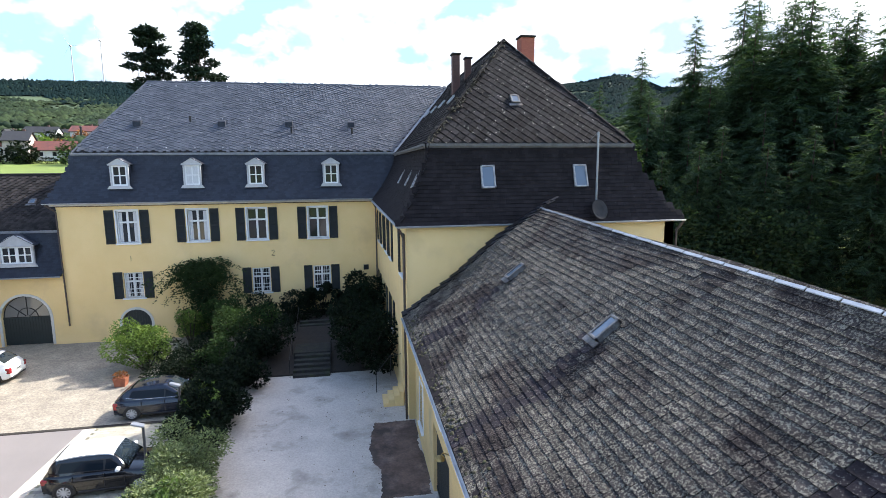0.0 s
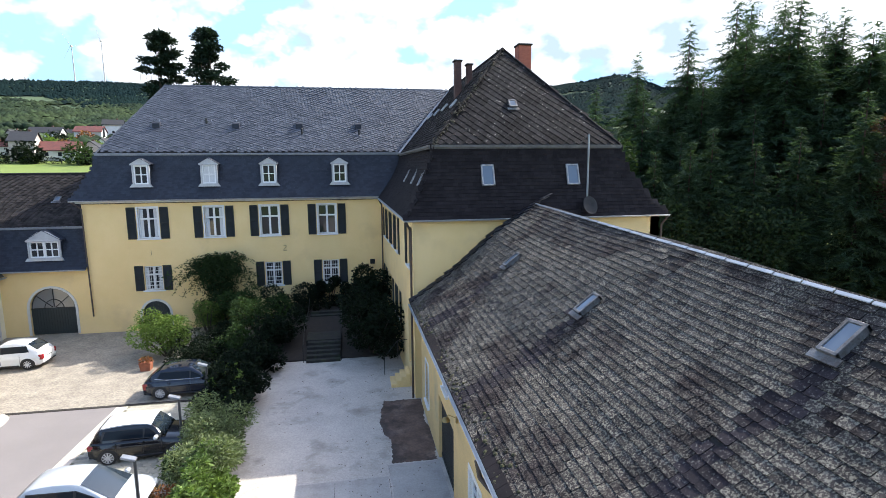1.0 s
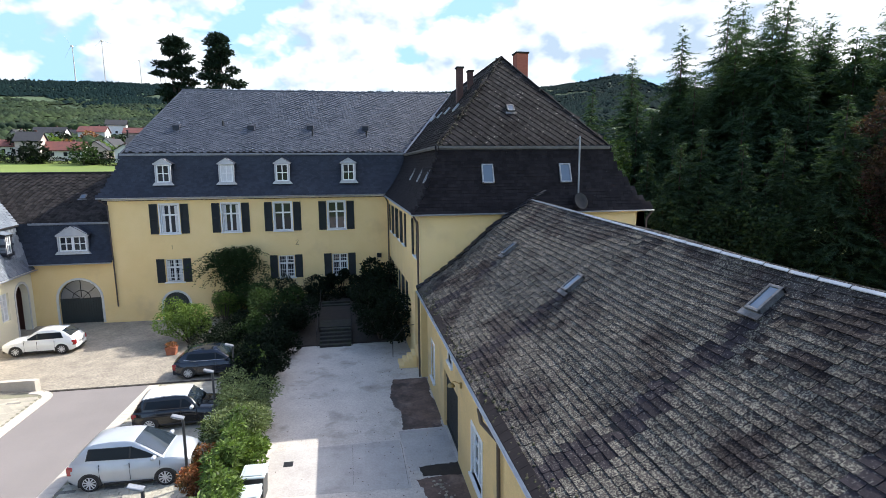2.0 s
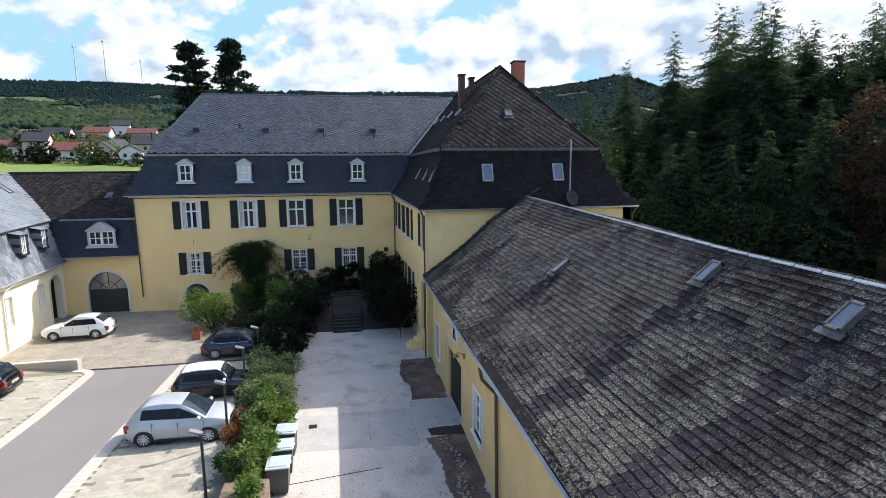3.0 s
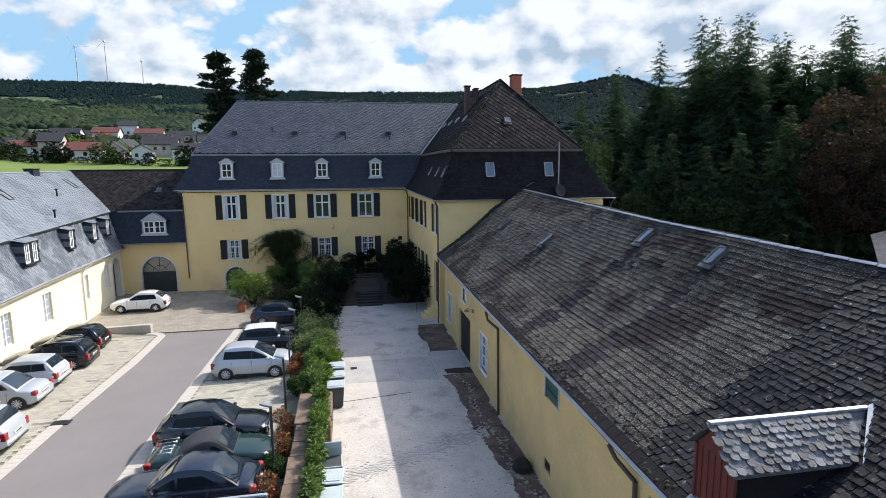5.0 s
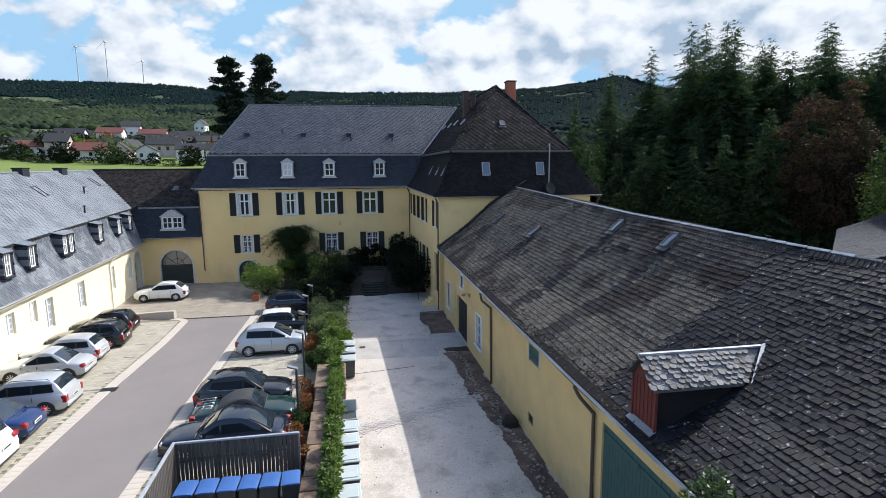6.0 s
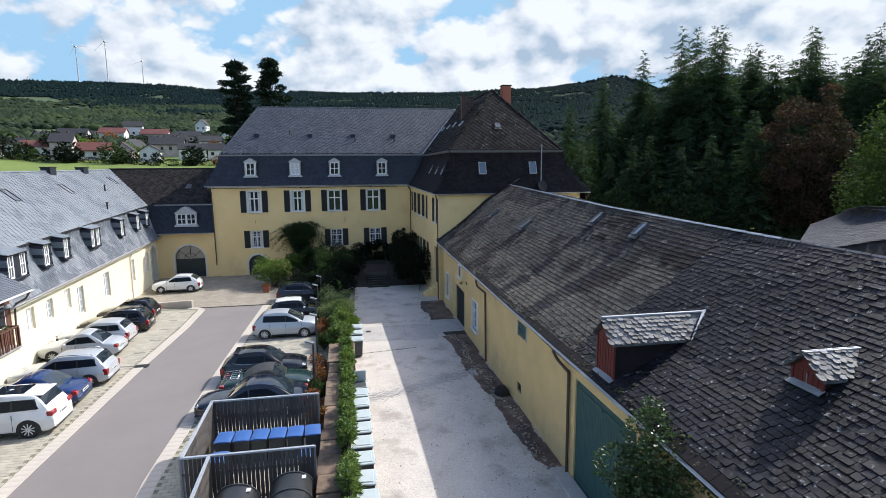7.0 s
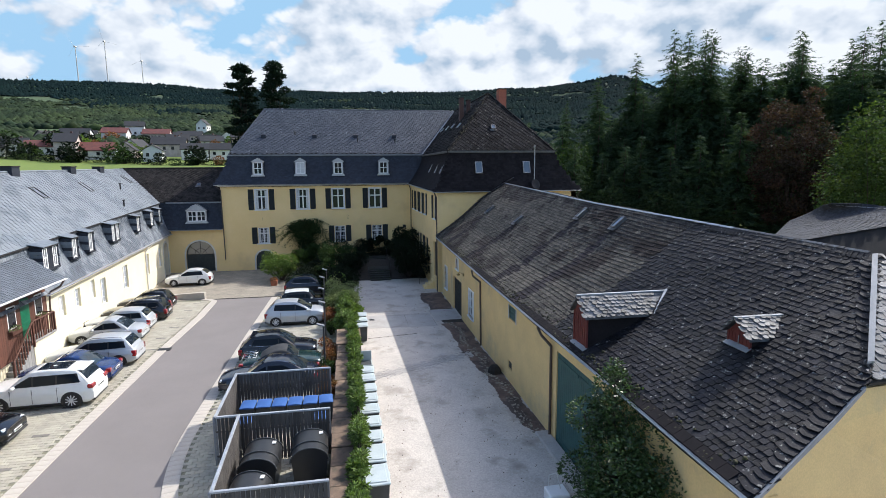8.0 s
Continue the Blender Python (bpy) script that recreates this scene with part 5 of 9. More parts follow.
def barn_dormer(y, x0, z0, w, front_h, rise, x1, label):
    """A red boarded dormer with a slated gable roof; its front stands at x0, its ridge runs back to x1."""
    lo, hi = y - w / 2, y + w / 2
    # cheeks take a darker slate, which puts their shadow side into the colour
    d = part("loft_dormer", Geo().box(x0, x1 - 1.0, lo, hi, z0 - 0.1, z0 + front_h), M_SLATE_STEEP, barn, label)
    g = Geo().prism([(lo, z0), (hi, z0), (hi, z0 + front_h), (y, z0 + front_h + rise), (lo, z0 + front_h)], x0 - 0.03, x0, lambda u, v, t: (t, u, v))
    for k in range(1, 6):
        yy = lo + (hi - lo) * k / 6
        g.box(x0 - 0.045, x0 - 0.03, yy - 0.008, yy + 0.008, z0, z0 + front_h)
    for a in (lo - 0.03, hi - 0.03):
        g.box(x0 - 0.06, x0, a, a + 0.06, z0 - 0.05, z0 + front_h, 0.005)
    part("boarded_front", g, M_RED_WOOD, d, "dark red boarded front")
    k = w / 2 + 0.14
    roofg, top = Geo(), z0 + front_h + rise + 0.05
    for s in (-1, 1):
        roofg.slab([(x0 - 0.16, y, top), (x0 - 0.16, y + s * k, z0 + front_h - 0.03), (x1 - 0.75, y + s * k, z0 + front_h - 0.03), (x1, y, top)], (0, 0, -0.04))
        u = (1, 0, 0)
        v = Vector((0, -s * k, rise + 0.08))
        org = (x0 - 0.18, y + s * k, z0 + front_h - 0.02)
        if s < 0:
            slates(roofg, flat(org, (1, 0, 0), v), x1 - x0 - 0.45, v.length, 0.165, 0.12, "scale", 0.022, 0.9, gap=0.95, inside= lambda a, b: a < x1 - x0 - 0.6 + b * 0.8, seed=21)
        else:
            slates(roofg, flat((x1 - 0.3, org[1], org[2]), (-1, 0, 0), v), x1 - x0 - 0.15, v.length, 0.165, 0.12, "scale", 0.022, 0.9, gap=0.95, inside= lambda a, b: a > 0.5 - b * 0.8, seed=22)
    part("dormer_slates", roofg, M_SLATE_DORMER, d, "grey dormer slates with sunlight put into their colour")
    part("ridge_flashing", Geo().slab([(x0 - 0.2, y - 0.05, top + 0.03), (x0 - 0.2, y + 0.05, top + 0.03), (x1, y + 0.05, top + 0.03), (x1, y - 0.05, top + 0.03)], (0, 0, -0.04)), M_ZINC, d, "bright ridge flashing")
    part("valley_flashing", Geo().slab([(x1 - 0.92, y - k - 0.1, z0 + front_h + 0.03), (x1 - 0.58, y - k - 0.1, z0 + front_h + 0.12), (x1 + 0.22, y - 0.02, top + 0.16), (x1 - 0.1, y - 0.02, top + 0.06)], (0, 0, -0.05)), M_ZINC, d, "bright valley flashing")
    foot = max(z0, near_slope(x0, y).z) + 0.05
    part("apron_flashing", Geo().slab([(x0 - 0.02, lo - 0.05, foot + 0.03), (x0 - 0.02, hi + 0.04, foot + 0.03), (x0 - 0.17, hi + 0.04, foot - 0.06), (x0 - 0.17, lo - 0.05, foot - 0.06)], (0, 0, -0.02)), M_LEAD, d, "lead apron")
    return d


barn_dormer(-5.58, 2.52, 4.66, 0.98, 1.2, 0.56, 5.6, "red boarded loft dormer with a slated gable roof")
low = barn_dormer(-9.95, 4.93, 5.8, 0.78, 0.56, 0.38, 6.8, "small red loft dormer with a slated gable roof")
part("dormer_sash", Geo().box(4.87, 4.885, -9.96, -9.94, 5.86, 6.32).box(4.87, 4.885, -10.17, -9.73, 6.07, 6.085), M_LEAD, low, "pale glazing bars")

# walls, doors and windows of the barn
g = Geo()
mb = at_wall((2.5, 21.2, 0), (0, -1, 0), (-1, 0, 0))
BW = [(19.4, 1.1, 0.9, 1.75), (15.0, 3.5, 0.75, 0.7), (10.65, 1.15, 1.3, 1.7)]
BH = [(21.2 - y - w / 2, 21.2 - y + w / 2, z, z + h) for y, z, w, h in BW] + [(21.2 - 16.5, 21.2 - 13.6, 0.1, 2.75), (21.2 - 2.55, 21.2 - 1.98, 0.85, 1.28), (21.2 - 2.5, 21.2 - 1.42, 3.42, 4.08), (21.2 + 3.6, 21.2 + 7.4, 0.1, 3.85)]
wall_mesh(g, mb, 34.9, -0.7, 4.42, BH, 0.4)
wall_mesh(g, mb, 14.0, 4.421, 4.62, [], 0.4)
g.slab([(2.91, 21.19, -0.7), (14, 21.19, -0.7), (14, 21.19, 4.9), (7.65, 21.19, 9.2), (2.91, 21.19, 5.4)], (0, -0.38, 0))
g.slab([(2.495, -13.72, -0.7), (2.495, -13.72, 4.5), (4.3, -13.26, 5.44), (5.3, -13.0, 6.08), (10.8, -12.3, 6.0), (14.5, -11.6, 4.4), (14.5, -11.6, -0.7)], (0, 0.4, 0))
g.box(14.1, 14.5, -11.6, 21.2, -0.7, 4.6)
part("wall", g, M_PLASTER_OLD, barn, "weathered yellow plaster walls")
for y, z, w, h in BW:
    window(barn, mb @ Matrix.Translation((21.2 - y, 0, z)), w, h, surround=0.1, deep=0.1, rows=3, transom=0, label="white-framed barn window")


def board_door(parent, u0, u1, z0, z1, material, label, leaves_=2, deep=0.12):
    """Door leaves of upright boards on two ledges each."""
    n = max(2, int((u1 - u0) / 0.17))
    door = None
    g = Geo()
    for j in range(leaves_):
        a, b = u0 + (u1 - u0) * j / leaves_, u0 + (u1 - u0) * (j + 1) / leaves_
        for z in (z0 + 0.25, z1 - 0.35):
            g.box(a + 0.05, b - 0.05, -deep, -deep + 0.03, z, z + 0.12, 0.006, mb)
    g.box(u0, u1, -deep - 0.1, -deep - 0.062, z0 + 0.02, z1, 0, mb)
    door = part("door", g, material, parent, label)
    for k in range(n):
        a, b = u0 + (u1 - u0) * k / n, u0 + (u1 - u0) * (k + 1) / n
        part("board", Geo().box(a + 0.004, b - 0.004, -deep - 0.06, -deep, z0 + 0.03, z1 - 0.01, 0.006, mb), material, door)
    return door


board_door(barn, 21.2 - 16.5, 21.2 - 13.6, 0.1, 2.75, M_SHUTTER, "dark green boarded barn door")
board_door(barn, 21.2 + 3.6, 21.2 + 7.4, 0.1, 3.85, M_GREEN_GATE, "tall teal boarded barn gate", 2, 0.05)
board_door(barn, 21.2 - 2.5, 21.2 - 1.42, 3.42, 4.08, M_GREEN_GATE, "teal loft shutter", 1, 0.02)
for a in (21.2 - 2.58, 21.2 - 1.42):
    part("shutter_frame", Geo().box(a, a + 0.08, -0.05, 0.025, 3.38, 4.12, 0.006, mb), M_WHITE_OLD, barn, "white shutter frame")
board_door(barn, 21.2 - 2.55, 21.2 - 1.98, 0.85, 1.28, M_SHUTTER, "small dark hatch", 1, 0.06)
part("wall_lamp", Geo().box(2.42, 2.5, 12.8, 12.9, 3.4, 3.6, 0.01).pipe([(2.45, 12.85, 3.55), (2.2, 12.85, 3.68), (2.12, 12.85, 3.6)], 0.015).lathe([(0.02, 0.12), (0.1, 0.08), (0.14, 0), (0.12, -0.01)], 12, pose(2.12, 12.85, 3.5)), mat("old_brass", (0.35, 0.26, 0.11), None, 0.5, 4, 30, 0.3, 0.1, metal=0.6), barn, "brass wall lamp on a bracket")
downpipe(barn, [(2.05, 8.6, 4.66), (2.1, 8.5, 4.3), (2.4, 7.9, 4.05), (2.42, 7.8, 0.25)], 0.055)
downpipe(barn, [(2.12, -2.5, 4.45), (2.2, -2.7, 4.2), (2.42, -3.2, 3.9), (2.42, -3.25, 0.25)], 0.055)
g = Geo()
for k in range(520):
    y = rnd_m.uniform(-13, 20.5)
    v = abs(rnd_m.gauss(0, 0.28)) + 0.03
    p, r = barn_roof(y, v), rnd_m.uniform(0.02, 0.06)
    g.lathe([(r, -0.02), (r * 0.85, r * 0.45), (r * 0.35, r * 0.75)], 6, pose(p.x, p.y, p.z + 0.03, 0, -35, rnd_m.uniform(0, 360)))
part("moss_cushion", g, mat("roof_moss", (0.05, 0.05, 0.02), (0.022, 0.02, 0.012), 0.95, 6, 40, 0.5, 0.6, island=0.6), barn, "dry moss cushions along the eaves", kind="stuff")
# the slates that can be picked apart
tile = Geo()
out = [(a * 0.262, b * 0.205) for a, b in SHAPES["rect"]]
tile.add([(a, b, 0.033 - 0.09 * b) for a, b in out] + [(a, b, 0.005 - 0.09 * b) for a, b in out], [tuple(range(5))] + [(e, e + 5, (e + 1) % 5 + 5, (e + 1) % 5) for e in range(5)])
M_SLATE_PICK = mat("lichened_grey_slate_piece", (0.057, 0.050, 0.047), (0.025, 0.0222, 0.0235), 0.92, 2.6, 40, 0.95, 0.9, obj=0.3, stain=(0.155, 0.146, 0.120), stain_scale=24.0, stain_lo=0.50, stain_hi=0.56, spec=0.12, patch=(0.38, 0.34, 0.38), patch_scale=0.42, patch_lo=0.50, patch_hi=0.60, bump_scale=22, placed=True)
# ---- west wing and gatehouse ----
def west_x(y):
    return -23.05 + (32 - y) * 0.068


west = thing("west_wing", "long cream coach house wing with a grey slate mansard roof", "building", (-27, 12, 0))
P0, P1 = Vector((west_x(37.0), 37.0, 0)), Vector((west_x(-8.0), -8.0, 0))
wu2 = (P1 - P0).normalized()
mw = at_wall(P0, wu2, Vector((-wu2.y, wu2.x, 0)))
WLN = (P1 - P0).length
PANED = [(12.0, 2.2, 0.85, 1.25), (14.2, 2.2, 0.85, 1.2), (16.6, 2.2, 0.85, 1.25), (18.5, 1.35, 1.0, 1.85), (23.2, 1.4, 1.15, 1.85), (29.2, 1.35, 1.0, 1.85), (33.4, 1.35, 1.0, 1.85)]


def along(y):
    return (Vector((west_x(y), y, 0)) - P0).length


g = Geo()
wall_mesh(g, mw, WLN, -0.7, 4.15, [(along(y) - a / 2, along(y) + a / 2, z, z + h) for y, z, a, h in PANED] + [(along(36.3), along(34.7), -0.7, 2.6, 0.8)], 0.4)
g.slab([P1 + Vector((0, 0, -0.7)), P1 + Vector((0, 0, 4.1)), P1 + Vector((-10.5, 0, 4.1)), P1 + Vector((-10.5, 0, -0.7))], (0, 0.4, 0))
part("wall", g, M_CREAM, west, "sunlit cream plaster walls")
for k, (y, z, a, h) in enumerate(PANED):
    window(west, mw @ Matrix.Translation((along(y), 0, z)), a, h, rows=4, transom=0, deep=0.16, sill=False, label="white window with small panes" if k in (1, 3, 4) else "white window with a pale blind")
    part("blind", Geo().box(-a / 2 + 0.06, a / 2 - 0.06, -0.175, -0.165, 0.05, h - 0.05, 0, mw @ Matrix.Translation((along(y), 0, z))), M_BLIND_GREY if k in (1, 3, 4) else M_CURTAIN, west, "pale window blind")
# closed box added behind the arch so that the opening stays dark
part("archway_gloom", Geo().box(along(36.3) - 0.3, along(34.7) + 0.3, -1.6, -1.5, -0.7, 3.8, 0, mw).box(along(36.3) - 0.3, along(36.3) - 0.2, -1.5, -0.41, -0.7, 3.8, 0, mw).box(along(34.7) + 0.2, along(34.7) + 0.3, -1.5, -0.41, -0.7, 3.8, 0, mw).box(along(36.3) - 0.2, along(34.7) + 0.2, -1.5, -0.41, 3.7, 3.8, 0, mw), M_BROWN_WOOD, west, "brown box added behind the arch to keep the passage dark")
a0, a1 = along(36.3), along(34.7)
arch_pts = [((a0 + a1) / 2 + (a1 - a0) / 2 * math.cos(math.pi * k / 10), 2.6 + 0.8 * math.sin(math.pi * k / 10)) for k in range(11)]
g = Geo()
oo = [(a1, -0.2)] + arch_pts + [(a0, -0.2)]
for (a, b), (c, d) in zip(oo[:-1], oo[1:]):
    mid = Vector(((a0 + a1) / 2, 0, 1.6))
    def out_(q):
        return (mid.x + (q[0] - mid.x) * 1.18, mid.z + (q[1] - mid.z) * 1.09 if q[1] > 2 else q[1])
    (e, f), (h2, i2) = out_((a, b)), out_((c, d))
    g.prism([(a, b), (c, d), (h2, i2), (e, f)], 0.003, 0.04, lambda u, v, t: mw @ Vector((u, t, v)))
part("arch_surround", g, M_TRIM, west, "pale stone arch surround")


def west_pt(y, off, z):
    return Vector((west_x(y) - off, y, z))


def west_ledge(y):
    return 6.62 + (y - 12) * 0.024


wlow = mansard(west_pt(37.2, -0.35, 4.15), west_pt(-8.0, -0.35, 4.05), west_pt(37.2, 0.75, west_ledge(37.2)), west_pt(-8.0, 0.75, west_ledge(-8.0)), 1.7)
wup_a, wup_b, wup_c, wup_d = west_pt(37.6, 0.7, west_ledge(37.2) + 0.03), west_pt(-8.0, 0.7, west_ledge(-8.0) + 0.03), west_pt(41.5, 5.1, 10.72), west_pt(-8.0, 5.1, 10.45)
wupper = mansard(wup_a, wup_b, wup_c, wup_d, 1.0)
g = Geo()
deck(g, *wlow, (-0.05, 0, -0.02))
deck(g, *wupper, (0, 0, -0.03))
g.slab([wup_c, wup_d, west_pt(-8.0, 10.5, 5.0), west_pt(41.5, 10.5, 5.0)], (0, 0, -0.08))
part("roof_boarding", g, M_UNDER, west, "dark roof boarding")
part("upper_slates", slates(Geo(), *wupper, 0.8, 0.2, "square", 0.003, 0.0, seed=41, gap=1.0, lift=0.002), M_SLATE_SIDE, west, "smooth grey slates", kind="stuff")
part("lower_slates", slates(Geo(), *wlow, 0.36, 0.24, "square", 0.003, 0.1, seed=42, gap=0.985, lift=0.002), M_SLATE_PATCH, west, "patched grey slates of the steep slope", kind="stuff")
part("ridge_cap", Geo().tube(wup_c, wup_d, 0.08, n=8), M_SLATE_SIDE, west)
# near-black strip added as the overhang's shadow line
part("eaves_board", Geo().slab([wup_a + Vector((0.06, 0, -0.03)), wup_b + Vector((0.06, 0, -0.03)), wup_b + Vector((-0.1, 0, 0.0)), wup_a + Vector((-0.1, 0, 0.0))], (0, 0, -0.07)), M_UNDER, west, "near-black strip standing in for shade under the upper slope's edge")
gutter(west, west_pt(37.0, -0.42, 4.12), west_pt(9.5, -0.42, 4.05))
downpipe(west, [west_pt(29.3, -0.42, 4.05), west_pt(28.6, -0.2, 3.7), west_pt(28.5, -0.08, 3.4), west_pt(28.5, -0.08, 0.0)], material=M_TRIM, label="cream painted downpipe")


def slate_dormer(y, w, n, z=5.2, h=1.25):
    """A narrow slate-cheeked dormer with a flat lid and n white casements."""
    m = at_wall(west_pt(y, 0.12, z), wu2, Vector((-wu2.y, wu2.x, 0)))
    g = Geo()
    for s in (-1, 1):
        g.box(s * w / 2, s * (w / 2 + 0.10), -1.3, -0.02, -0.1, h + 0.02, 0.01, m)
    g.box(-w / 2 - 0.1, w / 2 + 0.1, -0.06, 0.08, -0.12, -0.02, 0.01, m)
    g.box(-w / 2, w / 2, -0.35, -0.3, 0, h, 0, m)
    d = part("slate_dormer", g, M_SLATE_LOW, west, "slate-hung dormer with white casements")
    for s in (-1, 1):
        for k in range(7):
            part("cheek_slate", Geo().prism([(-1.0 + 0.06 * k, -0.02 + k * 0.185), (0.03, -0.06 + k * 0.185), (0.03, 0.10 + k * 0.185), (-1.0 + 0.06 * k, 0.17 + k * 0.185)], s * (w / 2 + 0.10), s * (w / 2 + 0.135 + 0.03 * (k % 2)), lambda u, v, t: m @ Vector((t, u, v))), M_SLATE_SIDE if k % 3 else M_SLATE_LOW, d)
    part("dormer_lid", Geo().slab([m @ Vector(p) for p in ((-w / 2 - 0.10, 0.08, h + 0.02), (w / 2 + 0.10, 0.08, h + 0.02), (w / 2 + 0.30, -0.62, h + 0.22), (-w / 2 - 0.30, -0.62, h + 0.22))], (0, 0, 0.025)), M_SLATE_SIDE, d, "slated dormer lid running out of the roof")
    # black underside strip, the lid's shade made as a part
    part("lid_edge", Geo().slab([m @ Vector(p) for p in ((-w / 2 - 0.11, 0.075, h + 0.012), (w / 2 + 0.11, 0.075, h + 0.012), (w / 2 + 0.24, -0.5, h + 0.14), (-w / 2 - 0.24, -0.5, h + 0.14))], (0, 0, -0.06)), M_UNDER, d, "near-black strip standing in for shade under the lid")
    for k in range(n):
        sw = 0.56
        c = 0 if n == 1 else (w / 2 - sw / 2) * (2 * k - 1)
        part("sash", cached(("sash2", sw, h), lambda: sash_mesh(sw, h)), None, d, "white window with glazing bars", m @ Matrix.Translation((c, 0, 0)))
    for a, b in ((-w / 2 + 0.56, w / 2 - 0.56),) if n == 2 else ((-w / 2, -0.28), (0.28, w / 2)):
        part("slate_panel", Geo().box(a, b, -0.10, -0.02, -0.02, h, 0.008, m), M_SLATE_LOW, d, "dark slate-hung panel beside the casement")
    part("dormer_pane", Geo().box(-w / 2, w / 2, -0.12, -0.10, 0, h, 0, m), M_GLASS, d)
    return d


for y, w_, n in ((11.6, 1.75, 2), (14.9, 0.8, 1), (17.5, 0.8, 1), (22.3, 1.5, 2), (28.0, 0.8, 1), (32.2, 0.8, 1), (35.0, 0.75, 1)):
    slate_dormer(y, w_, n, 5.22 + (y - 12) * 0.015)
wf = wupper[0]
for y, v in ((17.6, 3.5), (25.4, 3.5), (36.0, 4.0), (6.5, 4.2)):
    skylight(west, slope_frame(wf, 37.6 - y, v), 0.75, 1.15, 0.12, "dark-framed roof window", material=M_ANTHRACITE)
for y, v in ((28.2, 0.9), (31.4, 3.2)):
    p = wf(37.6 - y, v)
    part("vent_pipe", Geo().tube(p, p + Vector((0, 0, 0.55)), 0.06, n=8).lathe([(0.03, 0), (0.13, 0.02), (0.13, 0.07), (0.03, 0.1)], 8, Matrix.Translation(p + Vector((0, 0, 0.5)))), M_IRON, west, "black vent pipe")
for y in (34.6, 28.1, 18.9):
    p = west_pt(y, 5.1, 0)
    c = part("chimney", Geo().box(p.x - 0.35, p.x + 0.35, y - 0.45, y + 0.45, 9.4, 10.92, 0.02), M_SLATE_LOW, west, "slate-clad chimney")
    part("chimney_cap", Geo().box(p.x - 0.40, p.x + 0.40, y - 0.50, y + 0.50, 10.92, 11.0, 0.02), M_STONE_STEP, c)

gatehouse = thing("gatehouse", "yellow gatehouse with an arched gate and dark mansard roof", "building", (-20.6, 40, 0))
g = Geo()
mg = at_wall((-23.3, 37.0, 0), (1, 0, 0), (0, -1, 0))
wall_mesh(g, mg, 5.3, -0.7, 4.5, [(-21.8 + 23.3, -19.0 + 23.3, -0.7, 1.85, 1.4)], 0.45)
g.box(-24.4, -23.3, 37.0, 37.45, -0.7, 4.5)
part("wall", g, M_PLASTER, gatehouse, "yellow rendered wall")
arch_door(gatehouse, at_wall((-20.4, 37.0, 0.05), (-1, 0, 0), (0, -1, 0)), 2.8, 1.8, 1.4, M_GREEN_DOOR, "dark green gate with a half-round fanlight", fan=True)
glow = mansard((-25.4, 36.62, 4.5), (-17.95, 36.62, 4.5), (-25.4, 37.8, 7.25), (-17.95, 37.8, 7.25), 1.6)
gup = mansard((-24.3, 37.78, 7.27), (-17.0, 37.78, 7.27), (-29.5, 42.5, 10.78), (-16.5, 42.5, 10.78), 1.0)
g = Geo()
deck(g, *glow, (0, 0.05, -0.02))
deck(g, *gup, (0, 0.04, -0.03))
g.slab([(-30, 42.5, 10.78), (-17.9, 42.5, 10.78), (-17.9, 47.5, 6.8), (-30, 47.5, 6.8)], (0, -0.08, -0.08))
part("roof_boarding", g, M_UNDER, gatehouse, "dark roof boarding")
part("lower_slates", slates(Geo(), *glow, 0.26, 0.17, "rect", 0.009, 0.3, seed=51), M_SLATE_LOW, gatehouse, "dark blue slates of the steep slope", kind="stuff")
part("upper_tiles", slates(Geo(), *gup, 0.28, 0.22, "scale", 0.022, 0.6, seed=52), M_TILE_GATE, gatehouse, "mottled brown roof tiles", kind="stuff")
part("ledge_moulding", (lambda g: (band(g, [(-23.6, 37.84, 7.3), (-18.1, 37.84, 7.3)], 0.14, 0.09), g)[1])(Geo()), M_LEAD, gatehouse, "grey lead ledge")
part("ridge_cap", Geo().tube((-29.2, 42.5, 10.8), (-18.0, 42.5, 10.8), 0.09, n=8), M_TILE_GATE, gatehouse)
dormer(gatehouse, -20.5, 37.02, 5.32, 1.75, 1.08, 0, M_LEAD, back=1.2, wins=2, label="wide white dormer with a triangular pediment")
skylight(gatehouse, slope_frame(gup[0], 4.3, 3.1), 0.42, 0.5, 0.1, "small grey roof window", material=M_RUSTY)
gutter(gatehouse, (-23.2, 36.56, 4.5), (-18.0, 36.56, 4.5))

# ---- timber porch of the west wing ----
porch = thing("timber_porch", "brown boarded porch with a green door, steps and a slate roof", "porch", (-21.6, 6, lot_z(6)))
pr = mansard(Vector((-20.25, 9.6, 4.95)), Vector((-20.25, -8, 4.8)), Vector((-23.4, 9.9, 7.0)), Vector((-23.4, -8, 6.9)), 1.0)
part("porch_roof", slates((lambda g: (deck(g, *pr, (0, 0, -0.04)), g)[1])(Geo()), *pr, 0.27, 0.2, "rect", 0.008, 0.3, seed=61), M_SLATE_PORCH, porch, "blue-grey slate porch roof")
gutter(porch, (-20.18, 9.7, 4.92), (-20.18, -8, 4.76), 0.07, M_WHITE)
downpipe(porch, [(-20.2, 9.4, 4.85), (-20.5, 9.6, 4.5), (-21.3, 10.1, 4.1), (-21.4, 10.2, 3.6), (-21.5, 10.2, 0.4)])


def porch_x(y):
    return west_x(y) + 0.2


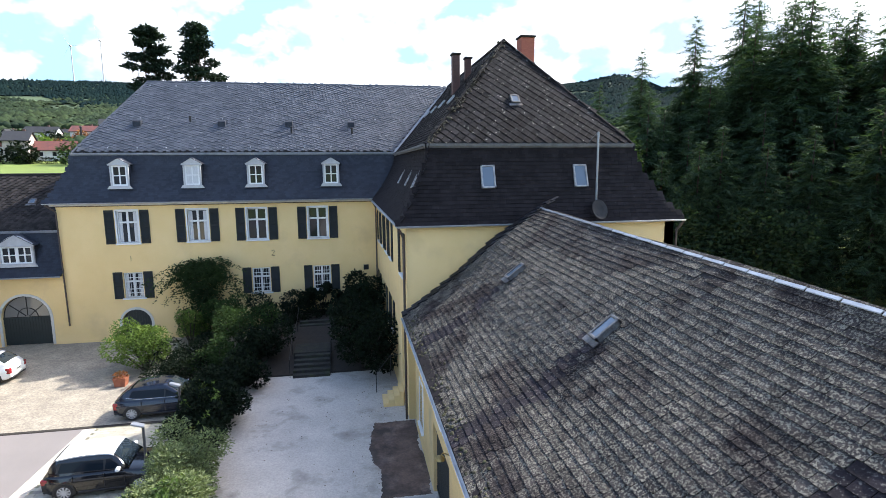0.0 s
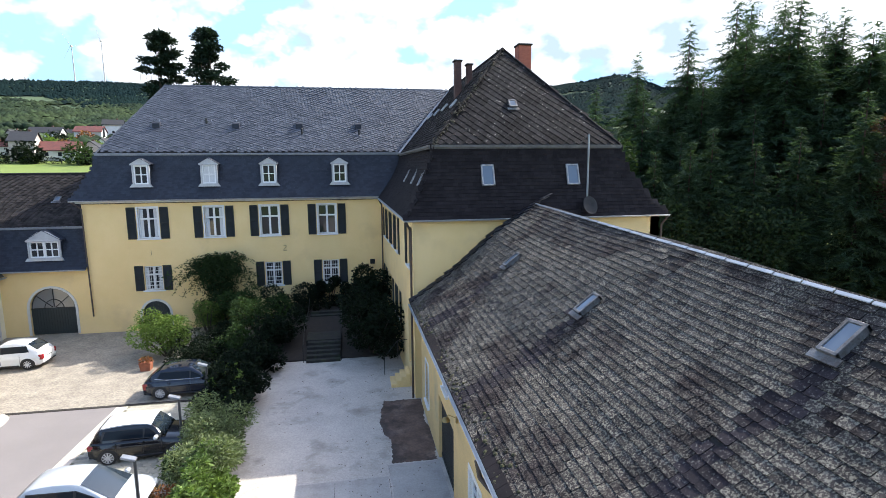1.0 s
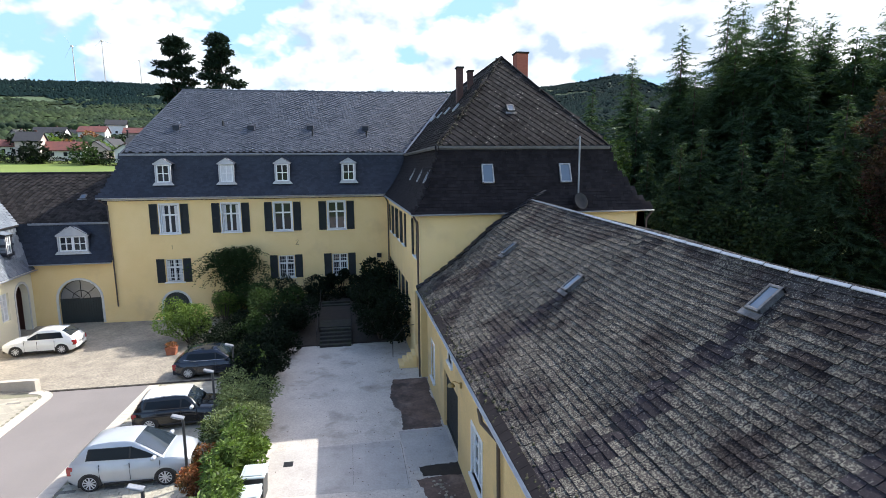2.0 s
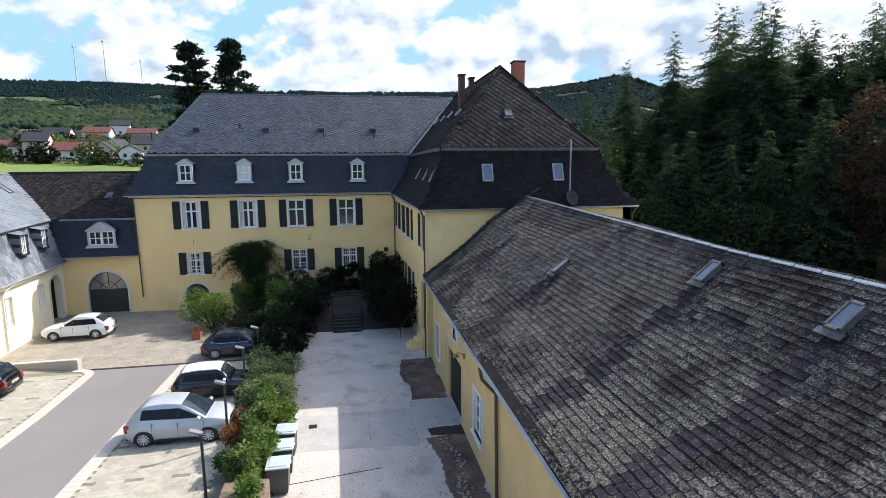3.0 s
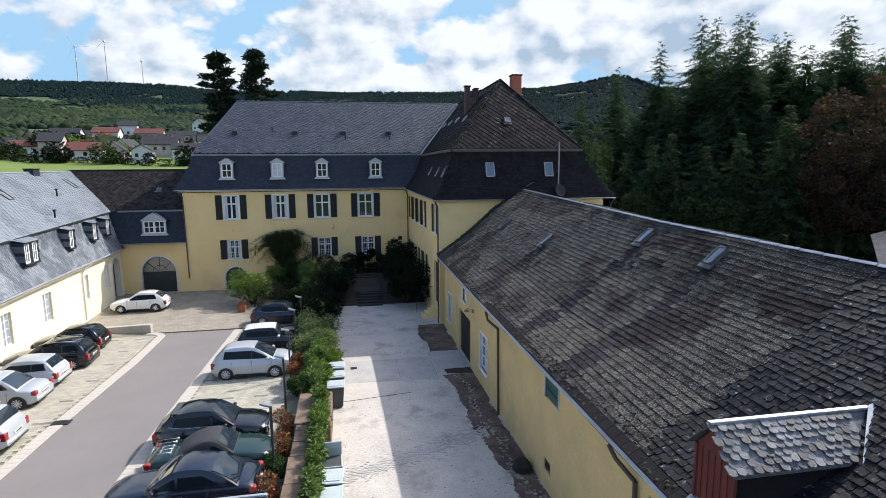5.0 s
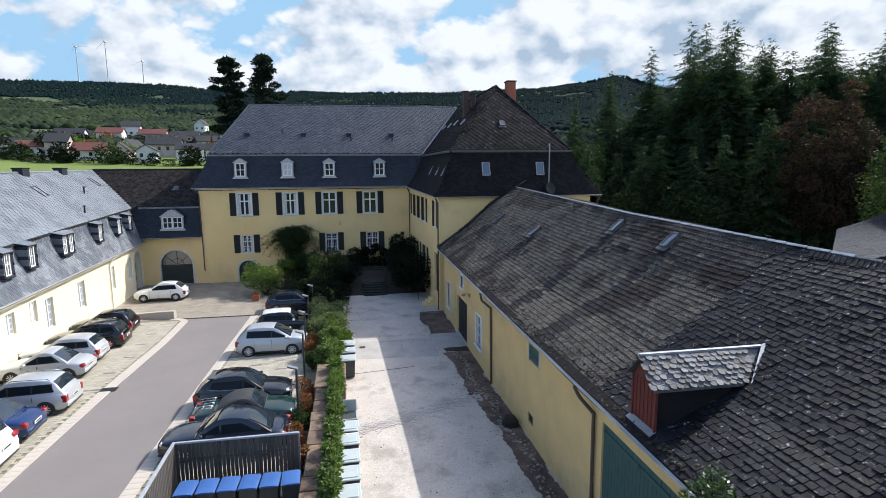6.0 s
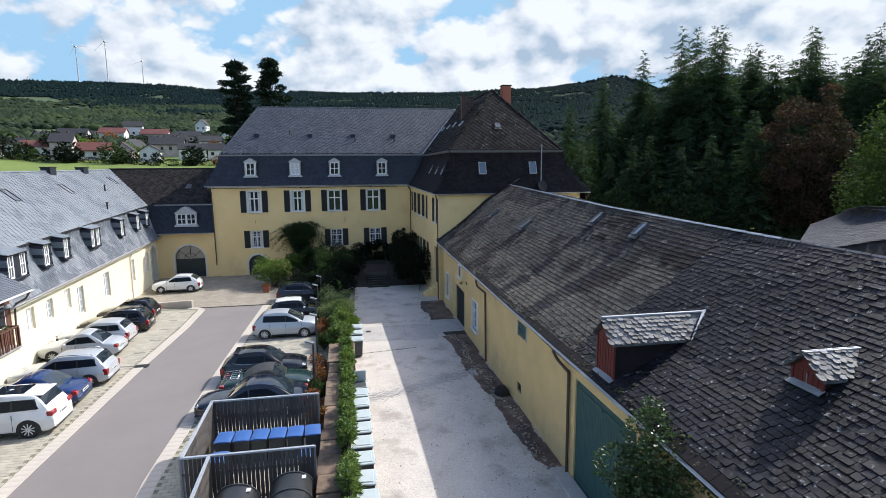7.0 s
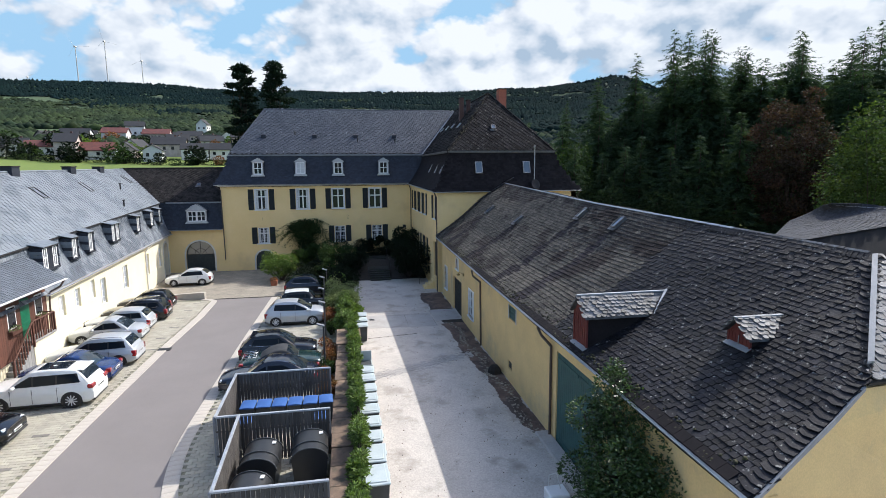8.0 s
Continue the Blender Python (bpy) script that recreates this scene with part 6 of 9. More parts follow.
for k in range(60):
    y = 9.6 - k * 0.17
    if 6.95 < y < 7.85:
        continue
    part("board", cached("pboard", lambda: Geo().box(-0.03, 0.03, -0.082, 0.082, 1.7, 5.05, 0.012).mesh("board", M_BROWN_WOOD)), None, porch, "", pose(porch_x(y), y, 0))
X0 = porch_x(7.4)
part("door", Geo().box(X0 - 0.04, X0 + 0.0, 6.95, 7.85, 2.3, 4.35, 0.01).box(X0, X0 + 0.02, 7.05, 7.75, 3.4, 4.2, 0.01).box(X0, X0 + 0.02, 7.05, 7.75, 2.45, 3.2, 0.01), mat("green_door_paint", (0.012, 0.15, 0.075), None, 0.45, 3, 30, 0.2, 0.05), porch, "bright green panelled door")
for y in (6.1, 8.75):
    x = porch_x(y) + 0.03
    f = part("window", Geo().box(x, x + 0.03, y - 0.35, y + 0.35, 3.2, 4.3, 0.01), M_WHITE, porch, "small white window")
    part("pane", Geo().box(x + 0.03, x + 0.04, y - 0.28, y + 0.28, 3.27, 4.23), M_GLASS, f)
    part("flower_box", Geo().box(x, x + 0.22, y - 0.4, y + 0.4, 2.95, 3.15, 0.01), M_BROWN_WOOD, porch, "brown window box")
    part("flowers", leaves(Geo(), [(x + 0.12, y, 3.22, 0.14, 0.4, 0.12)], 160, 0.05, random.Random(int(y * 10))), M_LEAF_GREY, porch, "trailing plants in the window box")
part("landing", Geo().box(-21.55, -20.6, 6.9, 9.0, 2.2, 2.32, 0.01), M_PORCH_STEP, porch, "stone landing")
part("landing_wall", Geo().box(-21.5, -20.68, 6.95, 8.9, 0.2, 2.2, 0.01), M_CREAM, porch, "cream landing wall")
for k in range(7):
    part("step", Geo().box(-21.35, -20.68, 6.9 - 0.27 * (k + 1), 6.9 - 0.27 * k - 0.002, 0.3, 2.1 - 0.22 * k, 0.012), M_PORCH_STEP, porch, "grey stone step")
for y, z0, z1 in ((8.9, 2.32, 3.3), (7.9, 2.32, 3.3), (6.9, 2.0, 3.3), (5.1, 0.45, 1.85)):
    part("post", Geo().box(-20.67, -20.58, y - 0.045, y + 0.045, z0, z1, 0.01), M_BROWN_WOOD, porch, "brown timber post")
part("handrail", Geo().pipe([(porch_x(8.9) + 0.1, 8.9, 3.3), (-20.62, 8.9, 3.3), (-20.62, 6.9, 3.3), (-20.62, 5.1, 1.85)], 0.045, 6), M_BROWN_WOOD, porch, "brown timber handrail")
for k in range(17):
    y = 8.7 - k * 0.22
    low_ = 2.3 if y > 6.9 else 2.3 - (6.9 - y) * 0.8
    part("baluster", Geo().box(-20.64, -20.60, y - 0.035, y + 0.035, low_ + 0.02, low_ + 0.97, 0.005), M_BROWN_WOOD, porch)
# ---- sky, hills, village, trees ----
def sky_material():
    ma = bpy.data.materials.new("cloudy_sky")
    ma.use_nodes = True
    nt, ln = ma.node_tree.nodes, ma.node_tree.links
    nt.clear()
    co = nt.new("ShaderNodeTexCoord")
    mp = nt.new("ShaderNodeMapping")
    mp.inputs["Scale"].default_value = (0.0010, 0.0010, 0.0014)
    mp.inputs["Location"].default_value = (2.35, 0.7, 0.55)
    ln.new(co.outputs["Object"], mp.inputs["Vector"])

    def noise_at(s, d, rough, dist=0.0):
        n = nt.new("ShaderNodeTexNoise")
        n.inputs["Scale"].default_value, n.inputs["Detail"].default_value, n.inputs["Roughness"].default_value, n.inputs["Distortion"].default_value = s, d, rough, dist
        ln.new(mp.outputs[0], n.inputs["Vector"])
        return n.outputs[0]

    def math_node(op, a, b):
        n = nt.new("ShaderNodeMath")
        n.operation = op
        for s, v in zip(n.inputs, (a, b)):
            if isinstance(v, (int, float)):
                s.default_value = v
            else:
                ln.new(v, s)
        return n.outputs[0]

    sep = nt.new("ShaderNodeSeparateXYZ")
    ln.new(co.outputs["Object"], sep.inputs[0])
    side = nt.new("ShaderNodeMapRange")
    side.inputs[1].default_value, side.inputs[2].default_value, side.inputs[3].default_value, side.inputs[4].default_value = -1500, 1500, 0.075, 0.11
    ln.new(sep.outputs["X"], side.inputs[0])
    def density(rise, octaves=((1.45, 4, 0.45, 0.2, 0.82), (4.2, 6, 0.5, 0.1, 0.16))):
        """The clouds' thickness, read that far higher up."""
        up = nt.new("ShaderNodeVectorMath")
        up.operation = "ADD"
        ln.new(mp.outputs[0], up.inputs[0])
        up.inputs[1].default_value = (rise * 0.55, 0, rise)
        total = side.outputs[0]
        for sc, det, ro, dist, k in octaves:
            n = nt.new("ShaderNodeTexNoise")
            n.inputs["Scale"].default_value, n.inputs["Detail"].default_value, n.inputs["Roughness"].default_value, n.inputs["Distortion"].default_value = sc, det, ro, dist
            ln.new(up.outputs[0], n.inputs["Vector"])
            total = math_node("ADD", total, math_node("MULTIPLY", n.outputs[0], k))
        warp = nt.new("ShaderNodeTexNoise")
        warp.inputs["Scale"].default_value, warp.inputs["Detail"].default_value = 6.0, 3.0
        ln.new(up.outputs[0], warp.inputs["Vector"])
        bent = nt.new("ShaderNodeVectorMath")
        bent.operation = "MULTIPLY_ADD"
        ln.new(warp.outputs["Color"], bent.inputs[0])
        bent.inputs[1].default_value = (0.10, 0.10, 0.10)
        ln.new(up.outputs[0], bent.inputs[2])
        for sc, k in ((3.2, 0.16), (7.5, 0.075), (17.0, 0.036), (38.0, 0.016)):
            vo = nt.new("ShaderNodeTexVoronoi")
            vo.feature = "SMOOTH_F1"
            vo.inputs["Scale"].default_value, vo.inputs["Smoothness"].default_value = sc, 0.35
            ln.new(bent.outputs[0], vo.inputs["Vector"])
            total = math_node("ADD", total, math_node("MULTIPLY", math_node("SUBTRACT", 0.45, vo.outputs["Distance"]), k))
        return total

    dens = density(0.0)
    cover = nt.new("ShaderNodeValToRGB")
    e = cover.color_ramp.elements
    e[0].position, e[0].color = 0.462, (0, 0, 0, 1)
    e[1].position, e[1].color = 0.515, (1, 1, 1, 1)
    ln.new(dens, cover.inputs[0])
    soft = ((1.45, 3, 0.4, 0.2, 0.82), (4.2, 3, 0.45, 0.1, 0.14))
    slope = math_node("SUBTRACT", density(0.0, soft), density(0.11, soft))
    body = nt.new("ShaderNodeValToRGB")
    e = body.color_ramp.elements
    e[0].position, e[0].color = 0.28, (0.48, 0.60, 0.74, 1)
    e[1].position, e[1].color = 0.62, (1.02, 1.05, 1.08, 1)
    mid = body.color_ramp.elements.new(0.46)
    mid.color = (0.80, 0.86, 0.94, 1)
    ln.new(math_node("ADD", math_node("MULTIPLY", slope, 2.4), 0.5), body.inputs[0])
    m = nt.new("ShaderNodeMix")
    m.data_type = "RGBA"
    ln.new(cover.outputs[0], m.inputs[0])
    m.inputs[6].default_value = (0.42, 0.69, 0.95, 1)
    ln.new(body.outputs[0], m.inputs[7])
    em = nt.new("ShaderNodeEmission")
    em.inputs["Strength"].default_value = 0.48
    ln.new(m.outputs[2], em.inputs["Color"])
    out = nt.new("ShaderNodeOutputMaterial")
    ln.new(em.outputs[0], out.inputs["Surface"])
    return ma


solo("sky_backdrop", ngrid(Geo(), lambda a, b: Vector((3300 * math.sin(radians(-78 + 156 * a)), 3300 * math.cos(radians(-78 + 156 * a)), -150 + 2100 * b)), 52, 12), sky_material(), "bright cumulus clouds with gaps of pale blue sky", "sky", smooth=True, kind="structure")

# wooded hills
rnd = random.Random(5)
g = Geo()
OCTA = [(1, 0, 0), (0, 1, 0), (-1, 0, 0), (0, -1, 0), (0, 0, 1), (0.7, 0.7, 0.55), (-0.7, 0.7, 0.55), (-0.7, -0.7, 0.55), (0.7, -0.7, 0.55)]
OF = [(0, 5, 8), (5, 1, 6), (6, 2, 7), (7, 3, 8), (4, 5, 6), (4, 6, 7), (4, 7, 8), (4, 8, 5), (0, 1, 5), (1, 2, 6), (2, 3, 7), (3, 0, 8)]
dark = Geo()
count = 0
while count < 46000:
    r = 285 + 1400 * rnd.random() ** 1.15
    a = radians(rnd.uniform(-38, 50))
    x, y = r * math.sin(a), r * math.cos(a)
    clear = noise.noise((x / 120, y / 120, 11.0))
    if r < 420 and (clear > 0.0 or rnd.random() < 0.3) or clear > 0.42:
        continue
    near = r < 520
    s = rnd.uniform(1.9, 3.3) * (1 + r / 1900) * (1.25 if near else 1)
    z = terrain(x, y) + s * 0.1
    # farther crowns mostly take the haze-blue material
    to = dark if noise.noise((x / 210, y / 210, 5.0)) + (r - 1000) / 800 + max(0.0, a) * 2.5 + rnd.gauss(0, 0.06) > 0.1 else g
    k = 1.35 if to is dark else 1.0
    if near:
        to.add([(x + p[0] * s * rnd.uniform(0.7, 1.15), y + p[1] * s * rnd.uniform(0.7, 1.15), z + p[2] * s * rnd.uniform(0.8, 1.25)) for p in OCTA], OF)
    else:
        ring = [(x + math.cos(1.257 * q) * s * rnd.uniform(0.7, 1.2), y + math.sin(1.257 * q) * s * rnd.uniform(0.7, 1.2), z + s * rnd.uniform(0.1, 0.6)) for q in range(5)]
        to.add(ring + [(x + rnd.uniform(-0.3, 0.3) * s, y, z + s * rnd.uniform(0.9, 1.3) * k)], [(q, (q + 1) % 5, 5) for q in range(5)])
    count += 1
for k in range(3200):
    r, a = rnd.uniform(120, 300), radians(rnd.uniform(5, 34))
    x, y, s = r * math.sin(a), r * math.cos(a), rnd.uniform(2.6, 4.6)
    z = terrain(x, y) + s * rnd.uniform(0.5, 1.0)
    (dark if rnd.random() < 0.7 else g).add([(x + p[0] * s * rnd.uniform(0.6, 1.15), y + p[1] * s * rnd.uniform(0.6, 1.15), z + p[2] * s * rnd.uniform(0.8, 1.5)) for p in OCTA], OF)
solo("woodland", g, M_WOODS, "mixed green woodland covering the lower hills", "woods", smooth=True, kind="stuff")
solo("conifer_woodland", dark, M_WOODS_DARK, "dark conifer woods along the ridges, distance haze put into their blue tint", "woods", smooth=True, kind="stuff")


def village_house(x, y, z, w, d, h, pitch, turn, wall, roof_mat, label, extra=0):
    """A gabled house with windows: w along the ridge, d across; z its ground."""
    m = pose(x, y, z, 0, 0, turn)
    ho = thing("village_house", label, "house", (x, y, z), turn, "houses of the village")
    rise = d / 2 * pitch
    g = Geo()
    g.box(-w / 2, w / 2, -d / 2, d / 2, -6, h, 0, m)
    g.prism([(-d / 2, h), (d / 2, h), (0, h + rise)], -w / 2, w / 2, lambda u, v, t: m @ Vector((t, u, v)))
    part("wall", g, wall, ho)
    g = Geo()
    for s in (-1, 1):
        g.slab([m @ Vector(p) for p in ((-w / 2 - 0.5, 0, h + rise + 0.3), (-w / 2 - 0.5, s * (d / 2 + 0.6), h - 0.6 * pitch + 0.3), (w / 2 + 0.5, s * (d / 2 + 0.6), h - 0.6 * pitch + 0.3), (w / 2 + 0.5, 0, h + rise + 0.3))], (0, 0, -0.25))
    rf = part("roof", g, roof_mat, ho)
    part("chimney", Geo().box(w * 0.15, w * 0.15 + 0.7, 0.4, 1.1, h, h + rise + 1.0, 0.03, m), M_BRICK_DARK, rf)
    pane = cached("vpane", lambda: Geo().box(-0.55, 0.55, -0.06, 0.05, 0, 1.3, 0.02).mesh("window", M_GLASS))
    for lvl in range(max(1, int(h / 2.7))):
        n = max(2, int(w / 3))
        for k in range(n):
            part("window", pane, None, ho, "", m @ pose(-w / 2 + w * (k + 0.5) / n, -d / 2 - 0.02, 0.9 + 2.7 * lvl))
        for k in range(2):
            part("window", pane, None, ho, "", m @ pose(w / 2 + 0.02, -d / 4 + k * d / 2, 0.9 + 2.7 * lvl, 0, 0, 90))
            part("window", pane, None, ho, "", m @ pose(-w / 2 - 0.02, -d / 4 + k * d / 2, 0.9 + 2.7 * lvl, 0, 0, 90))
    return ho


# ---- trees ----
def conifer_meshes(name, height, spread, material, seed, first=0.08, dense=1.0, taper=0.85, leaf=0.5, wild=0.14):
    """Trunk and crown of a spruce: drooping boughs in rough tiers, made of small needle sprays."""
    rn = random.Random(seed)
    trunk = Geo().tube((0, 0, -0.5), (0, 0, height * 0.97), height * 0.014, 0.03, 8)
    g = Geo()
    z = height * first
    while z < height * 0.99:
        f = (z - height * first) / (height * (1 - first))
        reach = spread * (1 - f) ** taper * rn.uniform(1 - 2 * wild, 1 + wild) + 0.12
        n = max(4, int((5 + 4 * (1 - f)) * dense))
        a0 = rn.uniform(0, 6.28)
        for k in range(n):
            a = a0 + 6.283 * k / n + rn.uniform(-0.25, 0.25)
            L = reach * rn.uniform(0.6, 1.12)
            d = Vector((math.cos(a), math.sin(a), 0))
            side_ = Vector((-d.y, d.x, 0))
            sag = rn.uniform(0.2, 0.6)
            zz = z + rn.uniform(-0.9, 0.9)
            steps = max(2, int(L / (leaf * 0.62)))
            for q in range(steps):
                s = (q + 0.6) / steps
                p = d * (L * s) + Vector((0, 0, zz + 0.12 * L * s - sag * L * s * s + 0.22 * L * max(0, s - 0.7)))
                for sg in (-1, 1, -0.6, 0.6, -0.25, 0.3):
                    e = (d * rn.uniform(0.3, 1.0) + side_ * sg * rn.uniform(0.6, 1.1) + Vector((0, 0, rn.uniform(-0.75, 0.3)))).normalized()
                    l = leaf * rn.uniform(0.8, 1.6) * (1.15 - 0.4 * s) * (0.6 + 0.4 * min(1, 3 * (1 - f)))
                    w = e.cross(Vector((rn.uniform(-0.9, 0.9), rn.uniform(-0.9, 0.9), 1))).normalized() * l * 0.12
                    g.add([p - w, p + w, p + e * l * 1.25], [(0, 1, 2)])
        z += rn.uniform(0.30, 0.48) * (0.7 + height / 60)
    return trunk.mesh("trunk", M_BARK), g.mesh("crown", material, tidy=False)


def tree_at(name, meshes, x, y, z, scale, turn, label, category="tree", group=""):
    t = thing(name, label, category, (x, y, z), turn, group)
    m = pose(x, y, z, 0, 0, turn) @ Matrix.Scale(scale, 4)
    part("trunk", meshes[0], None, t, "", m)
    part("crown", meshes[1], None, t, "", m)
    return t


SPRUCE = [conifer_meshes("spruce", 28, 6.4, M_NEEDLE, 31, 0.22, 1.3, 0.66, 0.44, 0.26), conifer_meshes("spruce", 26, 5.8, M_NEEDLE, 32, 0.2, 1.3, 0.64, 0.44, 0.28), conifer_meshes("spruce", 18, 4.8, M_NEEDLE, 33, 0.1, 1.1, 0.72, 0.48, 0.28), conifer_meshes("spruce", 28, 6.6, M_NEEDLE, 34, 0.5, 1.0, 0.62, 0.62, 0.26)]
FOREST = [(21, 60, 16), (25, 66, 18), (28, 58, 17), (31, 64, 21), (33, 56, 19), (36, 63, 25), (39, 54, 22), (41, 60, 28), (44, 54, 27), (47, 50, 29.5), (49.5, 55, 31), (48, 61, 32),
          (54, 66, 33.5), (53, 50.5, 27.5), (57, 57, 29), (60, 48, 29), (64, 53, 31), (62, 42, 27), (67, 45, 29.5), (72, 47, 31), (77, 41, 30), (70, 37, 27), (75, 31, 27), (81, 35, 30),
          (58, 38, 21), (52, 42, 20), (46, 45, 18), (40, 47, 17), (34, 50, 14.5), (66, 29, 22), (61, 31, 18)]
rnd, EDGE = random.Random(17), len(FOREST)
# the depth of the wood behind its edge: rows that follow the same rising line of tops
for k in range(36):
    az, r = 25.5 + 0.76 * k + rnd.uniform(-0.5, 0.5), rnd.uniform(86, 110)
    e = lerp_table(az, (22, 25.6, 31, 34, 48, 56), (0.03, 0.08, 0.12, 0.175, 0.165, 0.16)) * rnd.uniform(0.82, 1.0)
    FOREST.append((-5 + r * math.sin(radians(az)), -22 + r * math.cos(radians(az)), 10.7 + r * e))
# broad young spruces along the wood's edge
FOREST += [(20 + 2.7 * k + rnd.uniform(-1, 1), 51 - 1.75 * k + rnd.uniform(-1.5, 1.5), rnd.uniform(11, 17)) for k in range(15)]
for i, (x, y, top) in enumerate(FOREST):
    k = 2 if top < 19.5 else 3 if i >= EDGE else i % 2
    hgt = (28, 26, 18, 28)[k]
    tree_at("spruce", SPRUCE[k], x, y, -0.8, (top + 0.8) / hgt, rnd.uniform(0, 360), "tall dark green spruce in a dense wood", group="spruces of the wood")
def leafy(name, label, material, at, blobs, n, size, trunk=None, seed=1, category="shrub", group="", droop=0.0, core=0.55, long=1.6, stem=0.05):
    """A shrub or tree: stems, and leaves in the shells of uneven ellipsoids (relative to its foot)."""
    rn = random.Random(seed)
    t = thing(name, label, category, at, 0, group)
    m = pose(*at)
    g = Geo()
    zt = max(b[2] for b in blobs) * 0.8
    if trunk:
        g.tube((0, 0, -0.3), (0, 0, zt * 0.6), trunk, trunk * 0.6, 8)
    for b in blobs:
        g.tube((b[0] * 0.1, b[1] * 0.1, 0.0 if not trunk else zt * 0.35), (b[0], b[1], b[2]), stem, stem * 0.4, 6)
    part("trunk" if trunk else "stems", g, M_BARK, t, "", m)
    part("crown" if trunk else "foliage", leaves(Geo(), blobs, n, size, rn, core=core, droop=droop, long=long).mesh("foliage", material, tidy=False), None, t, "", m)
    return t


def cloud(rn, n, w, d, h, r):
    """n ellipsoids spread over a box w x d x h that stands on the ground."""
    return [(rn.uniform(-w, w) / 2, rn.uniform(-d, d) / 2, rn.uniform(0.35, 0.9) * h, r * rn.uniform(0.7, 1.2), r * rn.uniform(0.7, 1.2), r * rn.uniform(0.6, 1.1)) for _ in range(n)]


rn = random.Random(71)
leafy("copper_beech", "large copper beech with dark red-brown leaves", M_LEAF_COPPER, (45.5, 33, -0.7), [(0, 0, 8.5, 3.2, 3.2, 4.5), (1.5, -0.5, 12, 2.4, 2.4, 3.5), (-1.5, 0.5, 11, 2.4, 2.4, 3.5)] + [(math.cos(q * 2.4) * w, math.sin(q * 2.4) * w, z, 1.15, 1.15, 0.85) for q, w, z in [(q, (1.2 + 3.4 * math.sin(0.2 + 0.07 * q)) * rn.uniform(0.7, 1.1), 4.5 + 0.36 * q + rn.uniform(-0.8, 0.8)) for q in range(40)]], 24000, 0.17, 0.4, 72, "tree", core=0.3)
M_LEAF_BIRCH = mat("birch_leaves", (0.060, 0.092, 0.028), (0.032, 0.055, 0.018), 0.8, 0.3, 3, 0.4, 0, island=0.5, sub=0.3, spec=0.15)
leafy("birch", "yellow-green deciduous tree at the wood's edge", M_LEAF_BIRCH, (43.5, 20.5, -0.7), [(0, 0, 13, 3.4, 3.4, 4.5), (1.5, 0, 9, 3.2, 3.2, 4), (-1.8, 0.5, 9, 3.2, 3.2, 4.5)] + cloud(rn, 16, 8, 8, 16, 1.3), 16000, 0.17, 0.25, 73, "tree", droop=0.4)
for i, (x, y, h) in enumerate(((18.5, 52, 11), (24, 47, 10), (30, 44, 9), (36, 41, 9), (47, 37, 10), (58, 26, 12), (64, 20, 13), (20, 56, 15), (27, 53, 15), (52, 26, 9))):
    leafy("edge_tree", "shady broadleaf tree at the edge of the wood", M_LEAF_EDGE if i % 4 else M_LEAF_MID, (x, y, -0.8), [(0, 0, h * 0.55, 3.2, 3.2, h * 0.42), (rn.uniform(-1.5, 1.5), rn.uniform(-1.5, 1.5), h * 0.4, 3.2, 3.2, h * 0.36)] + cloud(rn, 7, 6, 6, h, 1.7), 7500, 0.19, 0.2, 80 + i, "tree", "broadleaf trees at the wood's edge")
for k, (x, y, h) in enumerate(((-19.3, 60.3, 26.2), (-14.7, 60.4, 26.5))):
    rp = random.Random(440 + k)
    blobs = []
    for q in range(62):
        f = q / 61
        w = lerp_table(f, (0, 0.25, 0.55, 0.8, 1), (1.9, 2.2, 2.2 if k else 1.6, 1.5, 0.3)) * rp.uniform(0.25, 1.15)
        a = q * 2.4 + rp.uniform(-0.6, 0.6)
        b = rp.uniform(0.5, 0.95)
        blobs.append((math.cos(a) * w, math.sin(a) * w, h * (0.34 + 0.64 * f) + rp.uniform(-0.4, 0.4), b * 1.1, b * 1.1, b * 0.36))
    leafy("pine", "dark old pine with layered boughs behind the house", M_NEEDLE_PINE, (x, y, -0.7), blobs, 17000, 0.17, 0.28, 450 + k, "tree", "pines behind the house", core=0.15, long=2.2)
# ---- cars ----
def paint(name, col, rough=0.3, metal=0.0, coat=0.5, spec=0.4):
    return mat(name, col, tuple(c * 0.93 for c in col), rough, 1.5, 60, 0.05, 0, metal=metal, coat=coat, spec=spec)


M_TYRE = mat("tyre_rubber", (0.018, 0.018, 0.019), None, 0.8, 8, 40, 0.2, 0.1)
M_RIM = mat("alloy_rim", (0.58, 0.59, 0.61), (0.48, 0.49, 0.51), 0.35, 6, 40, 0.1, 0, metal=0.25)
M_CARGLASS = glass("car_glass", (0.010, 0.015, 0.022), 0.03, 0.0)
M_SCREEN = glass("windscreen_glass", (0.016, 0.024, 0.032), 0.03, 0.5)
M_LAMP_RED = glass("tail_lamp", (0.26, 0.010, 0.014), 0.15)
M_LAMP_CLEAR = glass("head_lamp", (0.55, 0.58, 0.6), 0.08)
M_PLATE = mat("number_plate", (0.7, 0.7, 0.68), None, 0.5, 4, 30, 0.05, 0)
M_TRIM_BLACK = mat("black_plastic_trim", (0.016, 0.016, 0.017), None, 0.55, 6, 40, 0.2, 0.05)
M_CHROME = mat("chrome_trim", (0.62, 0.63, 0.65), None, 0.2, 6, 40, 0.05, 0, metal=0.9)


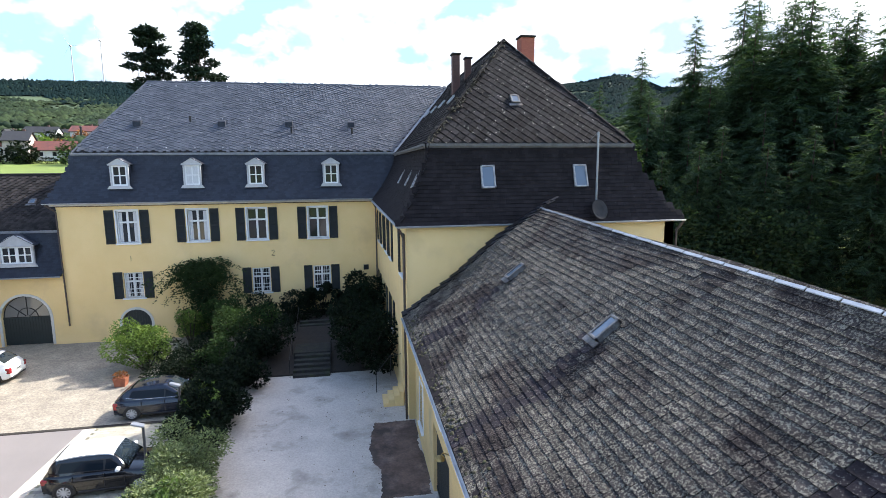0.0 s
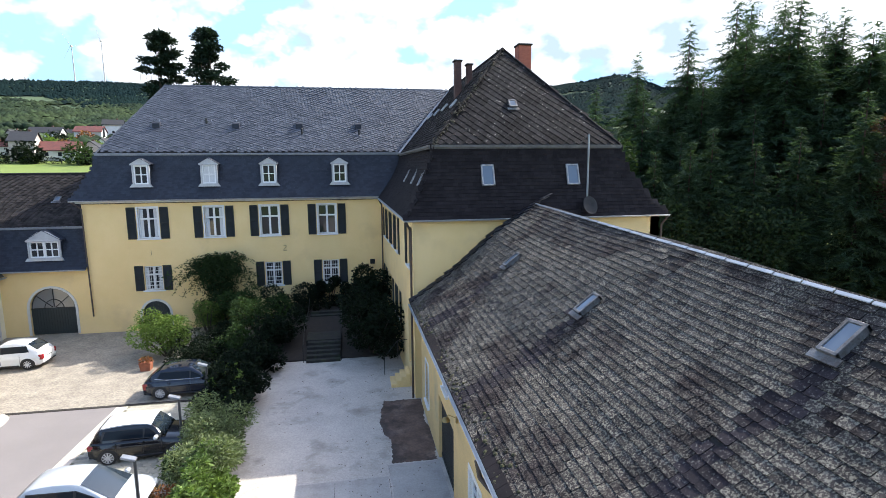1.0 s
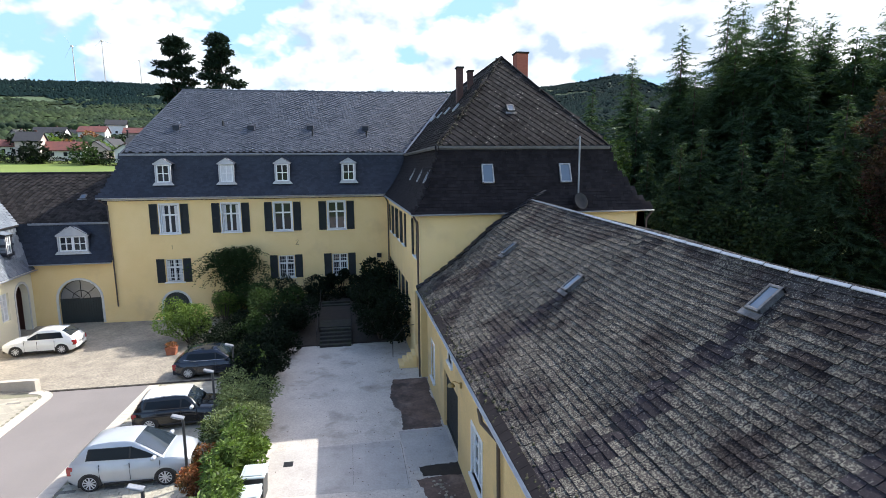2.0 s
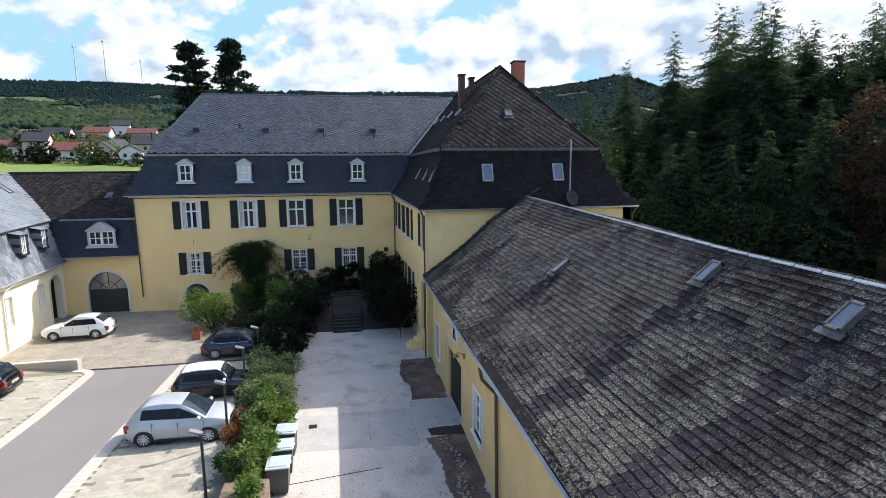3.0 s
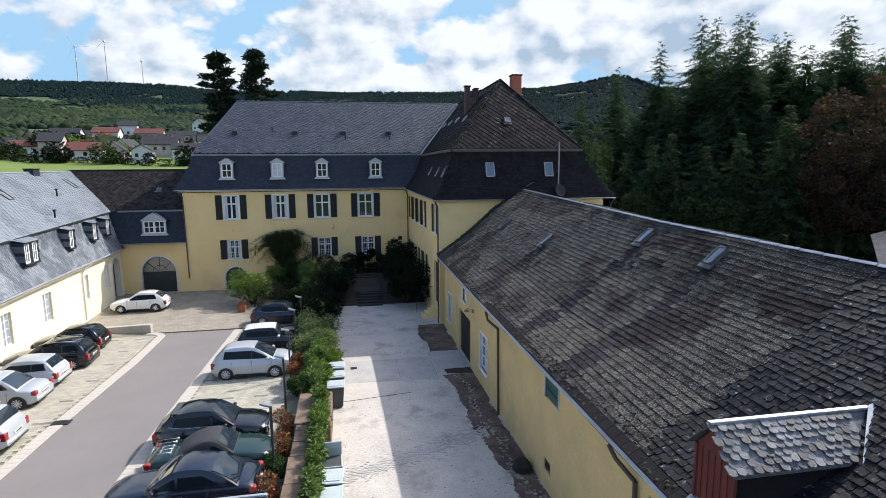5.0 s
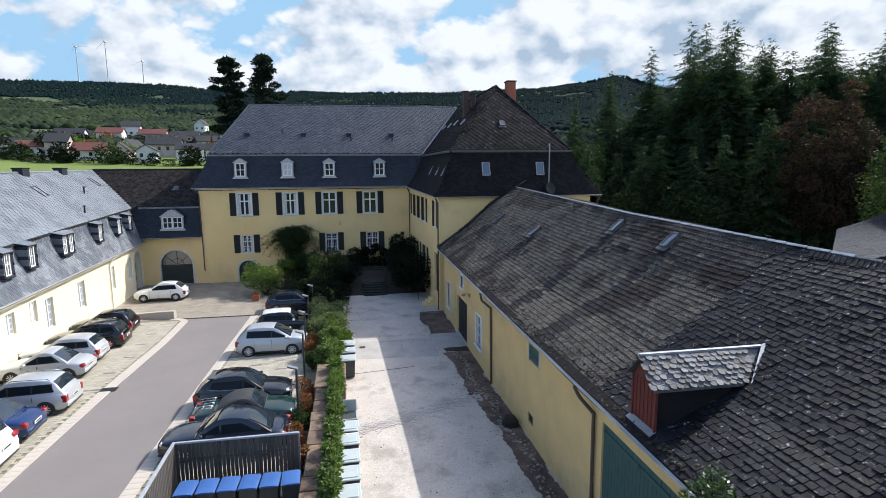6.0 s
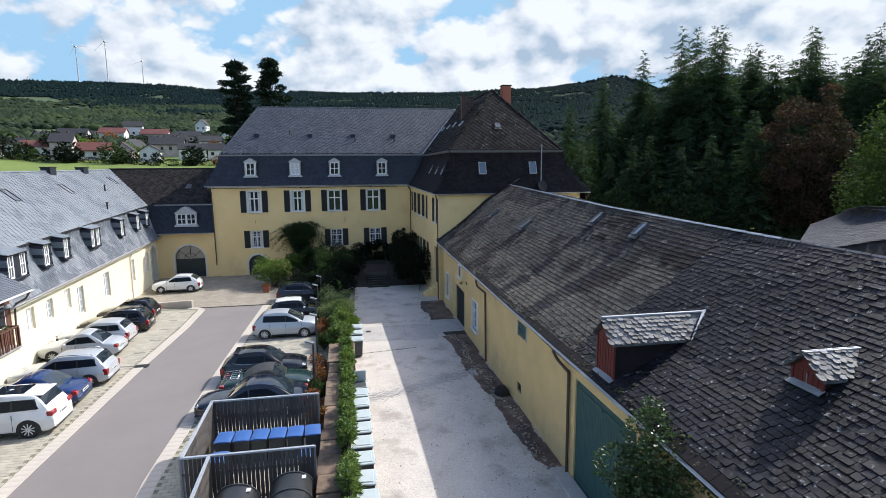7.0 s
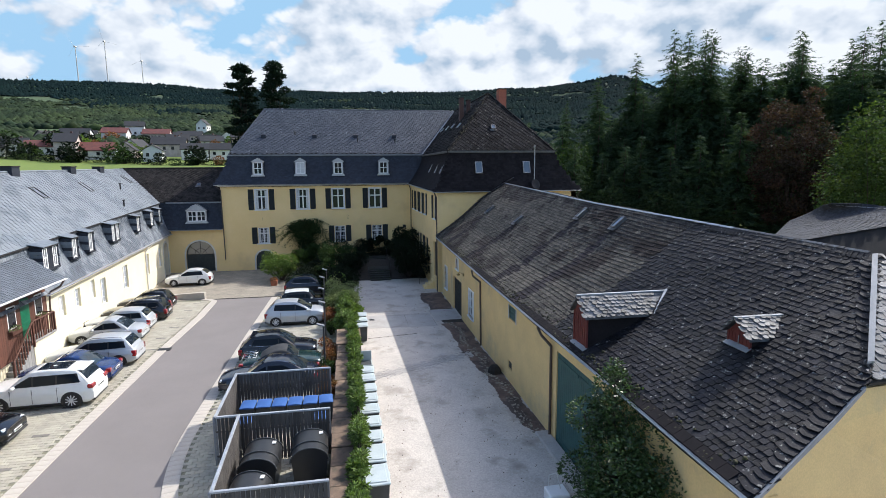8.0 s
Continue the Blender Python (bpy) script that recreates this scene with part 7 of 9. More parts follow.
def wheel_meshes(r):
    tyre = Geo().lathe([(r * 0.66, -0.1), (r * 0.93, -0.105), (r, -0.07), (r, 0.07), (r * 0.93, 0.105), (r * 0.66, 0.1)], 28, Matrix.Rotation(math.pi / 2, 4, "X"))
    rim = Geo().lathe([(0.02, -0.05), (r * 0.6, -0.06), (r * 0.7, -0.1), (r * 0.7, 0.1), (r * 0.64, 0.102), (r * 0.6, 0.06), (r * 0.58, 0.045), (0.02, 0.045)], 24, Matrix.Rotation(math.pi / 2, 4, "X"))
    for k in range(10):
        m = Matrix.Rotation(6.28318 * k / 10, 4, "Y")
        for s in (-1, 1):
            rim.box(-0.026, 0.026, s * 0.05, s * 0.104, 0.03, r * 0.68, 0.008, m)
    for s in (-1, 1):
        rim.lathe([(0.05, s * 0.06), (0.055, s * 0.1), (0.03, s * 0.108)], 10, Matrix.Rotation(-math.pi / 2, 4, "X"))
    return tyre.mesh("wheel", M_TYRE, 40), rim.mesh("rim", M_RIM, 30)


def build_car(name, label, at, turn, colour, L=4.2, W=1.75, H=1.48, kind="hatch", roof_colour=None, wheel=0.315, rails=False, sunroof=False, hood=None, rack=False, chrome=False, spoiler=False):
    """A parked car: nose along local +x."""
    car = thing(name, label, "car", at, turn, "parked cars")
    m = pose(*at, 0, 0, turn)
    hw = W / 2
    zb = H * 0.625 if kind != "roadster" else H * 0.66                     # belt line
    hood = hood or zb - 0.08
    nose, tail = L / 2, -L / 2
    fa, ra = nose - 0.82 * (L / 4.2), tail + 0.78 * (L / 4.2)             # axles
    xw = nose - (1.22 if kind != "suv" else 1.2) * (L / 4.3)              # foot of the windscreen
    if kind == "mpv":
        xw = nose - 0.78
    xr0 = xw - {"roadster": 0.55, "mpv": 1.0, "mini": 0.5}.get(kind, 0.78)
    xr1, xb = {"hatch": (tail + 0.8, tail + 0.14), "mpv": (tail + 0.68, tail + 0.1), "mini": (tail + 0.42, tail + 0.12), "wagon": (tail + 0.55, tail + 0.14), "sedan": (tail + 1.45, tail + 0.72), "suv": (tail + 0.6, tail + 0.16), "roadster": (tail + 1.55, tail + 0.95), "coupe": (tail + 1.35, tail + 0.5)}[kind]
    n = 26

    def halfw(x):
        f = (x - tail) / L
        return hw * (1 - 0.24 * max(0, (f - 0.78) / 0.22) ** 2.6 - 0.15 * max(0, (0.16 - f) / 0.16) ** 2.4)

    def top(x):
        if x > xw:
            k = (x - xw) / (nose - xw)
            return hood + 0.05 * (1 - k) - 0.06 * k - 0.26 * hood * max(0, k - 0.25) ** 3
        if x < xb + 0.02:
            k = (xb - x) / max(0.05, xb - tail)
            return zb - 0.02 - 0.18 * max(0, k) ** 3
        return zb

    def bottom(x):
        f = (x - tail) / L
        return 0.19 + 0.14 * max(0, (f - 0.93) / 0.07) + 0.12 * max(0, (0.06 - f) / 0.06)

    g = Geo()
    xs = [tail + L * (0.5 - 0.5 * math.cos(math.pi * i / n)) for i in range(n + 1)]
    ring = []
    for x in xs:
        w, t, b = halfw(x), top(x), bottom(x)
        h = t - b
        side = [(w * 0.88, b), (w * 0.97, b + h * 0.10), (w * 0.985, b + h * 0.22), (w * 0.975, b + h * 0.36), (w, b + h * 0.55), (w * 0.998, b + h * 0.66), (w * 0.972, b + h * 0.72), (w * 0.95, b + h * 0.86), (w * 0.90, t - 0.025), (w * 0.83, t + 0.0), (w * 0.62, t + 0.018), (w * 0.36, t + 0.03)]
        ring.append([(x, y, z) for y, z in side] + [(x, 0, t + 0.036)] + [(x, -y, z) for y, z in side[::-1]])
    q = len(ring[0])
    g.add([p for r_ in ring for p in r_], [(i * q + j, i * q + (j + 1) % q, (i + 1) * q + (j + 1) % q, (i + 1) * q + j) for i in range(n) for j in range(q)] + [tuple(range(q)), tuple(range(n * q, n * q + q))])
    body = part("body", g, colour, car, "", m, smooth=38)
    # cabin
    wb, wt = hw * 0.90, hw * 0.70

    def ctop(x):
        if x > xr0:
            k = (x - xr0) / (xw - xr0)
            return H - 0.03 - (H - 0.03 - zb) * (k ** 1.12)
        if x < xr1:
            k = (xr1 - x) / (xr1 - xb)
            return H - 0.06 - (H - 0.06 - zb) * (k ** 1.25)
        k = (x - xr1) / (xr0 - xr1)
        return H - 0.07 + 0.04 * k + 0.06 * math.sin(math.pi * k) ** 0.8

    def cpt(x, s):
        t = ctop(x)
        w = wb - (wb - wt) * min(1, (t - zb) / (H - zb))
        return (x, wb * (halfw(x) / hw) + (w - wb) * s, zb - 0.03 + (t - zb) * s)

    g = Geo()
    ring = []
    cx = [xb + (xw - xb) * (0.5 - 0.5 * math.cos(math.pi * i / 18)) for i in range(19)]
    for x in cx:
        a, b = cpt(x, 0.0), cpt(x, 0.93)
        t = ctop(x)
        half = [(a[1], a[2]), (b[1], b[2]), (b[1] * 0.93, t - 0.012), (b[1] * 0.6, t + 0.012)]
        ring.append([(x, y, z) for y, z in half] + [(x, 0, t + 0.02)] + [(x, -y, z) for y, z in half[::-1]])
    q = len(ring[0])
    g.add([p for r_ in ring for p in r_], [(i * q + j, i * q + (j + 1) % q, (i + 1) * q + (j + 1) % q, (i + 1) * q + j) for i in range(18) for j in range(q)])
    part("roof", g, colour if kind == "mini" else roof_colour or colour, body, "" if not roof_colour else "roof in another colour", m, smooth=40)
    if kind == "mini":
        def lid(a, b):
            x = xr1 - 0.12 + (xr0 - xr1 + 0.16) * a
            f = -1 + 2 * b
            return Vector((x, cpt(x, 0.93)[1] * 1.0 * f, ctop(x) + 0.034 - 0.03 * f ** 4))
        g = ngrid(Geo(), lid, 12, 10)
        ngrid(g, lambda a, b: lid(a, 1 - b) - Vector((0, 0, 0.035)), 12, 10)
        part("roof_panel", g, roof_colour, body, "white roof panel", m, smooth=40)

    def side_window(x0, x1, u0, u1, s, of=M_CARGLASS, out=0.009, nm="side_window", lo=0.14, hi=0.80):
        """A side window: foot from x0 to x1, head from u0 to u1."""
        g = Geo()
        vs, k = [], 6
        for j, (p, e, f) in enumerate(((lo, x0, x1), (0.5, (x0 + u0) / 2, (x1 + u1) / 2), (hi, u0, u1))):
            for i in range(k + 1):
                x = e + (f - e) * i / k
                z = zb - 0.03 + (H - 0.06 - zb) * p + 0.055 * (1 - p) * max(0, 1 - (x - xb) / (xw - xb) * 1.4)
                t = ctop(x)
                sp = min(0.9, (z - zb + 0.03) / max(0.05, t - zb))
                c = cpt(x, sp)
                vs.append((x, s * (c[1] + out), c[2]))
        g.add(vs, [(j * (k + 1) + i, j * (k + 1) + i + 1, (j + 1) * (k + 1) + i + 1, (j + 1) * (k + 1) + i) for j in range(2) for i in range(k)])
        part(nm, g, of, body, "", m, smooth=True)

    mid = (fa + ra) / 2 + 0.08
    for s in (-1, 1):
        if kind not in ("roadster", "coupe"):
            side_window(xb + (0.5 if kind in ("hatch", "mpv") else 0.34), xw - 0.16, max(xr1 + 0.0, xb + 0.4), xr0 - 0.04, s, M_TRIM_BLACK, 0.005, "window_trim", 0.10, 0.845)
        side_window(mid + 0.02, xw - 0.22, mid + 0.05, xr0 - 0.08, s)
        if kind in ("hatch", "sedan", "wagon", "suv", "mpv", "mini"):
            far = xb + 0.3 if kind != "sedan" else xb + 0.28
            cut = mid - 0.88 if kind in ("wagon", "suv") else None
            if cut and cut > far + 0.35:
                side_window(cut, mid - 0.05, cut, mid - 0.05, s)
                side_window(far, cut - 0.07, xr1 + 0.1, cut - 0.07, s)
            else:
                side_window(far + (0.24 if kind != "mini" else 0.1), mid - 0.03, max(xr1 + 0.02, far + 0.2), mid - 0.03, s)
        elif kind == "coupe":
            side_window(xb + 0.55, mid - 0.03, xr1 + 0.2, mid - 0.03, s)

    def screen(nm, xa, xc, k0, k1, out):
        g = Geo()
        vs = []
        for j in range(5):
            x = xa + (xc - xa) * (k0 + (k1 - k0) * j / 4)
            c = cpt(x, 0.93)
            for i in range(7):
                f = -1 + 2 * i / 6
                y = c[1] * 0.90 * f
                z = ctop(x) + 0.02 - 0.022 * f * f
                vs.append((x + out * 0.012, y, z + 0.008))
        g.add(vs, [(j * 7 + i, j * 7 + i + 1, (j + 1) * 7 + i + 1, (j + 1) * 7 + i) for j in range(4) for i in range(6)])
        part(nm, g, M_SCREEN, body, "", m, smooth=True)

    screen("windscreen", xw, xr0, 0.06, 0.96, 1)
    if kind != "roadster":
        screen("rear_window", xb, xr1, 0.22 if kind in ("hatch", "wagon", "suv", "mpv", "mini") else 0.06, 0.92, -1)
    # wheels with their dark arches
    tm, rm = cached(("wheel", wheel), lambda: wheel_meshes(wheel))
    for x in (fa, ra):
        for s in (-1, 1):
            arch = Geo()
            w = halfw(x)
            arc = [(x + (wheel + 0.055) * math.cos(math.pi * k / 12), wheel - 0.02 + (wheel + 0.055) * math.sin(math.pi * k / 12)) for k in range(13)]
            arch.prism([(x + wheel + 0.055, 0.2), *arc, (x - wheel - 0.055, 0.2)], s * (w * 0.7), s * (w + 0.004), lambda u, v, t: (u, t, v))
            part("wheel_arch", arch, M_TRIM_BLACK, body, "", m)
            wh = part("wheel", tm, None, car, "", m @ pose(x, s * (w - 0.085), wheel))
            part("rim", rm, None, wh, "", m @ pose(x, s * (w - 0.085), wheel))
    # lamps, plates, mirrors, seams, handles
    for s in (-1, 1):
        y = halfw(nose - 0.2) * 0.80
        z = hood - 0.17
        part("headlight", Geo().box(nose - 0.42, nose - 0.045, s * (y - 0.2), s * (y + 0.085), z - 0.07, z + 0.07, 0.05), M_LAMP_CLEAR, car, "clear headlight", m, smooth=40)
        tz = zb - 0.16 if kind != "suv" else zb - 0.1
        tall = 0.26 if kind in ("hatch", "wagon", "mpv") else 0.14
        part("tail_light", Geo().box(tail - 0.008, tail + 0.22, s * hw * (0.66 if kind != "suv" else 0.5), s * (hw * 0.90 + 0.012), tz - tall, tz + 0.05, 0.03), M_LAMP_RED, car, "red tail light", m, smooth=40)
        part("mirror", Geo().box(xw - 0.35, xw - 0.2, s * (hw * 0.93), s * (hw + 0.17), zb + 0.0, zb + 0.14, 0.04), roof_colour or colour, car, "wing mirror", m, smooth=50)
        for x in (mid - 0.1, mid - 0.95):
            if kind in ("hatch", "sedan", "wagon", "suv", "mpv", "mini") or x > mid - 0.3:
                part("door_handle", Geo().box(x - 0.09, x + 0.09, s * (hw * 0.965), s * (hw * 0.965 + 0.03), zb - 0.15, zb - 0.12, 0.008), colour, car, "", m)
        for x in (xw - 0.12, mid, mid - 0.95):
            part("door_seam", Geo().box(x - 0.004, x + 0.004, s * hw * 0.955, s * (hw + 0.003), 0.34, zb - 0.06), M_TRIM_BLACK, body, "", m)
        part("sill_trim", Geo().box(ra + 0.42, fa - 0.42, s * hw * 0.93, s * (hw * 0.99 + 0.006), 0.2, 0.29, 0.02), M_TRIM_BLACK if kind != "roadster" else colour, body, "", m)
    for x, d in ((tail, -1), (nose, 1)):
        z = zb - 0.36 if d < 0 else 0.40
        p = part("number_plate", Geo().box(x + 0.01 * d, x + 0.045 * d, -0.26, 0.26, z, z + 0.11, 0.004), M_PLATE, car, "white number plate", m)
        part("plate_bar", Geo().box(x + 0.045 * d, x + 0.048 * d, -0.2, 0.2, z + 0.03, z + 0.08), M_TRIM_BLACK, p, "", m)
        part("bumper", Geo().box(x - 0.16 * d, x + 0.025 * d, -hw * 0.78, hw * 0.78, 0.22, 0.31, 0.03), M_TRIM_BLACK, body, "dark lower bumper", m)
        part("bumper_skin", Geo().box(x - 0.3 * d, x + 0.035 * d, -hw * 0.74, hw * 0.74, 0.32, 0.47, 0.05), colour, body, "", m, smooth=50)
    part("grille", Geo().box(nose - 0.1, nose + 0.012, -0.4, 0.4, hood - 0.26, hood - 0.14, 0.015), M_TRIM_BLACK, body, "black grille", m)
    if rails:
        for s in (-1, 1):
            part("roof_rail", Geo().pipe([(xr1 + 0.1, s * wt * 0.93, H - 0.03), (xr1 + 0.2, s * wt * 0.93, H + 0.035), (xr0 - 0.25, s * wt * 0.93, H + 0.05), (xr0 - 0.12, s * wt * 0.93, H + 0.0)], 0.018, 8), M_CHROME, body, "roof rail", m, smooth=True)
    if chrome:
        for s in (-1, 1):
            pts = []
            for i in range(9):
                x = xb + 0.42 + (xw - 0.3 - xb - 0.42) * i / 8
                c = cpt(x, min(0.9, 0.1 * (H - 0.06 - zb) / max(0.05, ctop(x) - zb)))
                pts.append((x, s * (c[1] + 0.012), c[2] + (0.10 * (1 - i / 2.0) if i < 2 else 0)))
            part("window_line", Geo().pipe(pts, 0.012, 6), M_CHROME, body, "chrome window line", m)
    if spoiler:
        part("spoiler", Geo().box(xr1 - 0.22, xr1 + 0.1, -wt * 0.9, wt * 0.9, H - 0.10, H - 0.05, 0.02), colour, body, "roof-edge spoiler", m, smooth=40)
    if sunroof:
        part("sunroof", Geo().box(xr1 + 0.45, xr0 - 0.25, -wt * 0.7, wt * 0.7, H + 0.01, H + 0.03, 0.008), M_CARGLASS, body, "dark glass sunroof", m)
    if rack:
        g = Geo()
        for y in (-0.5, -0.25, 0, 0.25, 0.5):
            g.pipe([(tail + 0.12, y, zb + 0.0), (tail + 0.14, y, zb + 0.1), (tail + 0.8, y, zb + 0.13), (tail + 0.82, y, zb + 0.02)], 0.013, 6)
        for x in (tail + 0.16, tail + 0.45, tail + 0.78):
            g.tube((x, -0.55, zb + 0.115), (x, 0.55, zb + 0.115), 0.013, n=6)
        part("luggage_rack", g, M_CHROME, car, "chrome boot luggage rack", m, smooth=True)
    return car


def lot(x, y, turn=0):
    return (x, y, lot_z(y) + 0.03)


P_NAVY, P_BLACK, P_SILVER = paint("navy_paint", (0.008, 0.012, 0.024), 0.12, 0, 0.5, 0.4), paint("black_paint", (0.005, 0.0055, 0.008), 0.10, 0, 0.5, 0.4), paint("silver_paint", (0.46, 0.48, 0.50), 0.35, 0.3)
P_WHITE, P_BLUE, P_GREEN = paint("white_paint_gloss", (0.72, 0.72, 0.70), 0.25, 0.0), paint("royal_blue_paint", (0.011, 0.030, 0.105), 0.15, 0, 0.4, 0.35), paint("bottle_green_paint", (0.009, 0.028, 0.026), 0.12, 0, 0.4, 0.35)
MX, MY = -21.15, 13.97
P_SOFT = mat("soft_top_cloth", (0.035, 0.037, 0.04), None, 0.85, 4, 40, 0.3, 0.2)
build_car("car", "dark navy hatchback parked on the cobbles by the garden", lot(-8.6, 25.6), 2, P_NAVY, 4.2, 1.8, 1.46, chrome=True)
build_car("car", "black city car with a white roof and white mirrors", lot(-8.55, 19.25), 3, P_BLACK, 3.72, 1.68, 1.41, "mini", P_WHITE, wheel=0.30)
build_car("car", "silver compact people carrier with dark glass", lot(-8.8, 14.75), -1, P_SILVER, 3.85, 1.73, 1.60, "mpv", hood=0.98)
build_car("car", "black five-door hatchback with chrome window line", lot(-9.0, 7.3), 1, P_BLACK, 3.97, 1.73, 1.48, chrome=True, spoiler=True)
build_car("car", "bottle green roadster with a closed soft top and luggage rack", lot(-8.65, 5.35), 2, P_GREEN, 3.95, 1.66, 1.22, "roadster", P_SOFT, wheel=0.29, rack=True)
build_car("car", "dark blue saloon parked tail to the planter", lot(-8.9, 3.2), 180, P_NAVY, 4.4, 1.72, 1.42, "coupe")
build_car("car", "black compact estate parked nose to the wall", lot(-20.4, 21.35), 181, P_BLACK, 3.75, 1.75, 1.48, "wagon")
build_car("car", "black estate car with chrome roof rails", lot(-19.95, 18.1), 183, P_BLACK, 4.2, 1.8, 1.5, "wagon", rails=True, chrome=True)
build_car("car", "pale silver five-door hatchback", lot(-19.92, 15.2), 182, P_SILVER, 3.9, 1.76, 1.44, "wagon")
build_car("car", "silver four-door saloon parked nose to the wall", lot(-19.62, 12.75), 182, P_SILVER, 4.0, 1.76, 1.43, "sedan")
build_car("car", "silver estate car with black bumper strips and roof rails", lot(-18.5, 8.3), 182, P_SILVER, 4.3, 1.77, 1.5, "wagon", rails=True)
build_car("car", "royal blue four-door saloon", lot(-18.6, 5.75), 182, P_BLUE, 4.1, 1.76, 1.42, "sedan")
build_car("car", "white compact SUV with a dark glass roof", lot(-18.5, 3.25), 182, P_WHITE, 4.5, 1.84, 1.65, "suv", wheel=0.36, sunroof=True, spoiler=True)
build_car("car", "black saloon parked nose to the lane", lot(-20.0, -0.35), 2, P_BLACK, 4.6, 1.8, 1.45, "sedan")
build_car("car", "white five-door hatchback parked before the gatehouse", (-20.05, 31.4, lot_z(31) + 0.01), 182, P_WHITE, 4.0, 1.76, 1.49)
moped = thing("moped", "dark old moped leaning by the wing's wall", "moped", lot(MX, MY), 0)
mm_ = pose(*lot(MX, MY), 0, 0, 178)
for x in (-0.55, 0.55):
    wl_ = part("wheel", Geo().lathe([(0.2, -0.04), (0.27, -0.045), (0.29, 0.0), (0.27, 0.045), (0.2, 0.04)], 20, mm_ @ pose(x, 0, 0.29, 90)), M_TYRE, moped)
    part("rim", Geo().lathe([(0.02, -0.03), (0.2, -0.02), (0.2, 0.02), (0.02, 0.03)], 16, mm_ @ pose(x, 0, 0.29, 90)), M_RIM, wl_)
part("frame", Geo().pipe([mm_ @ Vector(p) for p in ((-0.55, 0, 0.29), (-0.2, 0, 0.45), (0.25, 0, 0.42), (0.4, 0, 0.75), (0.55, 0, 0.29))], 0.045, 8), M_IRON, moped, "dark tube frame")
part("seat", Geo().box(-0.6, -0.05, -0.12, 0.12, 0.68, 0.78, 0.04, mm_), M_TYRE, moped, "black saddle")
part("tank", Geo().box(-0.3, 0.2, -0.1, 0.1, 0.42, 0.68, 0.05, mm_), M_GREY_METAL, moped, "grey tank")
part("handlebar", Geo().pipe([mm_ @ Vector(p) for p in ((0.3, -0.33, 0.98), (0.4, -0.1, 0.92), (0.4, 0.1, 0.92), (0.3, 0.33, 0.98))], 0.02, 6), M_CHROME, moped, "chrome handlebar")
part("fork", Geo().tube(mm_ @ Vector((0.55, 0, 0.29)), mm_ @ Vector((0.38, 0, 0.95)), 0.03), M_CHROME, moped)
# ---- kerbs, planter, bins, fence, lamps ----
kerb_mesh = Geo().box(-0.25, 0.25, -0.166, 0.166, -0.2, 0.032, 0.008).mesh("kerbstone", M_KERB)
kerb_w = tagged(new("kerb_west"), "pale concrete kerb strip beside the lane", "kerb", kind="structure")
kerb_e = tagged(new("kerb_east"), "pale concrete kerb strip beside the lane", "kerb", kind="structure")
WORLD[kerb_w] = WORLD[kerb_e] = Matrix()
for side_i, par in ((0, kerb_w), (1, kerb_e)):
    y = 23.3 if side_i == 0 else 24.1
    while y > -14:
        a, b = road_limits(y)[side_i], road_limits(y - 0.3)[side_i]
        step = 0.335 / math.hypot(1, (b - a) / 0.3)
        b = road_limits(y - step)[side_i]
        if abs(b - a) < 0.8:
            part("kerbstone", kerb_mesh, None, par, "", pose((a + b) / 2, y - step / 2, lot_z(y - step / 2), math.degrees(math.atan2(lot_z(y) - lot_z(y - 1), 1)), 0, math.degrees(math.atan2(b - a, step))))
        y -= step
for k in range(6):
    a = radians(8 + k * 16)
    part("kerbstone", kerb_mesh, None, kerb_w, "", pose(-17.15 + 1.05 * math.cos(a), 23.3 + 0.95 * math.sin(a), lot_z(24), 0, 0, math.degrees(a)) @ Matrix.Diagonal((0.9, 0.86, 1, 1)))
part("kerb_line", Geo().box(-16.8, -5.6, 24.2, 24.4, lot_z(24) - 0.2, lot_z(24) + 0.02, 0.01), M_STONE_STEP, kerb_e, "dark stone line before the cobbles")
solo("low_wall", Geo().prism([(0, -0.5), (5.45, -0.5), (5.45, 0.52), (5.2, 0.53), (0, 0.06)], -0.16, 0.16, lambda u, v, t: pose(-22.3, 25.85, 0, 0, 0, -14) @ Vector((u, t, v))), M_KERB, "low pale concrete wall rising to its end beside the parking row", "wall", kind="structure")
solo("drain_cover", Geo().box(-16.1, -15.4, 9.9, 10.35, lot_z(10) - 0.05, lot_z(10) + 0.04, 0.01), M_IRON, "dark iron drain grating in the kerb", "drain")
solo("drain_cover", Geo().box(-3.85, -3.5, 14.4, 14.75, DRIVE_Z - 0.05, DRIVE_Z + 0.012, 0.01), M_IRON, "small iron drain cover in the drive", "drain")

# drive: damp strip, cracks, cobbled band
rn = random.Random(91)


def ragged(name, material, label, pts, z, seed, amp=0.12, category="ground"):
    """A flat patch with a ragged edge."""
    r = random.Random(seed)
    out = []
    for (a, b), (c, d) in zip(pts, pts[1:] + pts[:1]):
        n = max(1, int(math.hypot(c - a, d - b) / 0.09))
        for k in range(n):
            t = k / n
            w = 1.6 * amp * noise.noise((a + (c - a) * t, b + (d - b) * t, seed)) + 2.4 * amp * noise.noise((0.4 * (a + (c - a) * t), 0.4 * (b + (d - b) * t), seed + 5.5))
            x = a + (c - a) * t + w + r.uniform(-amp, amp) * 0.35
            out.append((min(x, 2.49), b + (d - b) * t + r.uniform(-amp, amp) * 0.3, z))
    g = Geo()
    g.slab(out, (0, 0, -0.05))
    return solo(name, g, material, label, category, kind="structure")


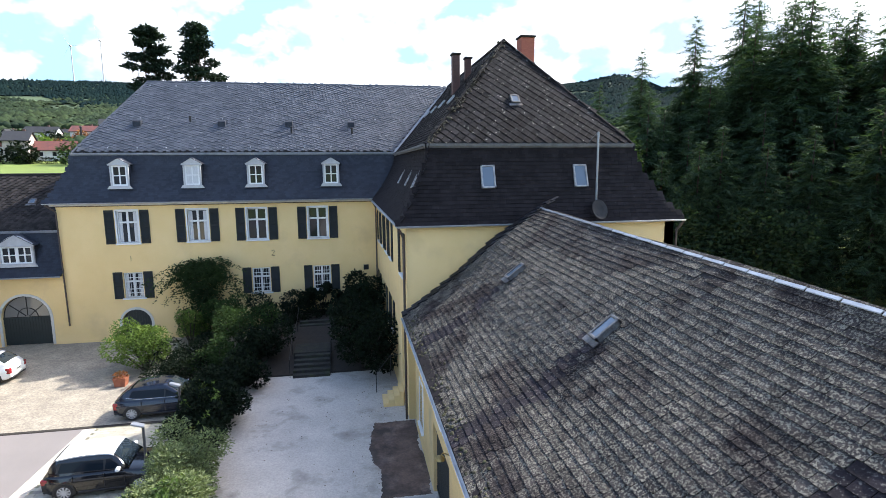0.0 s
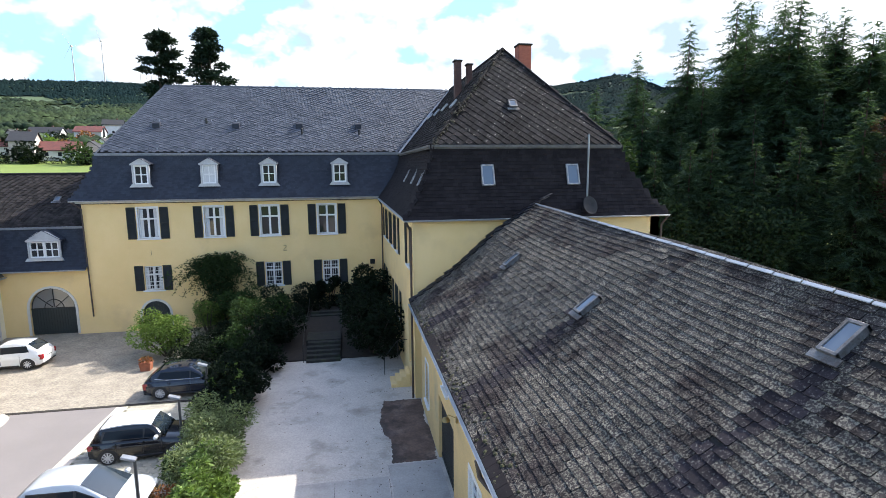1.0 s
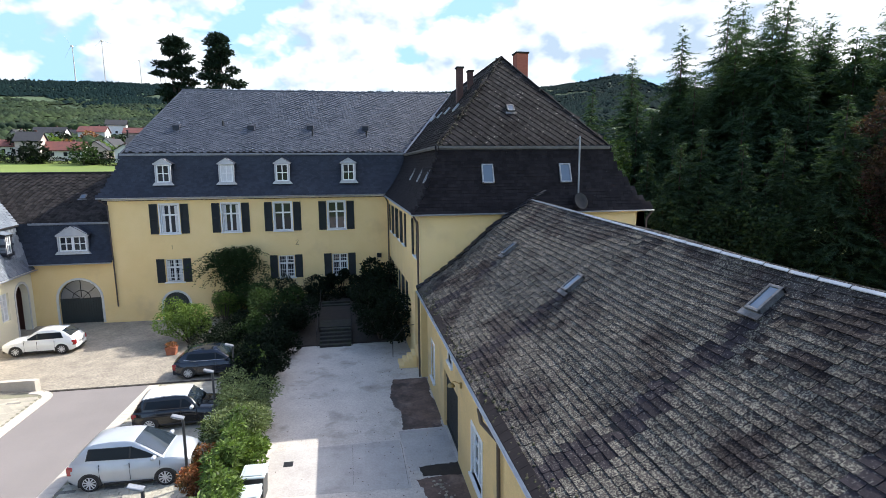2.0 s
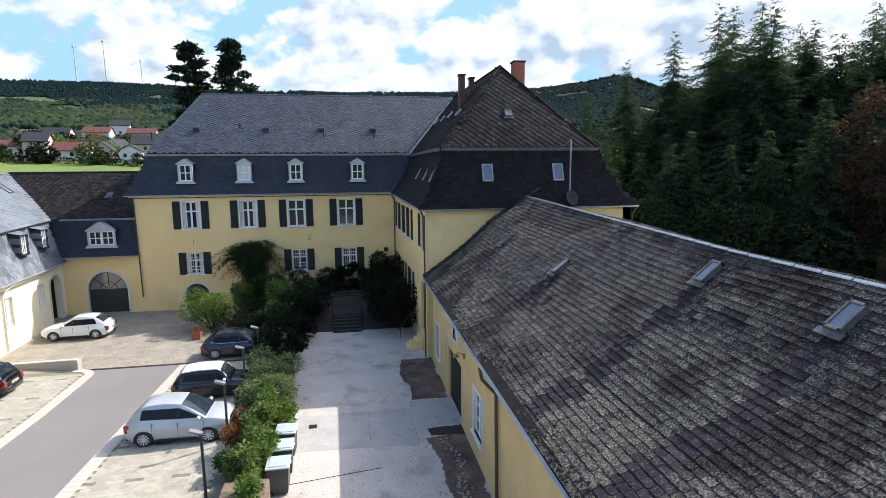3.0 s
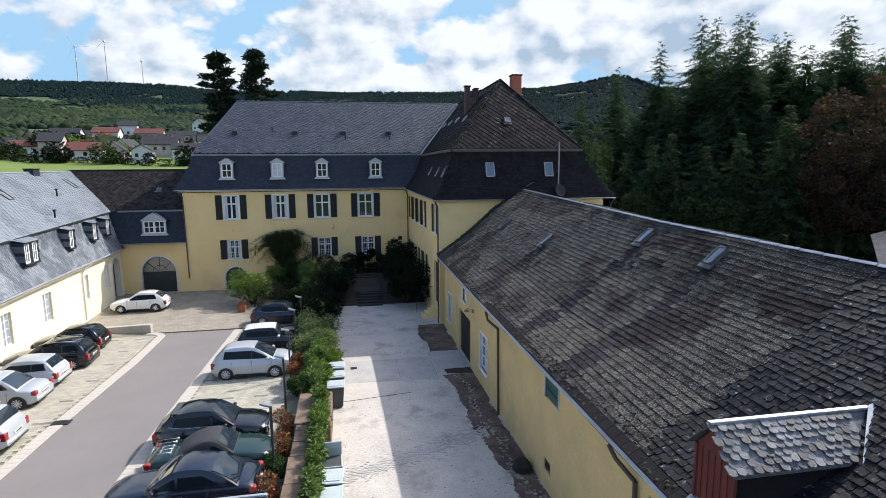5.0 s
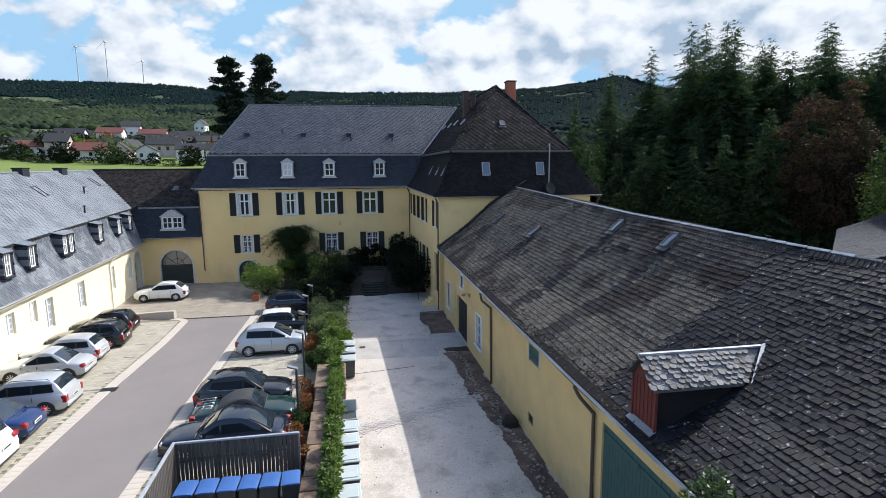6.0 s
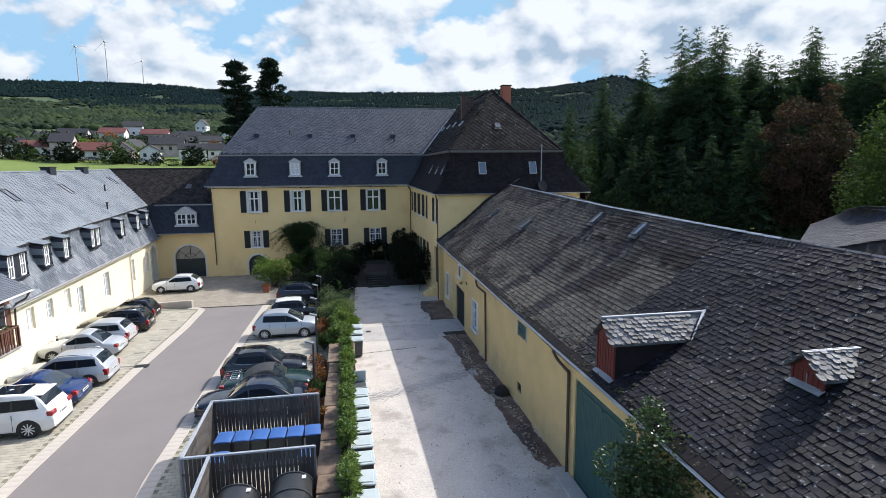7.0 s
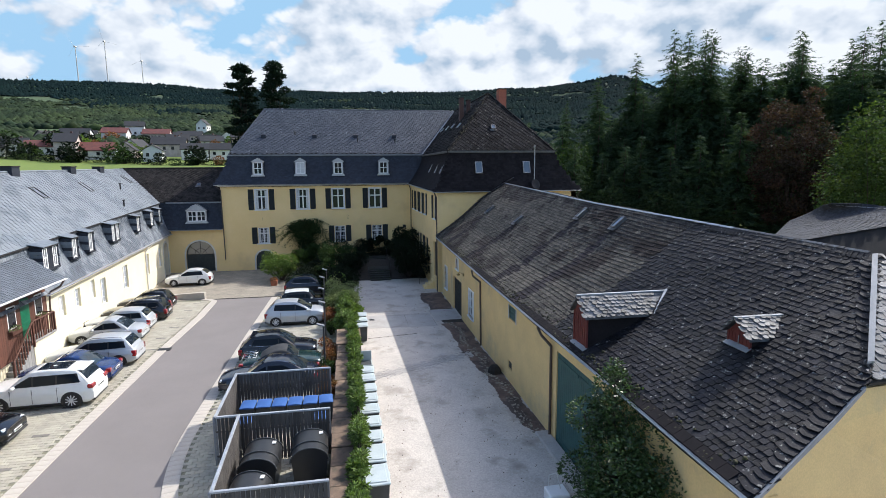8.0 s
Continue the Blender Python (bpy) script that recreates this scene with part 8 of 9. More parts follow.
ragged("damp_strip", M_DAMP, "damp dark paving along the barn's foot", [(0.75, 21.8), (0.6, 19.5), (0.75, 16.4), (2.49, 16.4), (2.49, 21.8)], DRIVE_Z + 0.006, 3, 0.12, category="path")
ragged("damp_strip", M_DAMP, "damp reddish brick strip along the barn's foot", [(1.0, 12.5), (1.2, 8), (1.4, 4.5), (1.6, 0), (1.8, -3.2), (2.49, -3.2), (2.49, 12.9), (0.9, 12.7)], DRIVE_Z + 0.006, 8, 0.14, category="path")
ragged("wet_patch", M_SOIL, "dark wet corner beside the barn door", [(1.0, 13.5), (2.49, 13.6), (2.49, 12.75), (1.15, 12.9)], DRIVE_Z + 0.009, 12, 0.14, category="path")
ragged("door_apron", M_CONCRETE, "grey concrete slab before the barn door", [(0.6, 16.3), (2.49, 16.3), (2.49, 13.4), (0.7, 13.3)], DRIVE_Z + 0.005, 6, 0.03, "path")
ragged("concrete_apron", M_CONCRETE, "grey concrete slabs in the drive", [(-4.4, 15.6), (0.5, 15.6), (0.6, 12.3), (-4.4, 12.6)], DRIVE_Z + 0.004, 4, 0.03, "path")
g = Geo()
for k in range(420):
    y = rn.uniform(-3, 12.6)
    x = 2.0 - 0.03 * y + rn.gauss(0, 0.13) + 0.16 * math.sin(y * 1.3)
    s_ = rn.uniform(0.02, 0.075)
    g.lathe([(s_, 0), (s_ * 0.8, s_ * 0.4), (s_ * 0.3, s_ * 0.6)], 5, pose(min(x, 2.42), y, DRIVE_Z + 0.004, rn.uniform(-20, 20), 0, rn.uniform(0, 360)))
tagged(solo("rubble_line", g, M_COBBLE, "crumbled stones and earth in the damp strip", "rubble"), kind="stuff")
g = Geo()
for x0, y0, x1, y1 in ((-1.33, 15.5, -1.33, 12.8), (0.55, 15.4, 0.55, 12.5), (-4.4, 10.4, -1.0, 10.9)):
    g.box(min(x0, x1) - 0.004, max(x0, x1) + 0.004, min(y0, y1), max(y0, y1), DRIVE_Z - 0.02, DRIVE_Z + 0.009) if abs(x0 - x1) < 0.3 else g.slab([(x0, y0 - 0.015, DRIVE_Z + 0.009), (x1, y1 - 0.015, DRIVE_Z + 0.009), (x1, y1 + 0.015, DRIVE_Z + 0.009), (x0, y0 + 0.015, DRIVE_Z + 0.009)], (0, 0, -0.03))
solo("expansion_joint", g, M_UNDER, "dark joints between concrete slabs", "joint", kind="structure")
g = Geo()
for k in range(900):
    x = rn.uniform(-4.2, 1.6)
    y = 5.5 + (x + 1) * 0.42 + rn.gauss(0, 0.26)
    s = rn.uniform(0.028, 0.055)
    g.box(x - s, x + s, y - s * 0.8, y + s * 0.8, DRIVE_Z - 0.05, DRIVE_Z + rn.uniform(0.006, 0.02))
tagged(solo("cobble_band", g, M_CONCRETE, "worn band of cobbles across the drive", "cobbles"), kind="stuff")
g = Geo()
for k in range(800):
    x, y = rn.uniform(-4.4, 2.3), rn.uniform(-12, 26)
    if rn.random() < 0.5:
        x = rn.gauss(1.0, 0.8)
    s = rn.uniform(0.006, 0.022)
    g.box(x - s, x + s, y - s, y + s, DRIVE_Z - 0.02, DRIVE_Z + s * 0.5)
tagged(solo("leaf_litter", g, M_DAMP, "scattered dead leaves and pebbles on the drive", "litter"), kind="stuff")
solo("stone_ramp", Geo().box(1.95, 2.5, -6.6, -2.9, 0.1, 0.34, 0.03), M_CONCRETE, "grey concrete ramp before the barn gate", "ramp")
solo("rubble_stone", Geo().lathe([(0.02, 0.42), (0.2, 0.38), (0.34, 0.2), (0.36, 0), (0.3, -0.05)], 9, pose(2.1, 3.6, DRIVE_Z, 0, 0, 20)), M_STONE_STEP, "dark boulder at the foot of the barn wall", "stone")
sink = thing("white_trough", "white trough with a wire handle beside the laurel", "trough", (1.1, -7.0, DRIVE_Z))
part("basin", Geo().box(0.8, 1.45, -7.5, -6.9, DRIVE_Z, 0.62, 0.03), M_WHITE, sink)
part("handle", Geo().pipe([(0.95, -6.95, 0.6), (0.95, -6.95, 1.0), (1.2, -6.95, 1.05), (1.25, -7.2, 0.65)], 0.015), M_TRIM, sink, "bent white wire handle")

# planter wall with slabs
planter = thing("planter_wall", "brown sandstone planter wall topped with loose slabs", "wall", (-5.5, -1, DRIVE_Z))
part("wall_core", Geo().box(-5.82, -5.22, -14, 8.9, 0.0, 1.28, 0.02), M_SANDSTONE, planter, "rough brown stone wall")
y = 8.95
while y > -14:
    l = rn.uniform(0.75, 1.25)
    part("slab", Geo().box(-5.9 + rn.uniform(-0.05, 0.05), -5.15 + rn.uniform(-0.05, 0.05), y - l, y - 0.03, 1.26, 1.36 + rn.uniform(-0.02, 0.02), 0.02), M_SANDSTONE, planter, "brown sandstone slab")
    y -= l
part("end_pier", Geo().box(-5.95, -4.6, 6.2, 8.95, 0.0, 1.42, 0.03), M_SANDSTONE, planter, "broad end of the wall")


def bin_box(y, open_=False, x=-4.5, w=0.72, d=0.8, h=0.95):
    """A grey waste container with a pale lid."""
    b = thing("waste_bin", "dark grey waste bin with a pale grey lid" if not open_ else "dark grey waste bin with its lid open", "bin", (x, y, DRIVE_Z), 0, "bins along the planter")
    m = pose(x, y, DRIVE_Z, 0, 0, rn.uniform(-4, 4))
    part("tub", Geo().prism([(-w / 2 + 0.05, 0.06), (w / 2 - 0.05, 0.06), (w / 2, h), (-w / 2, h)], -d / 2 + 0.04, d / 2 - 0.04, lambda u, v, t: m @ Vector((u, t, v))), M_BIN_BODY, b)
    lid = Geo()
    if open_:
        lid.box(-w / 2, w / 2, d / 2 - 0.04, d / 2 + 0.02, h - 0.05, h + 0.5, 0.02, m)
        lid.box(-w / 2, -w / 2 + 0.05, -d / 2, d / 2, h - 0.06, h + 0.03, 0.01, m).box(w / 2 - 0.05, w / 2, -d / 2, d / 2, h - 0.06, h + 0.03, 0.01, m).box(-w / 2, w / 2, -d / 2, -d / 2 + 0.05, h - 0.06, h + 0.03, 0.01, m)
    else:
        lid.box(-w / 2 - 0.03, w / 2 + 0.04, -d / 2 - 0.03, d / 2 + 0.03, h, h + 0.06, 0.02, m).box(-w / 2 + 0.06, w / 2 - 0.05, -d / 2 + 0.08, d / 2 - 0.08, h + 0.06, h + 0.085, 0.012, m)
        lid.box(w / 2 - 0.1, w / 2 + 0.07, -0.12, 0.12, h + 0.0, h + 0.03, 0.008, m)
    part("lid", lid, M_BIN_GREY, b, "pale grey plastic lid")
    for s in (-1, 1):
        part("wheel", Geo().tube(m @ Vector((-w / 2 + 0.1, s * (d / 2 - 0.08), 0.1)), m @ Vector((-w / 2 + 0.1, s * (d / 2 - 0.02), 0.1)), 0.1, n=14), M_TYRE, b)
    return b


for y, o in ((12.6, False), (11.4, False), (10.2, False), (3.7, True), (2.75, False), (1.75, False), (0.6, False), (-0.45, False), (-1.5, False), (-2.6, False), (-3.75, False)):
    bin_box(y, o)
bin_box(-5.2, False, -4.55, 0.85, 1.1, 1.1)
bin_box(-6.5, False, -4.55, 0.85, 1.1, 1.1)

# bin enclosure
enc = thing("bin_enclosure", "dark slatted timber bin enclosure with pale metal top rails", "fence", (-7.8, -3.8, lot_z(-3)))
LZ0 = lot_z(-3)
board_mesh = Geo().box(-0.052, 0.052, -0.012, 0.012, 0.06, 1.74, 0.006).mesh("board", M_FENCE)


def fence(x0, y0, x1, y1):
    a, b = Vector((x0, y0, 0)), Vector((x1, y1, 0))
    L, ang = (b - a).length, math.degrees(math.atan2(y1 - y0, x1 - x0))
    m = pose(x0, y0, LZ0, 0, 0, ang)
    for k in range(int(L / 0.125)):
        part("board", board_mesh, None, enc, "", m @ pose(0.07 + k * 0.125, 0.03, 0, 0, 0, rn.uniform(-2, 2)))
    part("top_rail", Geo().box(-0.02, L + 0.02, -0.045, 0.05, 1.74, 1.80, 0.008, m), M_ZINC, enc, "pale metal top rail")
    for z in (0.3, 1.2):
        part("cross_rail", Geo().box(0, L, -0.04, 0.012, z, z + 0.07, 0.006, m), M_FENCE, enc)
    n = max(1, round(L / 1.25))
    for k in range(n + 1):
        part("fence_post", Geo().box(k * L / n - 0.035, k * L / n + 0.035, -0.075, -0.01, 0, 1.76, 0.006, m), M_GREY_METAL, enc, "grey metal post")


fence(-6.05, 0.35, -9.85, 0.35)
fence(-9.83, 0.3, -9.77, -3.6)
fence(-5.95, -3.6, -9.75, -3.6)
fence(-9.0, -3.65, -8.85, -8.1)
fence(-5.85, -8.1, -8.85, -8.1)


def wheelie(x, y, turn, lid_mat, label, open_=0.0):
    b = thing("wheelie_bin", label, "bin", (x, y, LZ0), turn, "bins in the enclosure")
    m = pose(x, y, LZ0, 0, 0, turn)
    part("tub", Geo().prism([(-0.22, 0.08), (0.22, 0.08), (0.255, 0.9), (-0.255, 0.9)], -0.3, 0.32, lambda u, v, t: m @ Vector((u, t, v))), M_BIN_BODY, b)
    lid = Geo()
    ngrid(lid, lambda a, c: m @ Vector((-0.275 + 0.55 * a, -0.36 + 0.72 * c, 0.92 + 0.03 * math.sin(math.pi * a) ** 0.5 + 0.02 * c + open_ * (1 - c))), 8, 4)
    lid.box(-0.275, 0.275, -0.36, 0.36, 0.89, 0.92, 0.01, m)
    part("lid", lid, lid_mat, b, "curved plastic lid", smooth=50)
    part("handle", Geo().tube(m @ Vector((-0.25, 0.38, 0.94)), m @ Vector((0.25, 0.38, 0.94)), 0.02, n=8), M_BIN_BODY, b)
    for s in (-1, 1):
        part("wheel", Geo().tube(m @ Vector((s * 0.2, 0.34, 0.1)), m @ Vector((s * 0.26, 0.34, 0.1)), 0.1, n=14), M_TYRE, b)


for k in range(6):
    wheelie(-9.2 + 0.6 * k, -0.85, rn.uniform(-4, 4), M_BIN_BLUE, "black wheelie bin with a blue lid")
for x, y, t in ((-6.3, -2.35, 180), (-9.1, -2.2, 180)):
    wheelie(x, y, t, M_BIN_BLUE, "black wheelie bin with a blue lid standing apart")


def container(x, y, turn, label):
    """A big four-wheeled container with a round sliding lid."""
    b = thing("waste_container", label, "bin", (x, y, LZ0), turn, "round-lidded containers")
    m = pose(x, y, LZ0, 0, 0, turn)
    part("tub", Geo().prism([(-0.48, 0.2), (0.48, 0.2), (0.56, 1.0), (-0.56, 1.0)], -0.62, 0.62, lambda u, v, t: m @ Vector((t, u, v))), M_CONTAINER, b)
    g = Geo()
    arc = [(0.58 * math.cos(math.pi * k / 14), 1.0 + 0.42 * math.sin(math.pi * k / 14)) for k in range(15)]
    g.prism(arc, -0.66, 0.66, lambda u, v, t: m @ Vector((t, u, v)))
    part("lid", g, M_CONTAINER, b, "round dark plastic lid", smooth=40)
    for t in (-0.67, -0.2, 0.64):
        part("lid_rib", Geo().pipe([m @ Vector((t, u * 1.03, 1.0 + (v - 1.0) * 1.05)) for u, v in arc], 0.02, 6), M_BIN_BODY, b)
    part("sticker", Geo().box(0.35, 0.52, -0.42, -0.3, 1.35, 1.37, 0, m), M_PLATE, b, "white paper sticker")
    for sx in (-0.5, 0.5):
        for sy in (-0.4, 0.4):
            part("wheel", Geo().tube(m @ Vector((sx, sy - 0.03, 0.1)), m @ Vector((sx, sy + 0.03, 0.1)), 0.1, n=12), M_TYRE, b)


container(-8.05, -5.35, 88, "dark grey round-lidded waste container")
container(-6.55, -5.0, 92, "dark grey round-lidded waste container")
container(-8.15, -7.3, 85, "dark grey round-lidded waste container with a folded lid")


def street_lamp(x, y, h=2.5):
    z = lot_z(y)
    l = thing("street_lamp", "slim anthracite lamp post with a flat tilted head", "lamp", (x, y, z), 0, "lamps of the car park")
    part("post", Geo().tube((x, y, z - 0.2), (x, y, z + h), 0.05, 0.045, 12), M_ANTHRACITE, l)
    hd = part("head", Geo().box(-0.36, 0.05, -0.1, 0.1, -0.03, 0.04, 0.015, pose(x, y, z + h, 0, 18)), M_GREY_METAL, l, "flat grey lamp head")
    part("lens", Geo().box(-0.32, -0.08, -0.08, 0.08, -0.04, -0.025, 0, pose(x, y, z + h, 0, 18)), M_LAMP_CLEAR, hd)


LAMPS = [(-6.6, 9.3), (-6.95, 21.9), (-6.45, 4.4), (-6.85, 13.6), (-7.0, 18.2)]
for x, y in LAMPS:
    street_lamp(x, y)
# ---- garden, hedges ----
rn = random.Random(101)
# steps up to the house
steps = thing("garden_steps", "stone garden steps with thin iron rails, shade put into their colour", "steps", (-2.3, 28.5, DRIVE_Z))
for k in range(5):
    part("step", Geo().box(-3.2, -1.3, 27.6 + 0.36 * k, 27.6 + 0.36 * (k + 1) - 0.002, DRIVE_Z - 0.2, DRIVE_Z + 0.14 * (k + 1), 0.015), M_STEP_SHADED, steps, "worn stone step")
part("landing", Geo().box(-3.3, -1.3, 29.41, 32.59, 0.6, 0.98, 0.015), M_STEP_SHADED, steps, "stone path")
for k in range(4):
    part("step", Geo().box(-3.3, -1.3, 32.6 + 0.36 * k, 32.6 + 0.36 * (k + 1) - 0.002, 0.7, 0.98 + 0.14 * (k + 1), 0.015), M_STEP_SHADED, steps, "worn stone step")
for x in (-3.35, -1.25):
    part("handrail", Geo().pipe([(x, 27.7, 1.2), (x, 29.4, 1.85), (x, 32.6, 1.9), (x, 34.0, 2.4)], 0.02, 6), M_IRON, steps, "thin dark handrail")
    for y, z in ((27.7, 1.2), (29.4, 1.85), (32.6, 1.9), (34.0, 2.4)):
        part("rail_post", Geo().tube((x, y, z - 0.95), (x, y, z), 0.018, n=6), M_IRON, steps)
stoop = thing("yellow_stoop", "small yellow stepped stoop at the wing's side door", "steps", (1.5, 23.2, DRIVE_Z))
for k in range(4):
    part("step", Geo().box(1.25 + 0.25 * k, 1.497 + 0.25 * k if k < 3 else 2.2, 23.3, 24.4, DRIVE_Z - 0.1, DRIVE_Z + 0.17 * (k + 1), 0.012), M_PLASTER, stoop, "yellow rendered step")
part("railing", Geo().pipe([(0.95, 24.6, 1.3), (1.7, 24.6, 2.2), (2.2, 24.6, 2.25)], 0.02, 6).tube((1.7, 24.6, 1.2), (1.7, 24.6, 2.2), 0.018, n=6).tube((1.0, 24.6, 0.4), (1.0, 24.6, 1.35), 0.018, n=6), M_IRON, stoop, "thin black railing")
part("side_door", Geo().box(13.05, 14.25, -0.2, -0.14, 1.3, 4.3, 0.01, ms).box(13.62, 13.68, -0.14, -0.12, 1.35, 4.25, 0, ms), M_SHUTTER, manor, "tall dark green double door")
part("side_entrance", Geo().box(4.15, 5.25, -0.2, -0.14, 1.55, 4.15, 0.01, ms), M_WHITE, manor, "white panelled entrance door")
part("notice_box", Geo().box(0.85, 1.2, 36.9, 37.0, 4.1, 4.45, 0.01), M_IRON, manor, "small dark letter box on the wall")
part("wall_anchor", Geo().pipe([(-5.2, 36.97, 5.62), (-5.1, 36.97, 5.69), (-5.02, 36.97, 5.6), (-5.13, 36.97, 5.44), (-5.23, 36.97, 5.3), (-5.0, 36.97, 5.3)], 0.014, 6), M_IRON, manor, "curved iron wall anchor")
part("wall_anchor", Geo().tube((-13.95, 36.97, 5.25), (-13.95, 36.97, 5.58), 0.014, n=6), M_IRON, manor, "straight iron wall anchor")


def shrub(name, label, material, x, y, z, w, d, h, n, size, seed, r=None, **kw):
    r_ = random.Random(seed)
    n, size = int(n * 1.7), size * 0.62
    blobs = cloud(r_, kw.pop("count", 8), w * 0.75, d * 0.75, h * 0.95, r or min(w, d) * 0.3)
    return leafy(name, label, material, (x, y, z), blobs, n, size, None, seed, **kw)


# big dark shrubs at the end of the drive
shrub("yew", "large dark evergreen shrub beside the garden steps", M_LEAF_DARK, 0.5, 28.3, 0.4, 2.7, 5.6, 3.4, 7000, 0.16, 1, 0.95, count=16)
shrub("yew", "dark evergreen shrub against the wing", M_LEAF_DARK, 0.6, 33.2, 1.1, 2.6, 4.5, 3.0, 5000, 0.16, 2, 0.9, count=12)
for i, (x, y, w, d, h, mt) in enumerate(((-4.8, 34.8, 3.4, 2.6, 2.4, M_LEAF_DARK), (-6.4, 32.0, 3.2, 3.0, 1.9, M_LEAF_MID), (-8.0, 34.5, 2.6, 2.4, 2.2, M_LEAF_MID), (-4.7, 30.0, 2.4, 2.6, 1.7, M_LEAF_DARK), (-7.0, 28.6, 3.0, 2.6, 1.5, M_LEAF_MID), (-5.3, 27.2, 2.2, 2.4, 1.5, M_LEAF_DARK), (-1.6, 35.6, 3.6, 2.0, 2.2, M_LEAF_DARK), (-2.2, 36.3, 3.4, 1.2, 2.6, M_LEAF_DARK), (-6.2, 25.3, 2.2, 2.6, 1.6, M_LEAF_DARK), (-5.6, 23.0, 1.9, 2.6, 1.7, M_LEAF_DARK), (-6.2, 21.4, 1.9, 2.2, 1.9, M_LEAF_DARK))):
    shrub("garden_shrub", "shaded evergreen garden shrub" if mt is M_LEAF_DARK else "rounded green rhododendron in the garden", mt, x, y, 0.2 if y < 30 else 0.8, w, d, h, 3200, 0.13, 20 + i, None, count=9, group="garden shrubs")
shrub("rhododendron", "yellow-green rounded shrub by the facade", M_LEAF_LIGHT, -10.2, 35.2, 0.0, 1.6, 1.4, 2.4, 1800, 0.1, 40, None)
shrub("hazel_bush", "bright green leafy bush before the cellar door", M_LEAF_LIGHT, -11.6, 31.4, -0.1, 3.2, 2.6, 2.7, 5200, 0.12, 41, 0.75, count=12)
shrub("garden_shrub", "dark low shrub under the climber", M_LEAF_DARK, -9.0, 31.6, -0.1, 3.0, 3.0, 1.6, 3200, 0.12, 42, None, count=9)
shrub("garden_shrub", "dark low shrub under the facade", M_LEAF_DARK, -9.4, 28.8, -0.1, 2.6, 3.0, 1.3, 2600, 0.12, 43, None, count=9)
pot = thing("flower_pot", "square terracotta flower pot with red blooms", "pot", (-12.1, 29.4, -0.14))
part("pot", Geo().prism([(-0.24, 0), (0.24, 0), (0.3, 0.4), (-0.3, 0.4)], -0.24, 0.24, lambda u, v, t: (-12.1 + u, 29.3 + t, -0.14 + v)).box(-12.43, -11.77, 29.03, 29.57, 0.26, 0.33, 0.02), M_TERRA, pot, "terracotta pot")
part("blooms", leaves(Geo(), [(-12.1, 29.3, 0.42, 0.32, 0.28, 0.16)], 260, 0.07, random.Random(6)), M_LEAF_RED, pot, "red blooms")
# climber on the facade
blobs = [(-9.6, 36.3, 3.7, 1.5, 0.6, 1.0), (-9.5, 36.3, 2.8, 1.15, 0.6, 1.0), (-9.5, 36.35, 4.9, 1.0, 0.5, 0.5), (-8.6, 36.4, 5.0, 0.9, 0.4, 0.45), (-10.5, 36.4, 4.6, 0.8, 0.45, 0.5), (-9.9, 36.3, 4.1, 1.2, 0.6, 0.7), (-8.8, 36.35, 4.2, 0.8, 0.5, 0.6), (-9.6, 36.3, 3.1, 0.8, 0.55, 0.9), (-9.3, 36.25, 2.0, 0.9, 0.6, 1.0), (-9.5, 36.2, 0.9, 1.3, 0.7, 0.9), (-10.5, 36.2, 1.3, 0.8, 0.6, 1.0)]
M_LEAF_CLIMB = mat("climber_leaves", (0.040, 0.064, 0.022), (0.022, 0.040, 0.015), 0.8, 0.5, 4, 0.4, 0, island=0.5, sub=0.2, spec=0.15)
cl = thing("climbing_rose", "dark climbing rose with arching shoots on the facade", "climber", (-9.5, 36.5, 0))
g = Geo()
for k in range(5):
    g.pipe([(-9.5 + rn.uniform(-0.3, 0.3), 36.6, -0.1), (-9.5 + rn.uniform(-0.5, 0.5), 36.6, 2.2), (-9.5 + rn.uniform(-1.2, 1.2), 36.5, 4.6)], 0.04, 6)
part("stems", g, M_BARK, cl)
g = leaves(Geo(), blobs, 15000, 0.075, random.Random(7), droop=0.5, core=0.35)
for k in range(70):
    a = rn.uniform(-0.6, 3.75)
    p, reach = Vector((-9.5 + rn.uniform(-0.7, 0.7), 36.3, 4.6 + rn.uniform(-0.5, 0.4))), rn.uniform(1.6, 3.1)
    for q in range(16):
        s = q / 15
        c = p + Vector((math.cos(a) * reach * s, -0.35 * s, math.sin(a) * 1.35 * s - 1.25 * s * s))
        leaves(g, [(c.x, c.y, c.z, 0.12, 0.12, 0.12)], 6, 0.085, rn, core=0.1)
part("foliage", g.mesh("foliage", M_LEAF_CLIMB, tidy=False), None, cl, "dark leaves and arching shoots")

M_LEAF_HEDGE = mat("hedge_leaves", (0.13, 0.19, 0.05), (0.065, 0.11, 0.028), 0.55, 1.2, 5, 0.5, 0, island=0.6, sub=0.3, spec=0.25)
# hedge strip between the car park and the drive
shrub("ornamental_shrub", "feathery grey-green shrub overhanging the drive", M_LEAF_GREY, -5.6, 17.2, 0.2, 2.0, 5.2, 1.9, 15000, 0.062, 60, 0.7, count=22, droop=0.1, long=3.6, core=0.4)
shrub("ornamental_shrub", "yellow-green shrub at the drive's edge", M_LEAF_LIGHT, -5.0, 14.0, 0.2, 1.3, 2.2, 1.4, 2600, 0.12, 61, None, count=8)
for i, y in enumerate((15.4, 14.0, 12.6, 11.2, 9.9)):
    shrub("hedge_plant", "upright green hedge plant with narrow leaves", M_LEAF_HEDGE, -5.35 + rn.uniform(-0.15, 0.15), y, 0.2, 0.9, 1.7, 1.9 + rn.uniform(-0.2, 0.3), 2600, 0.085, 140 + i, 0.3, count=18, long=3.2, core=0.1, group="hedge plants on the planter")
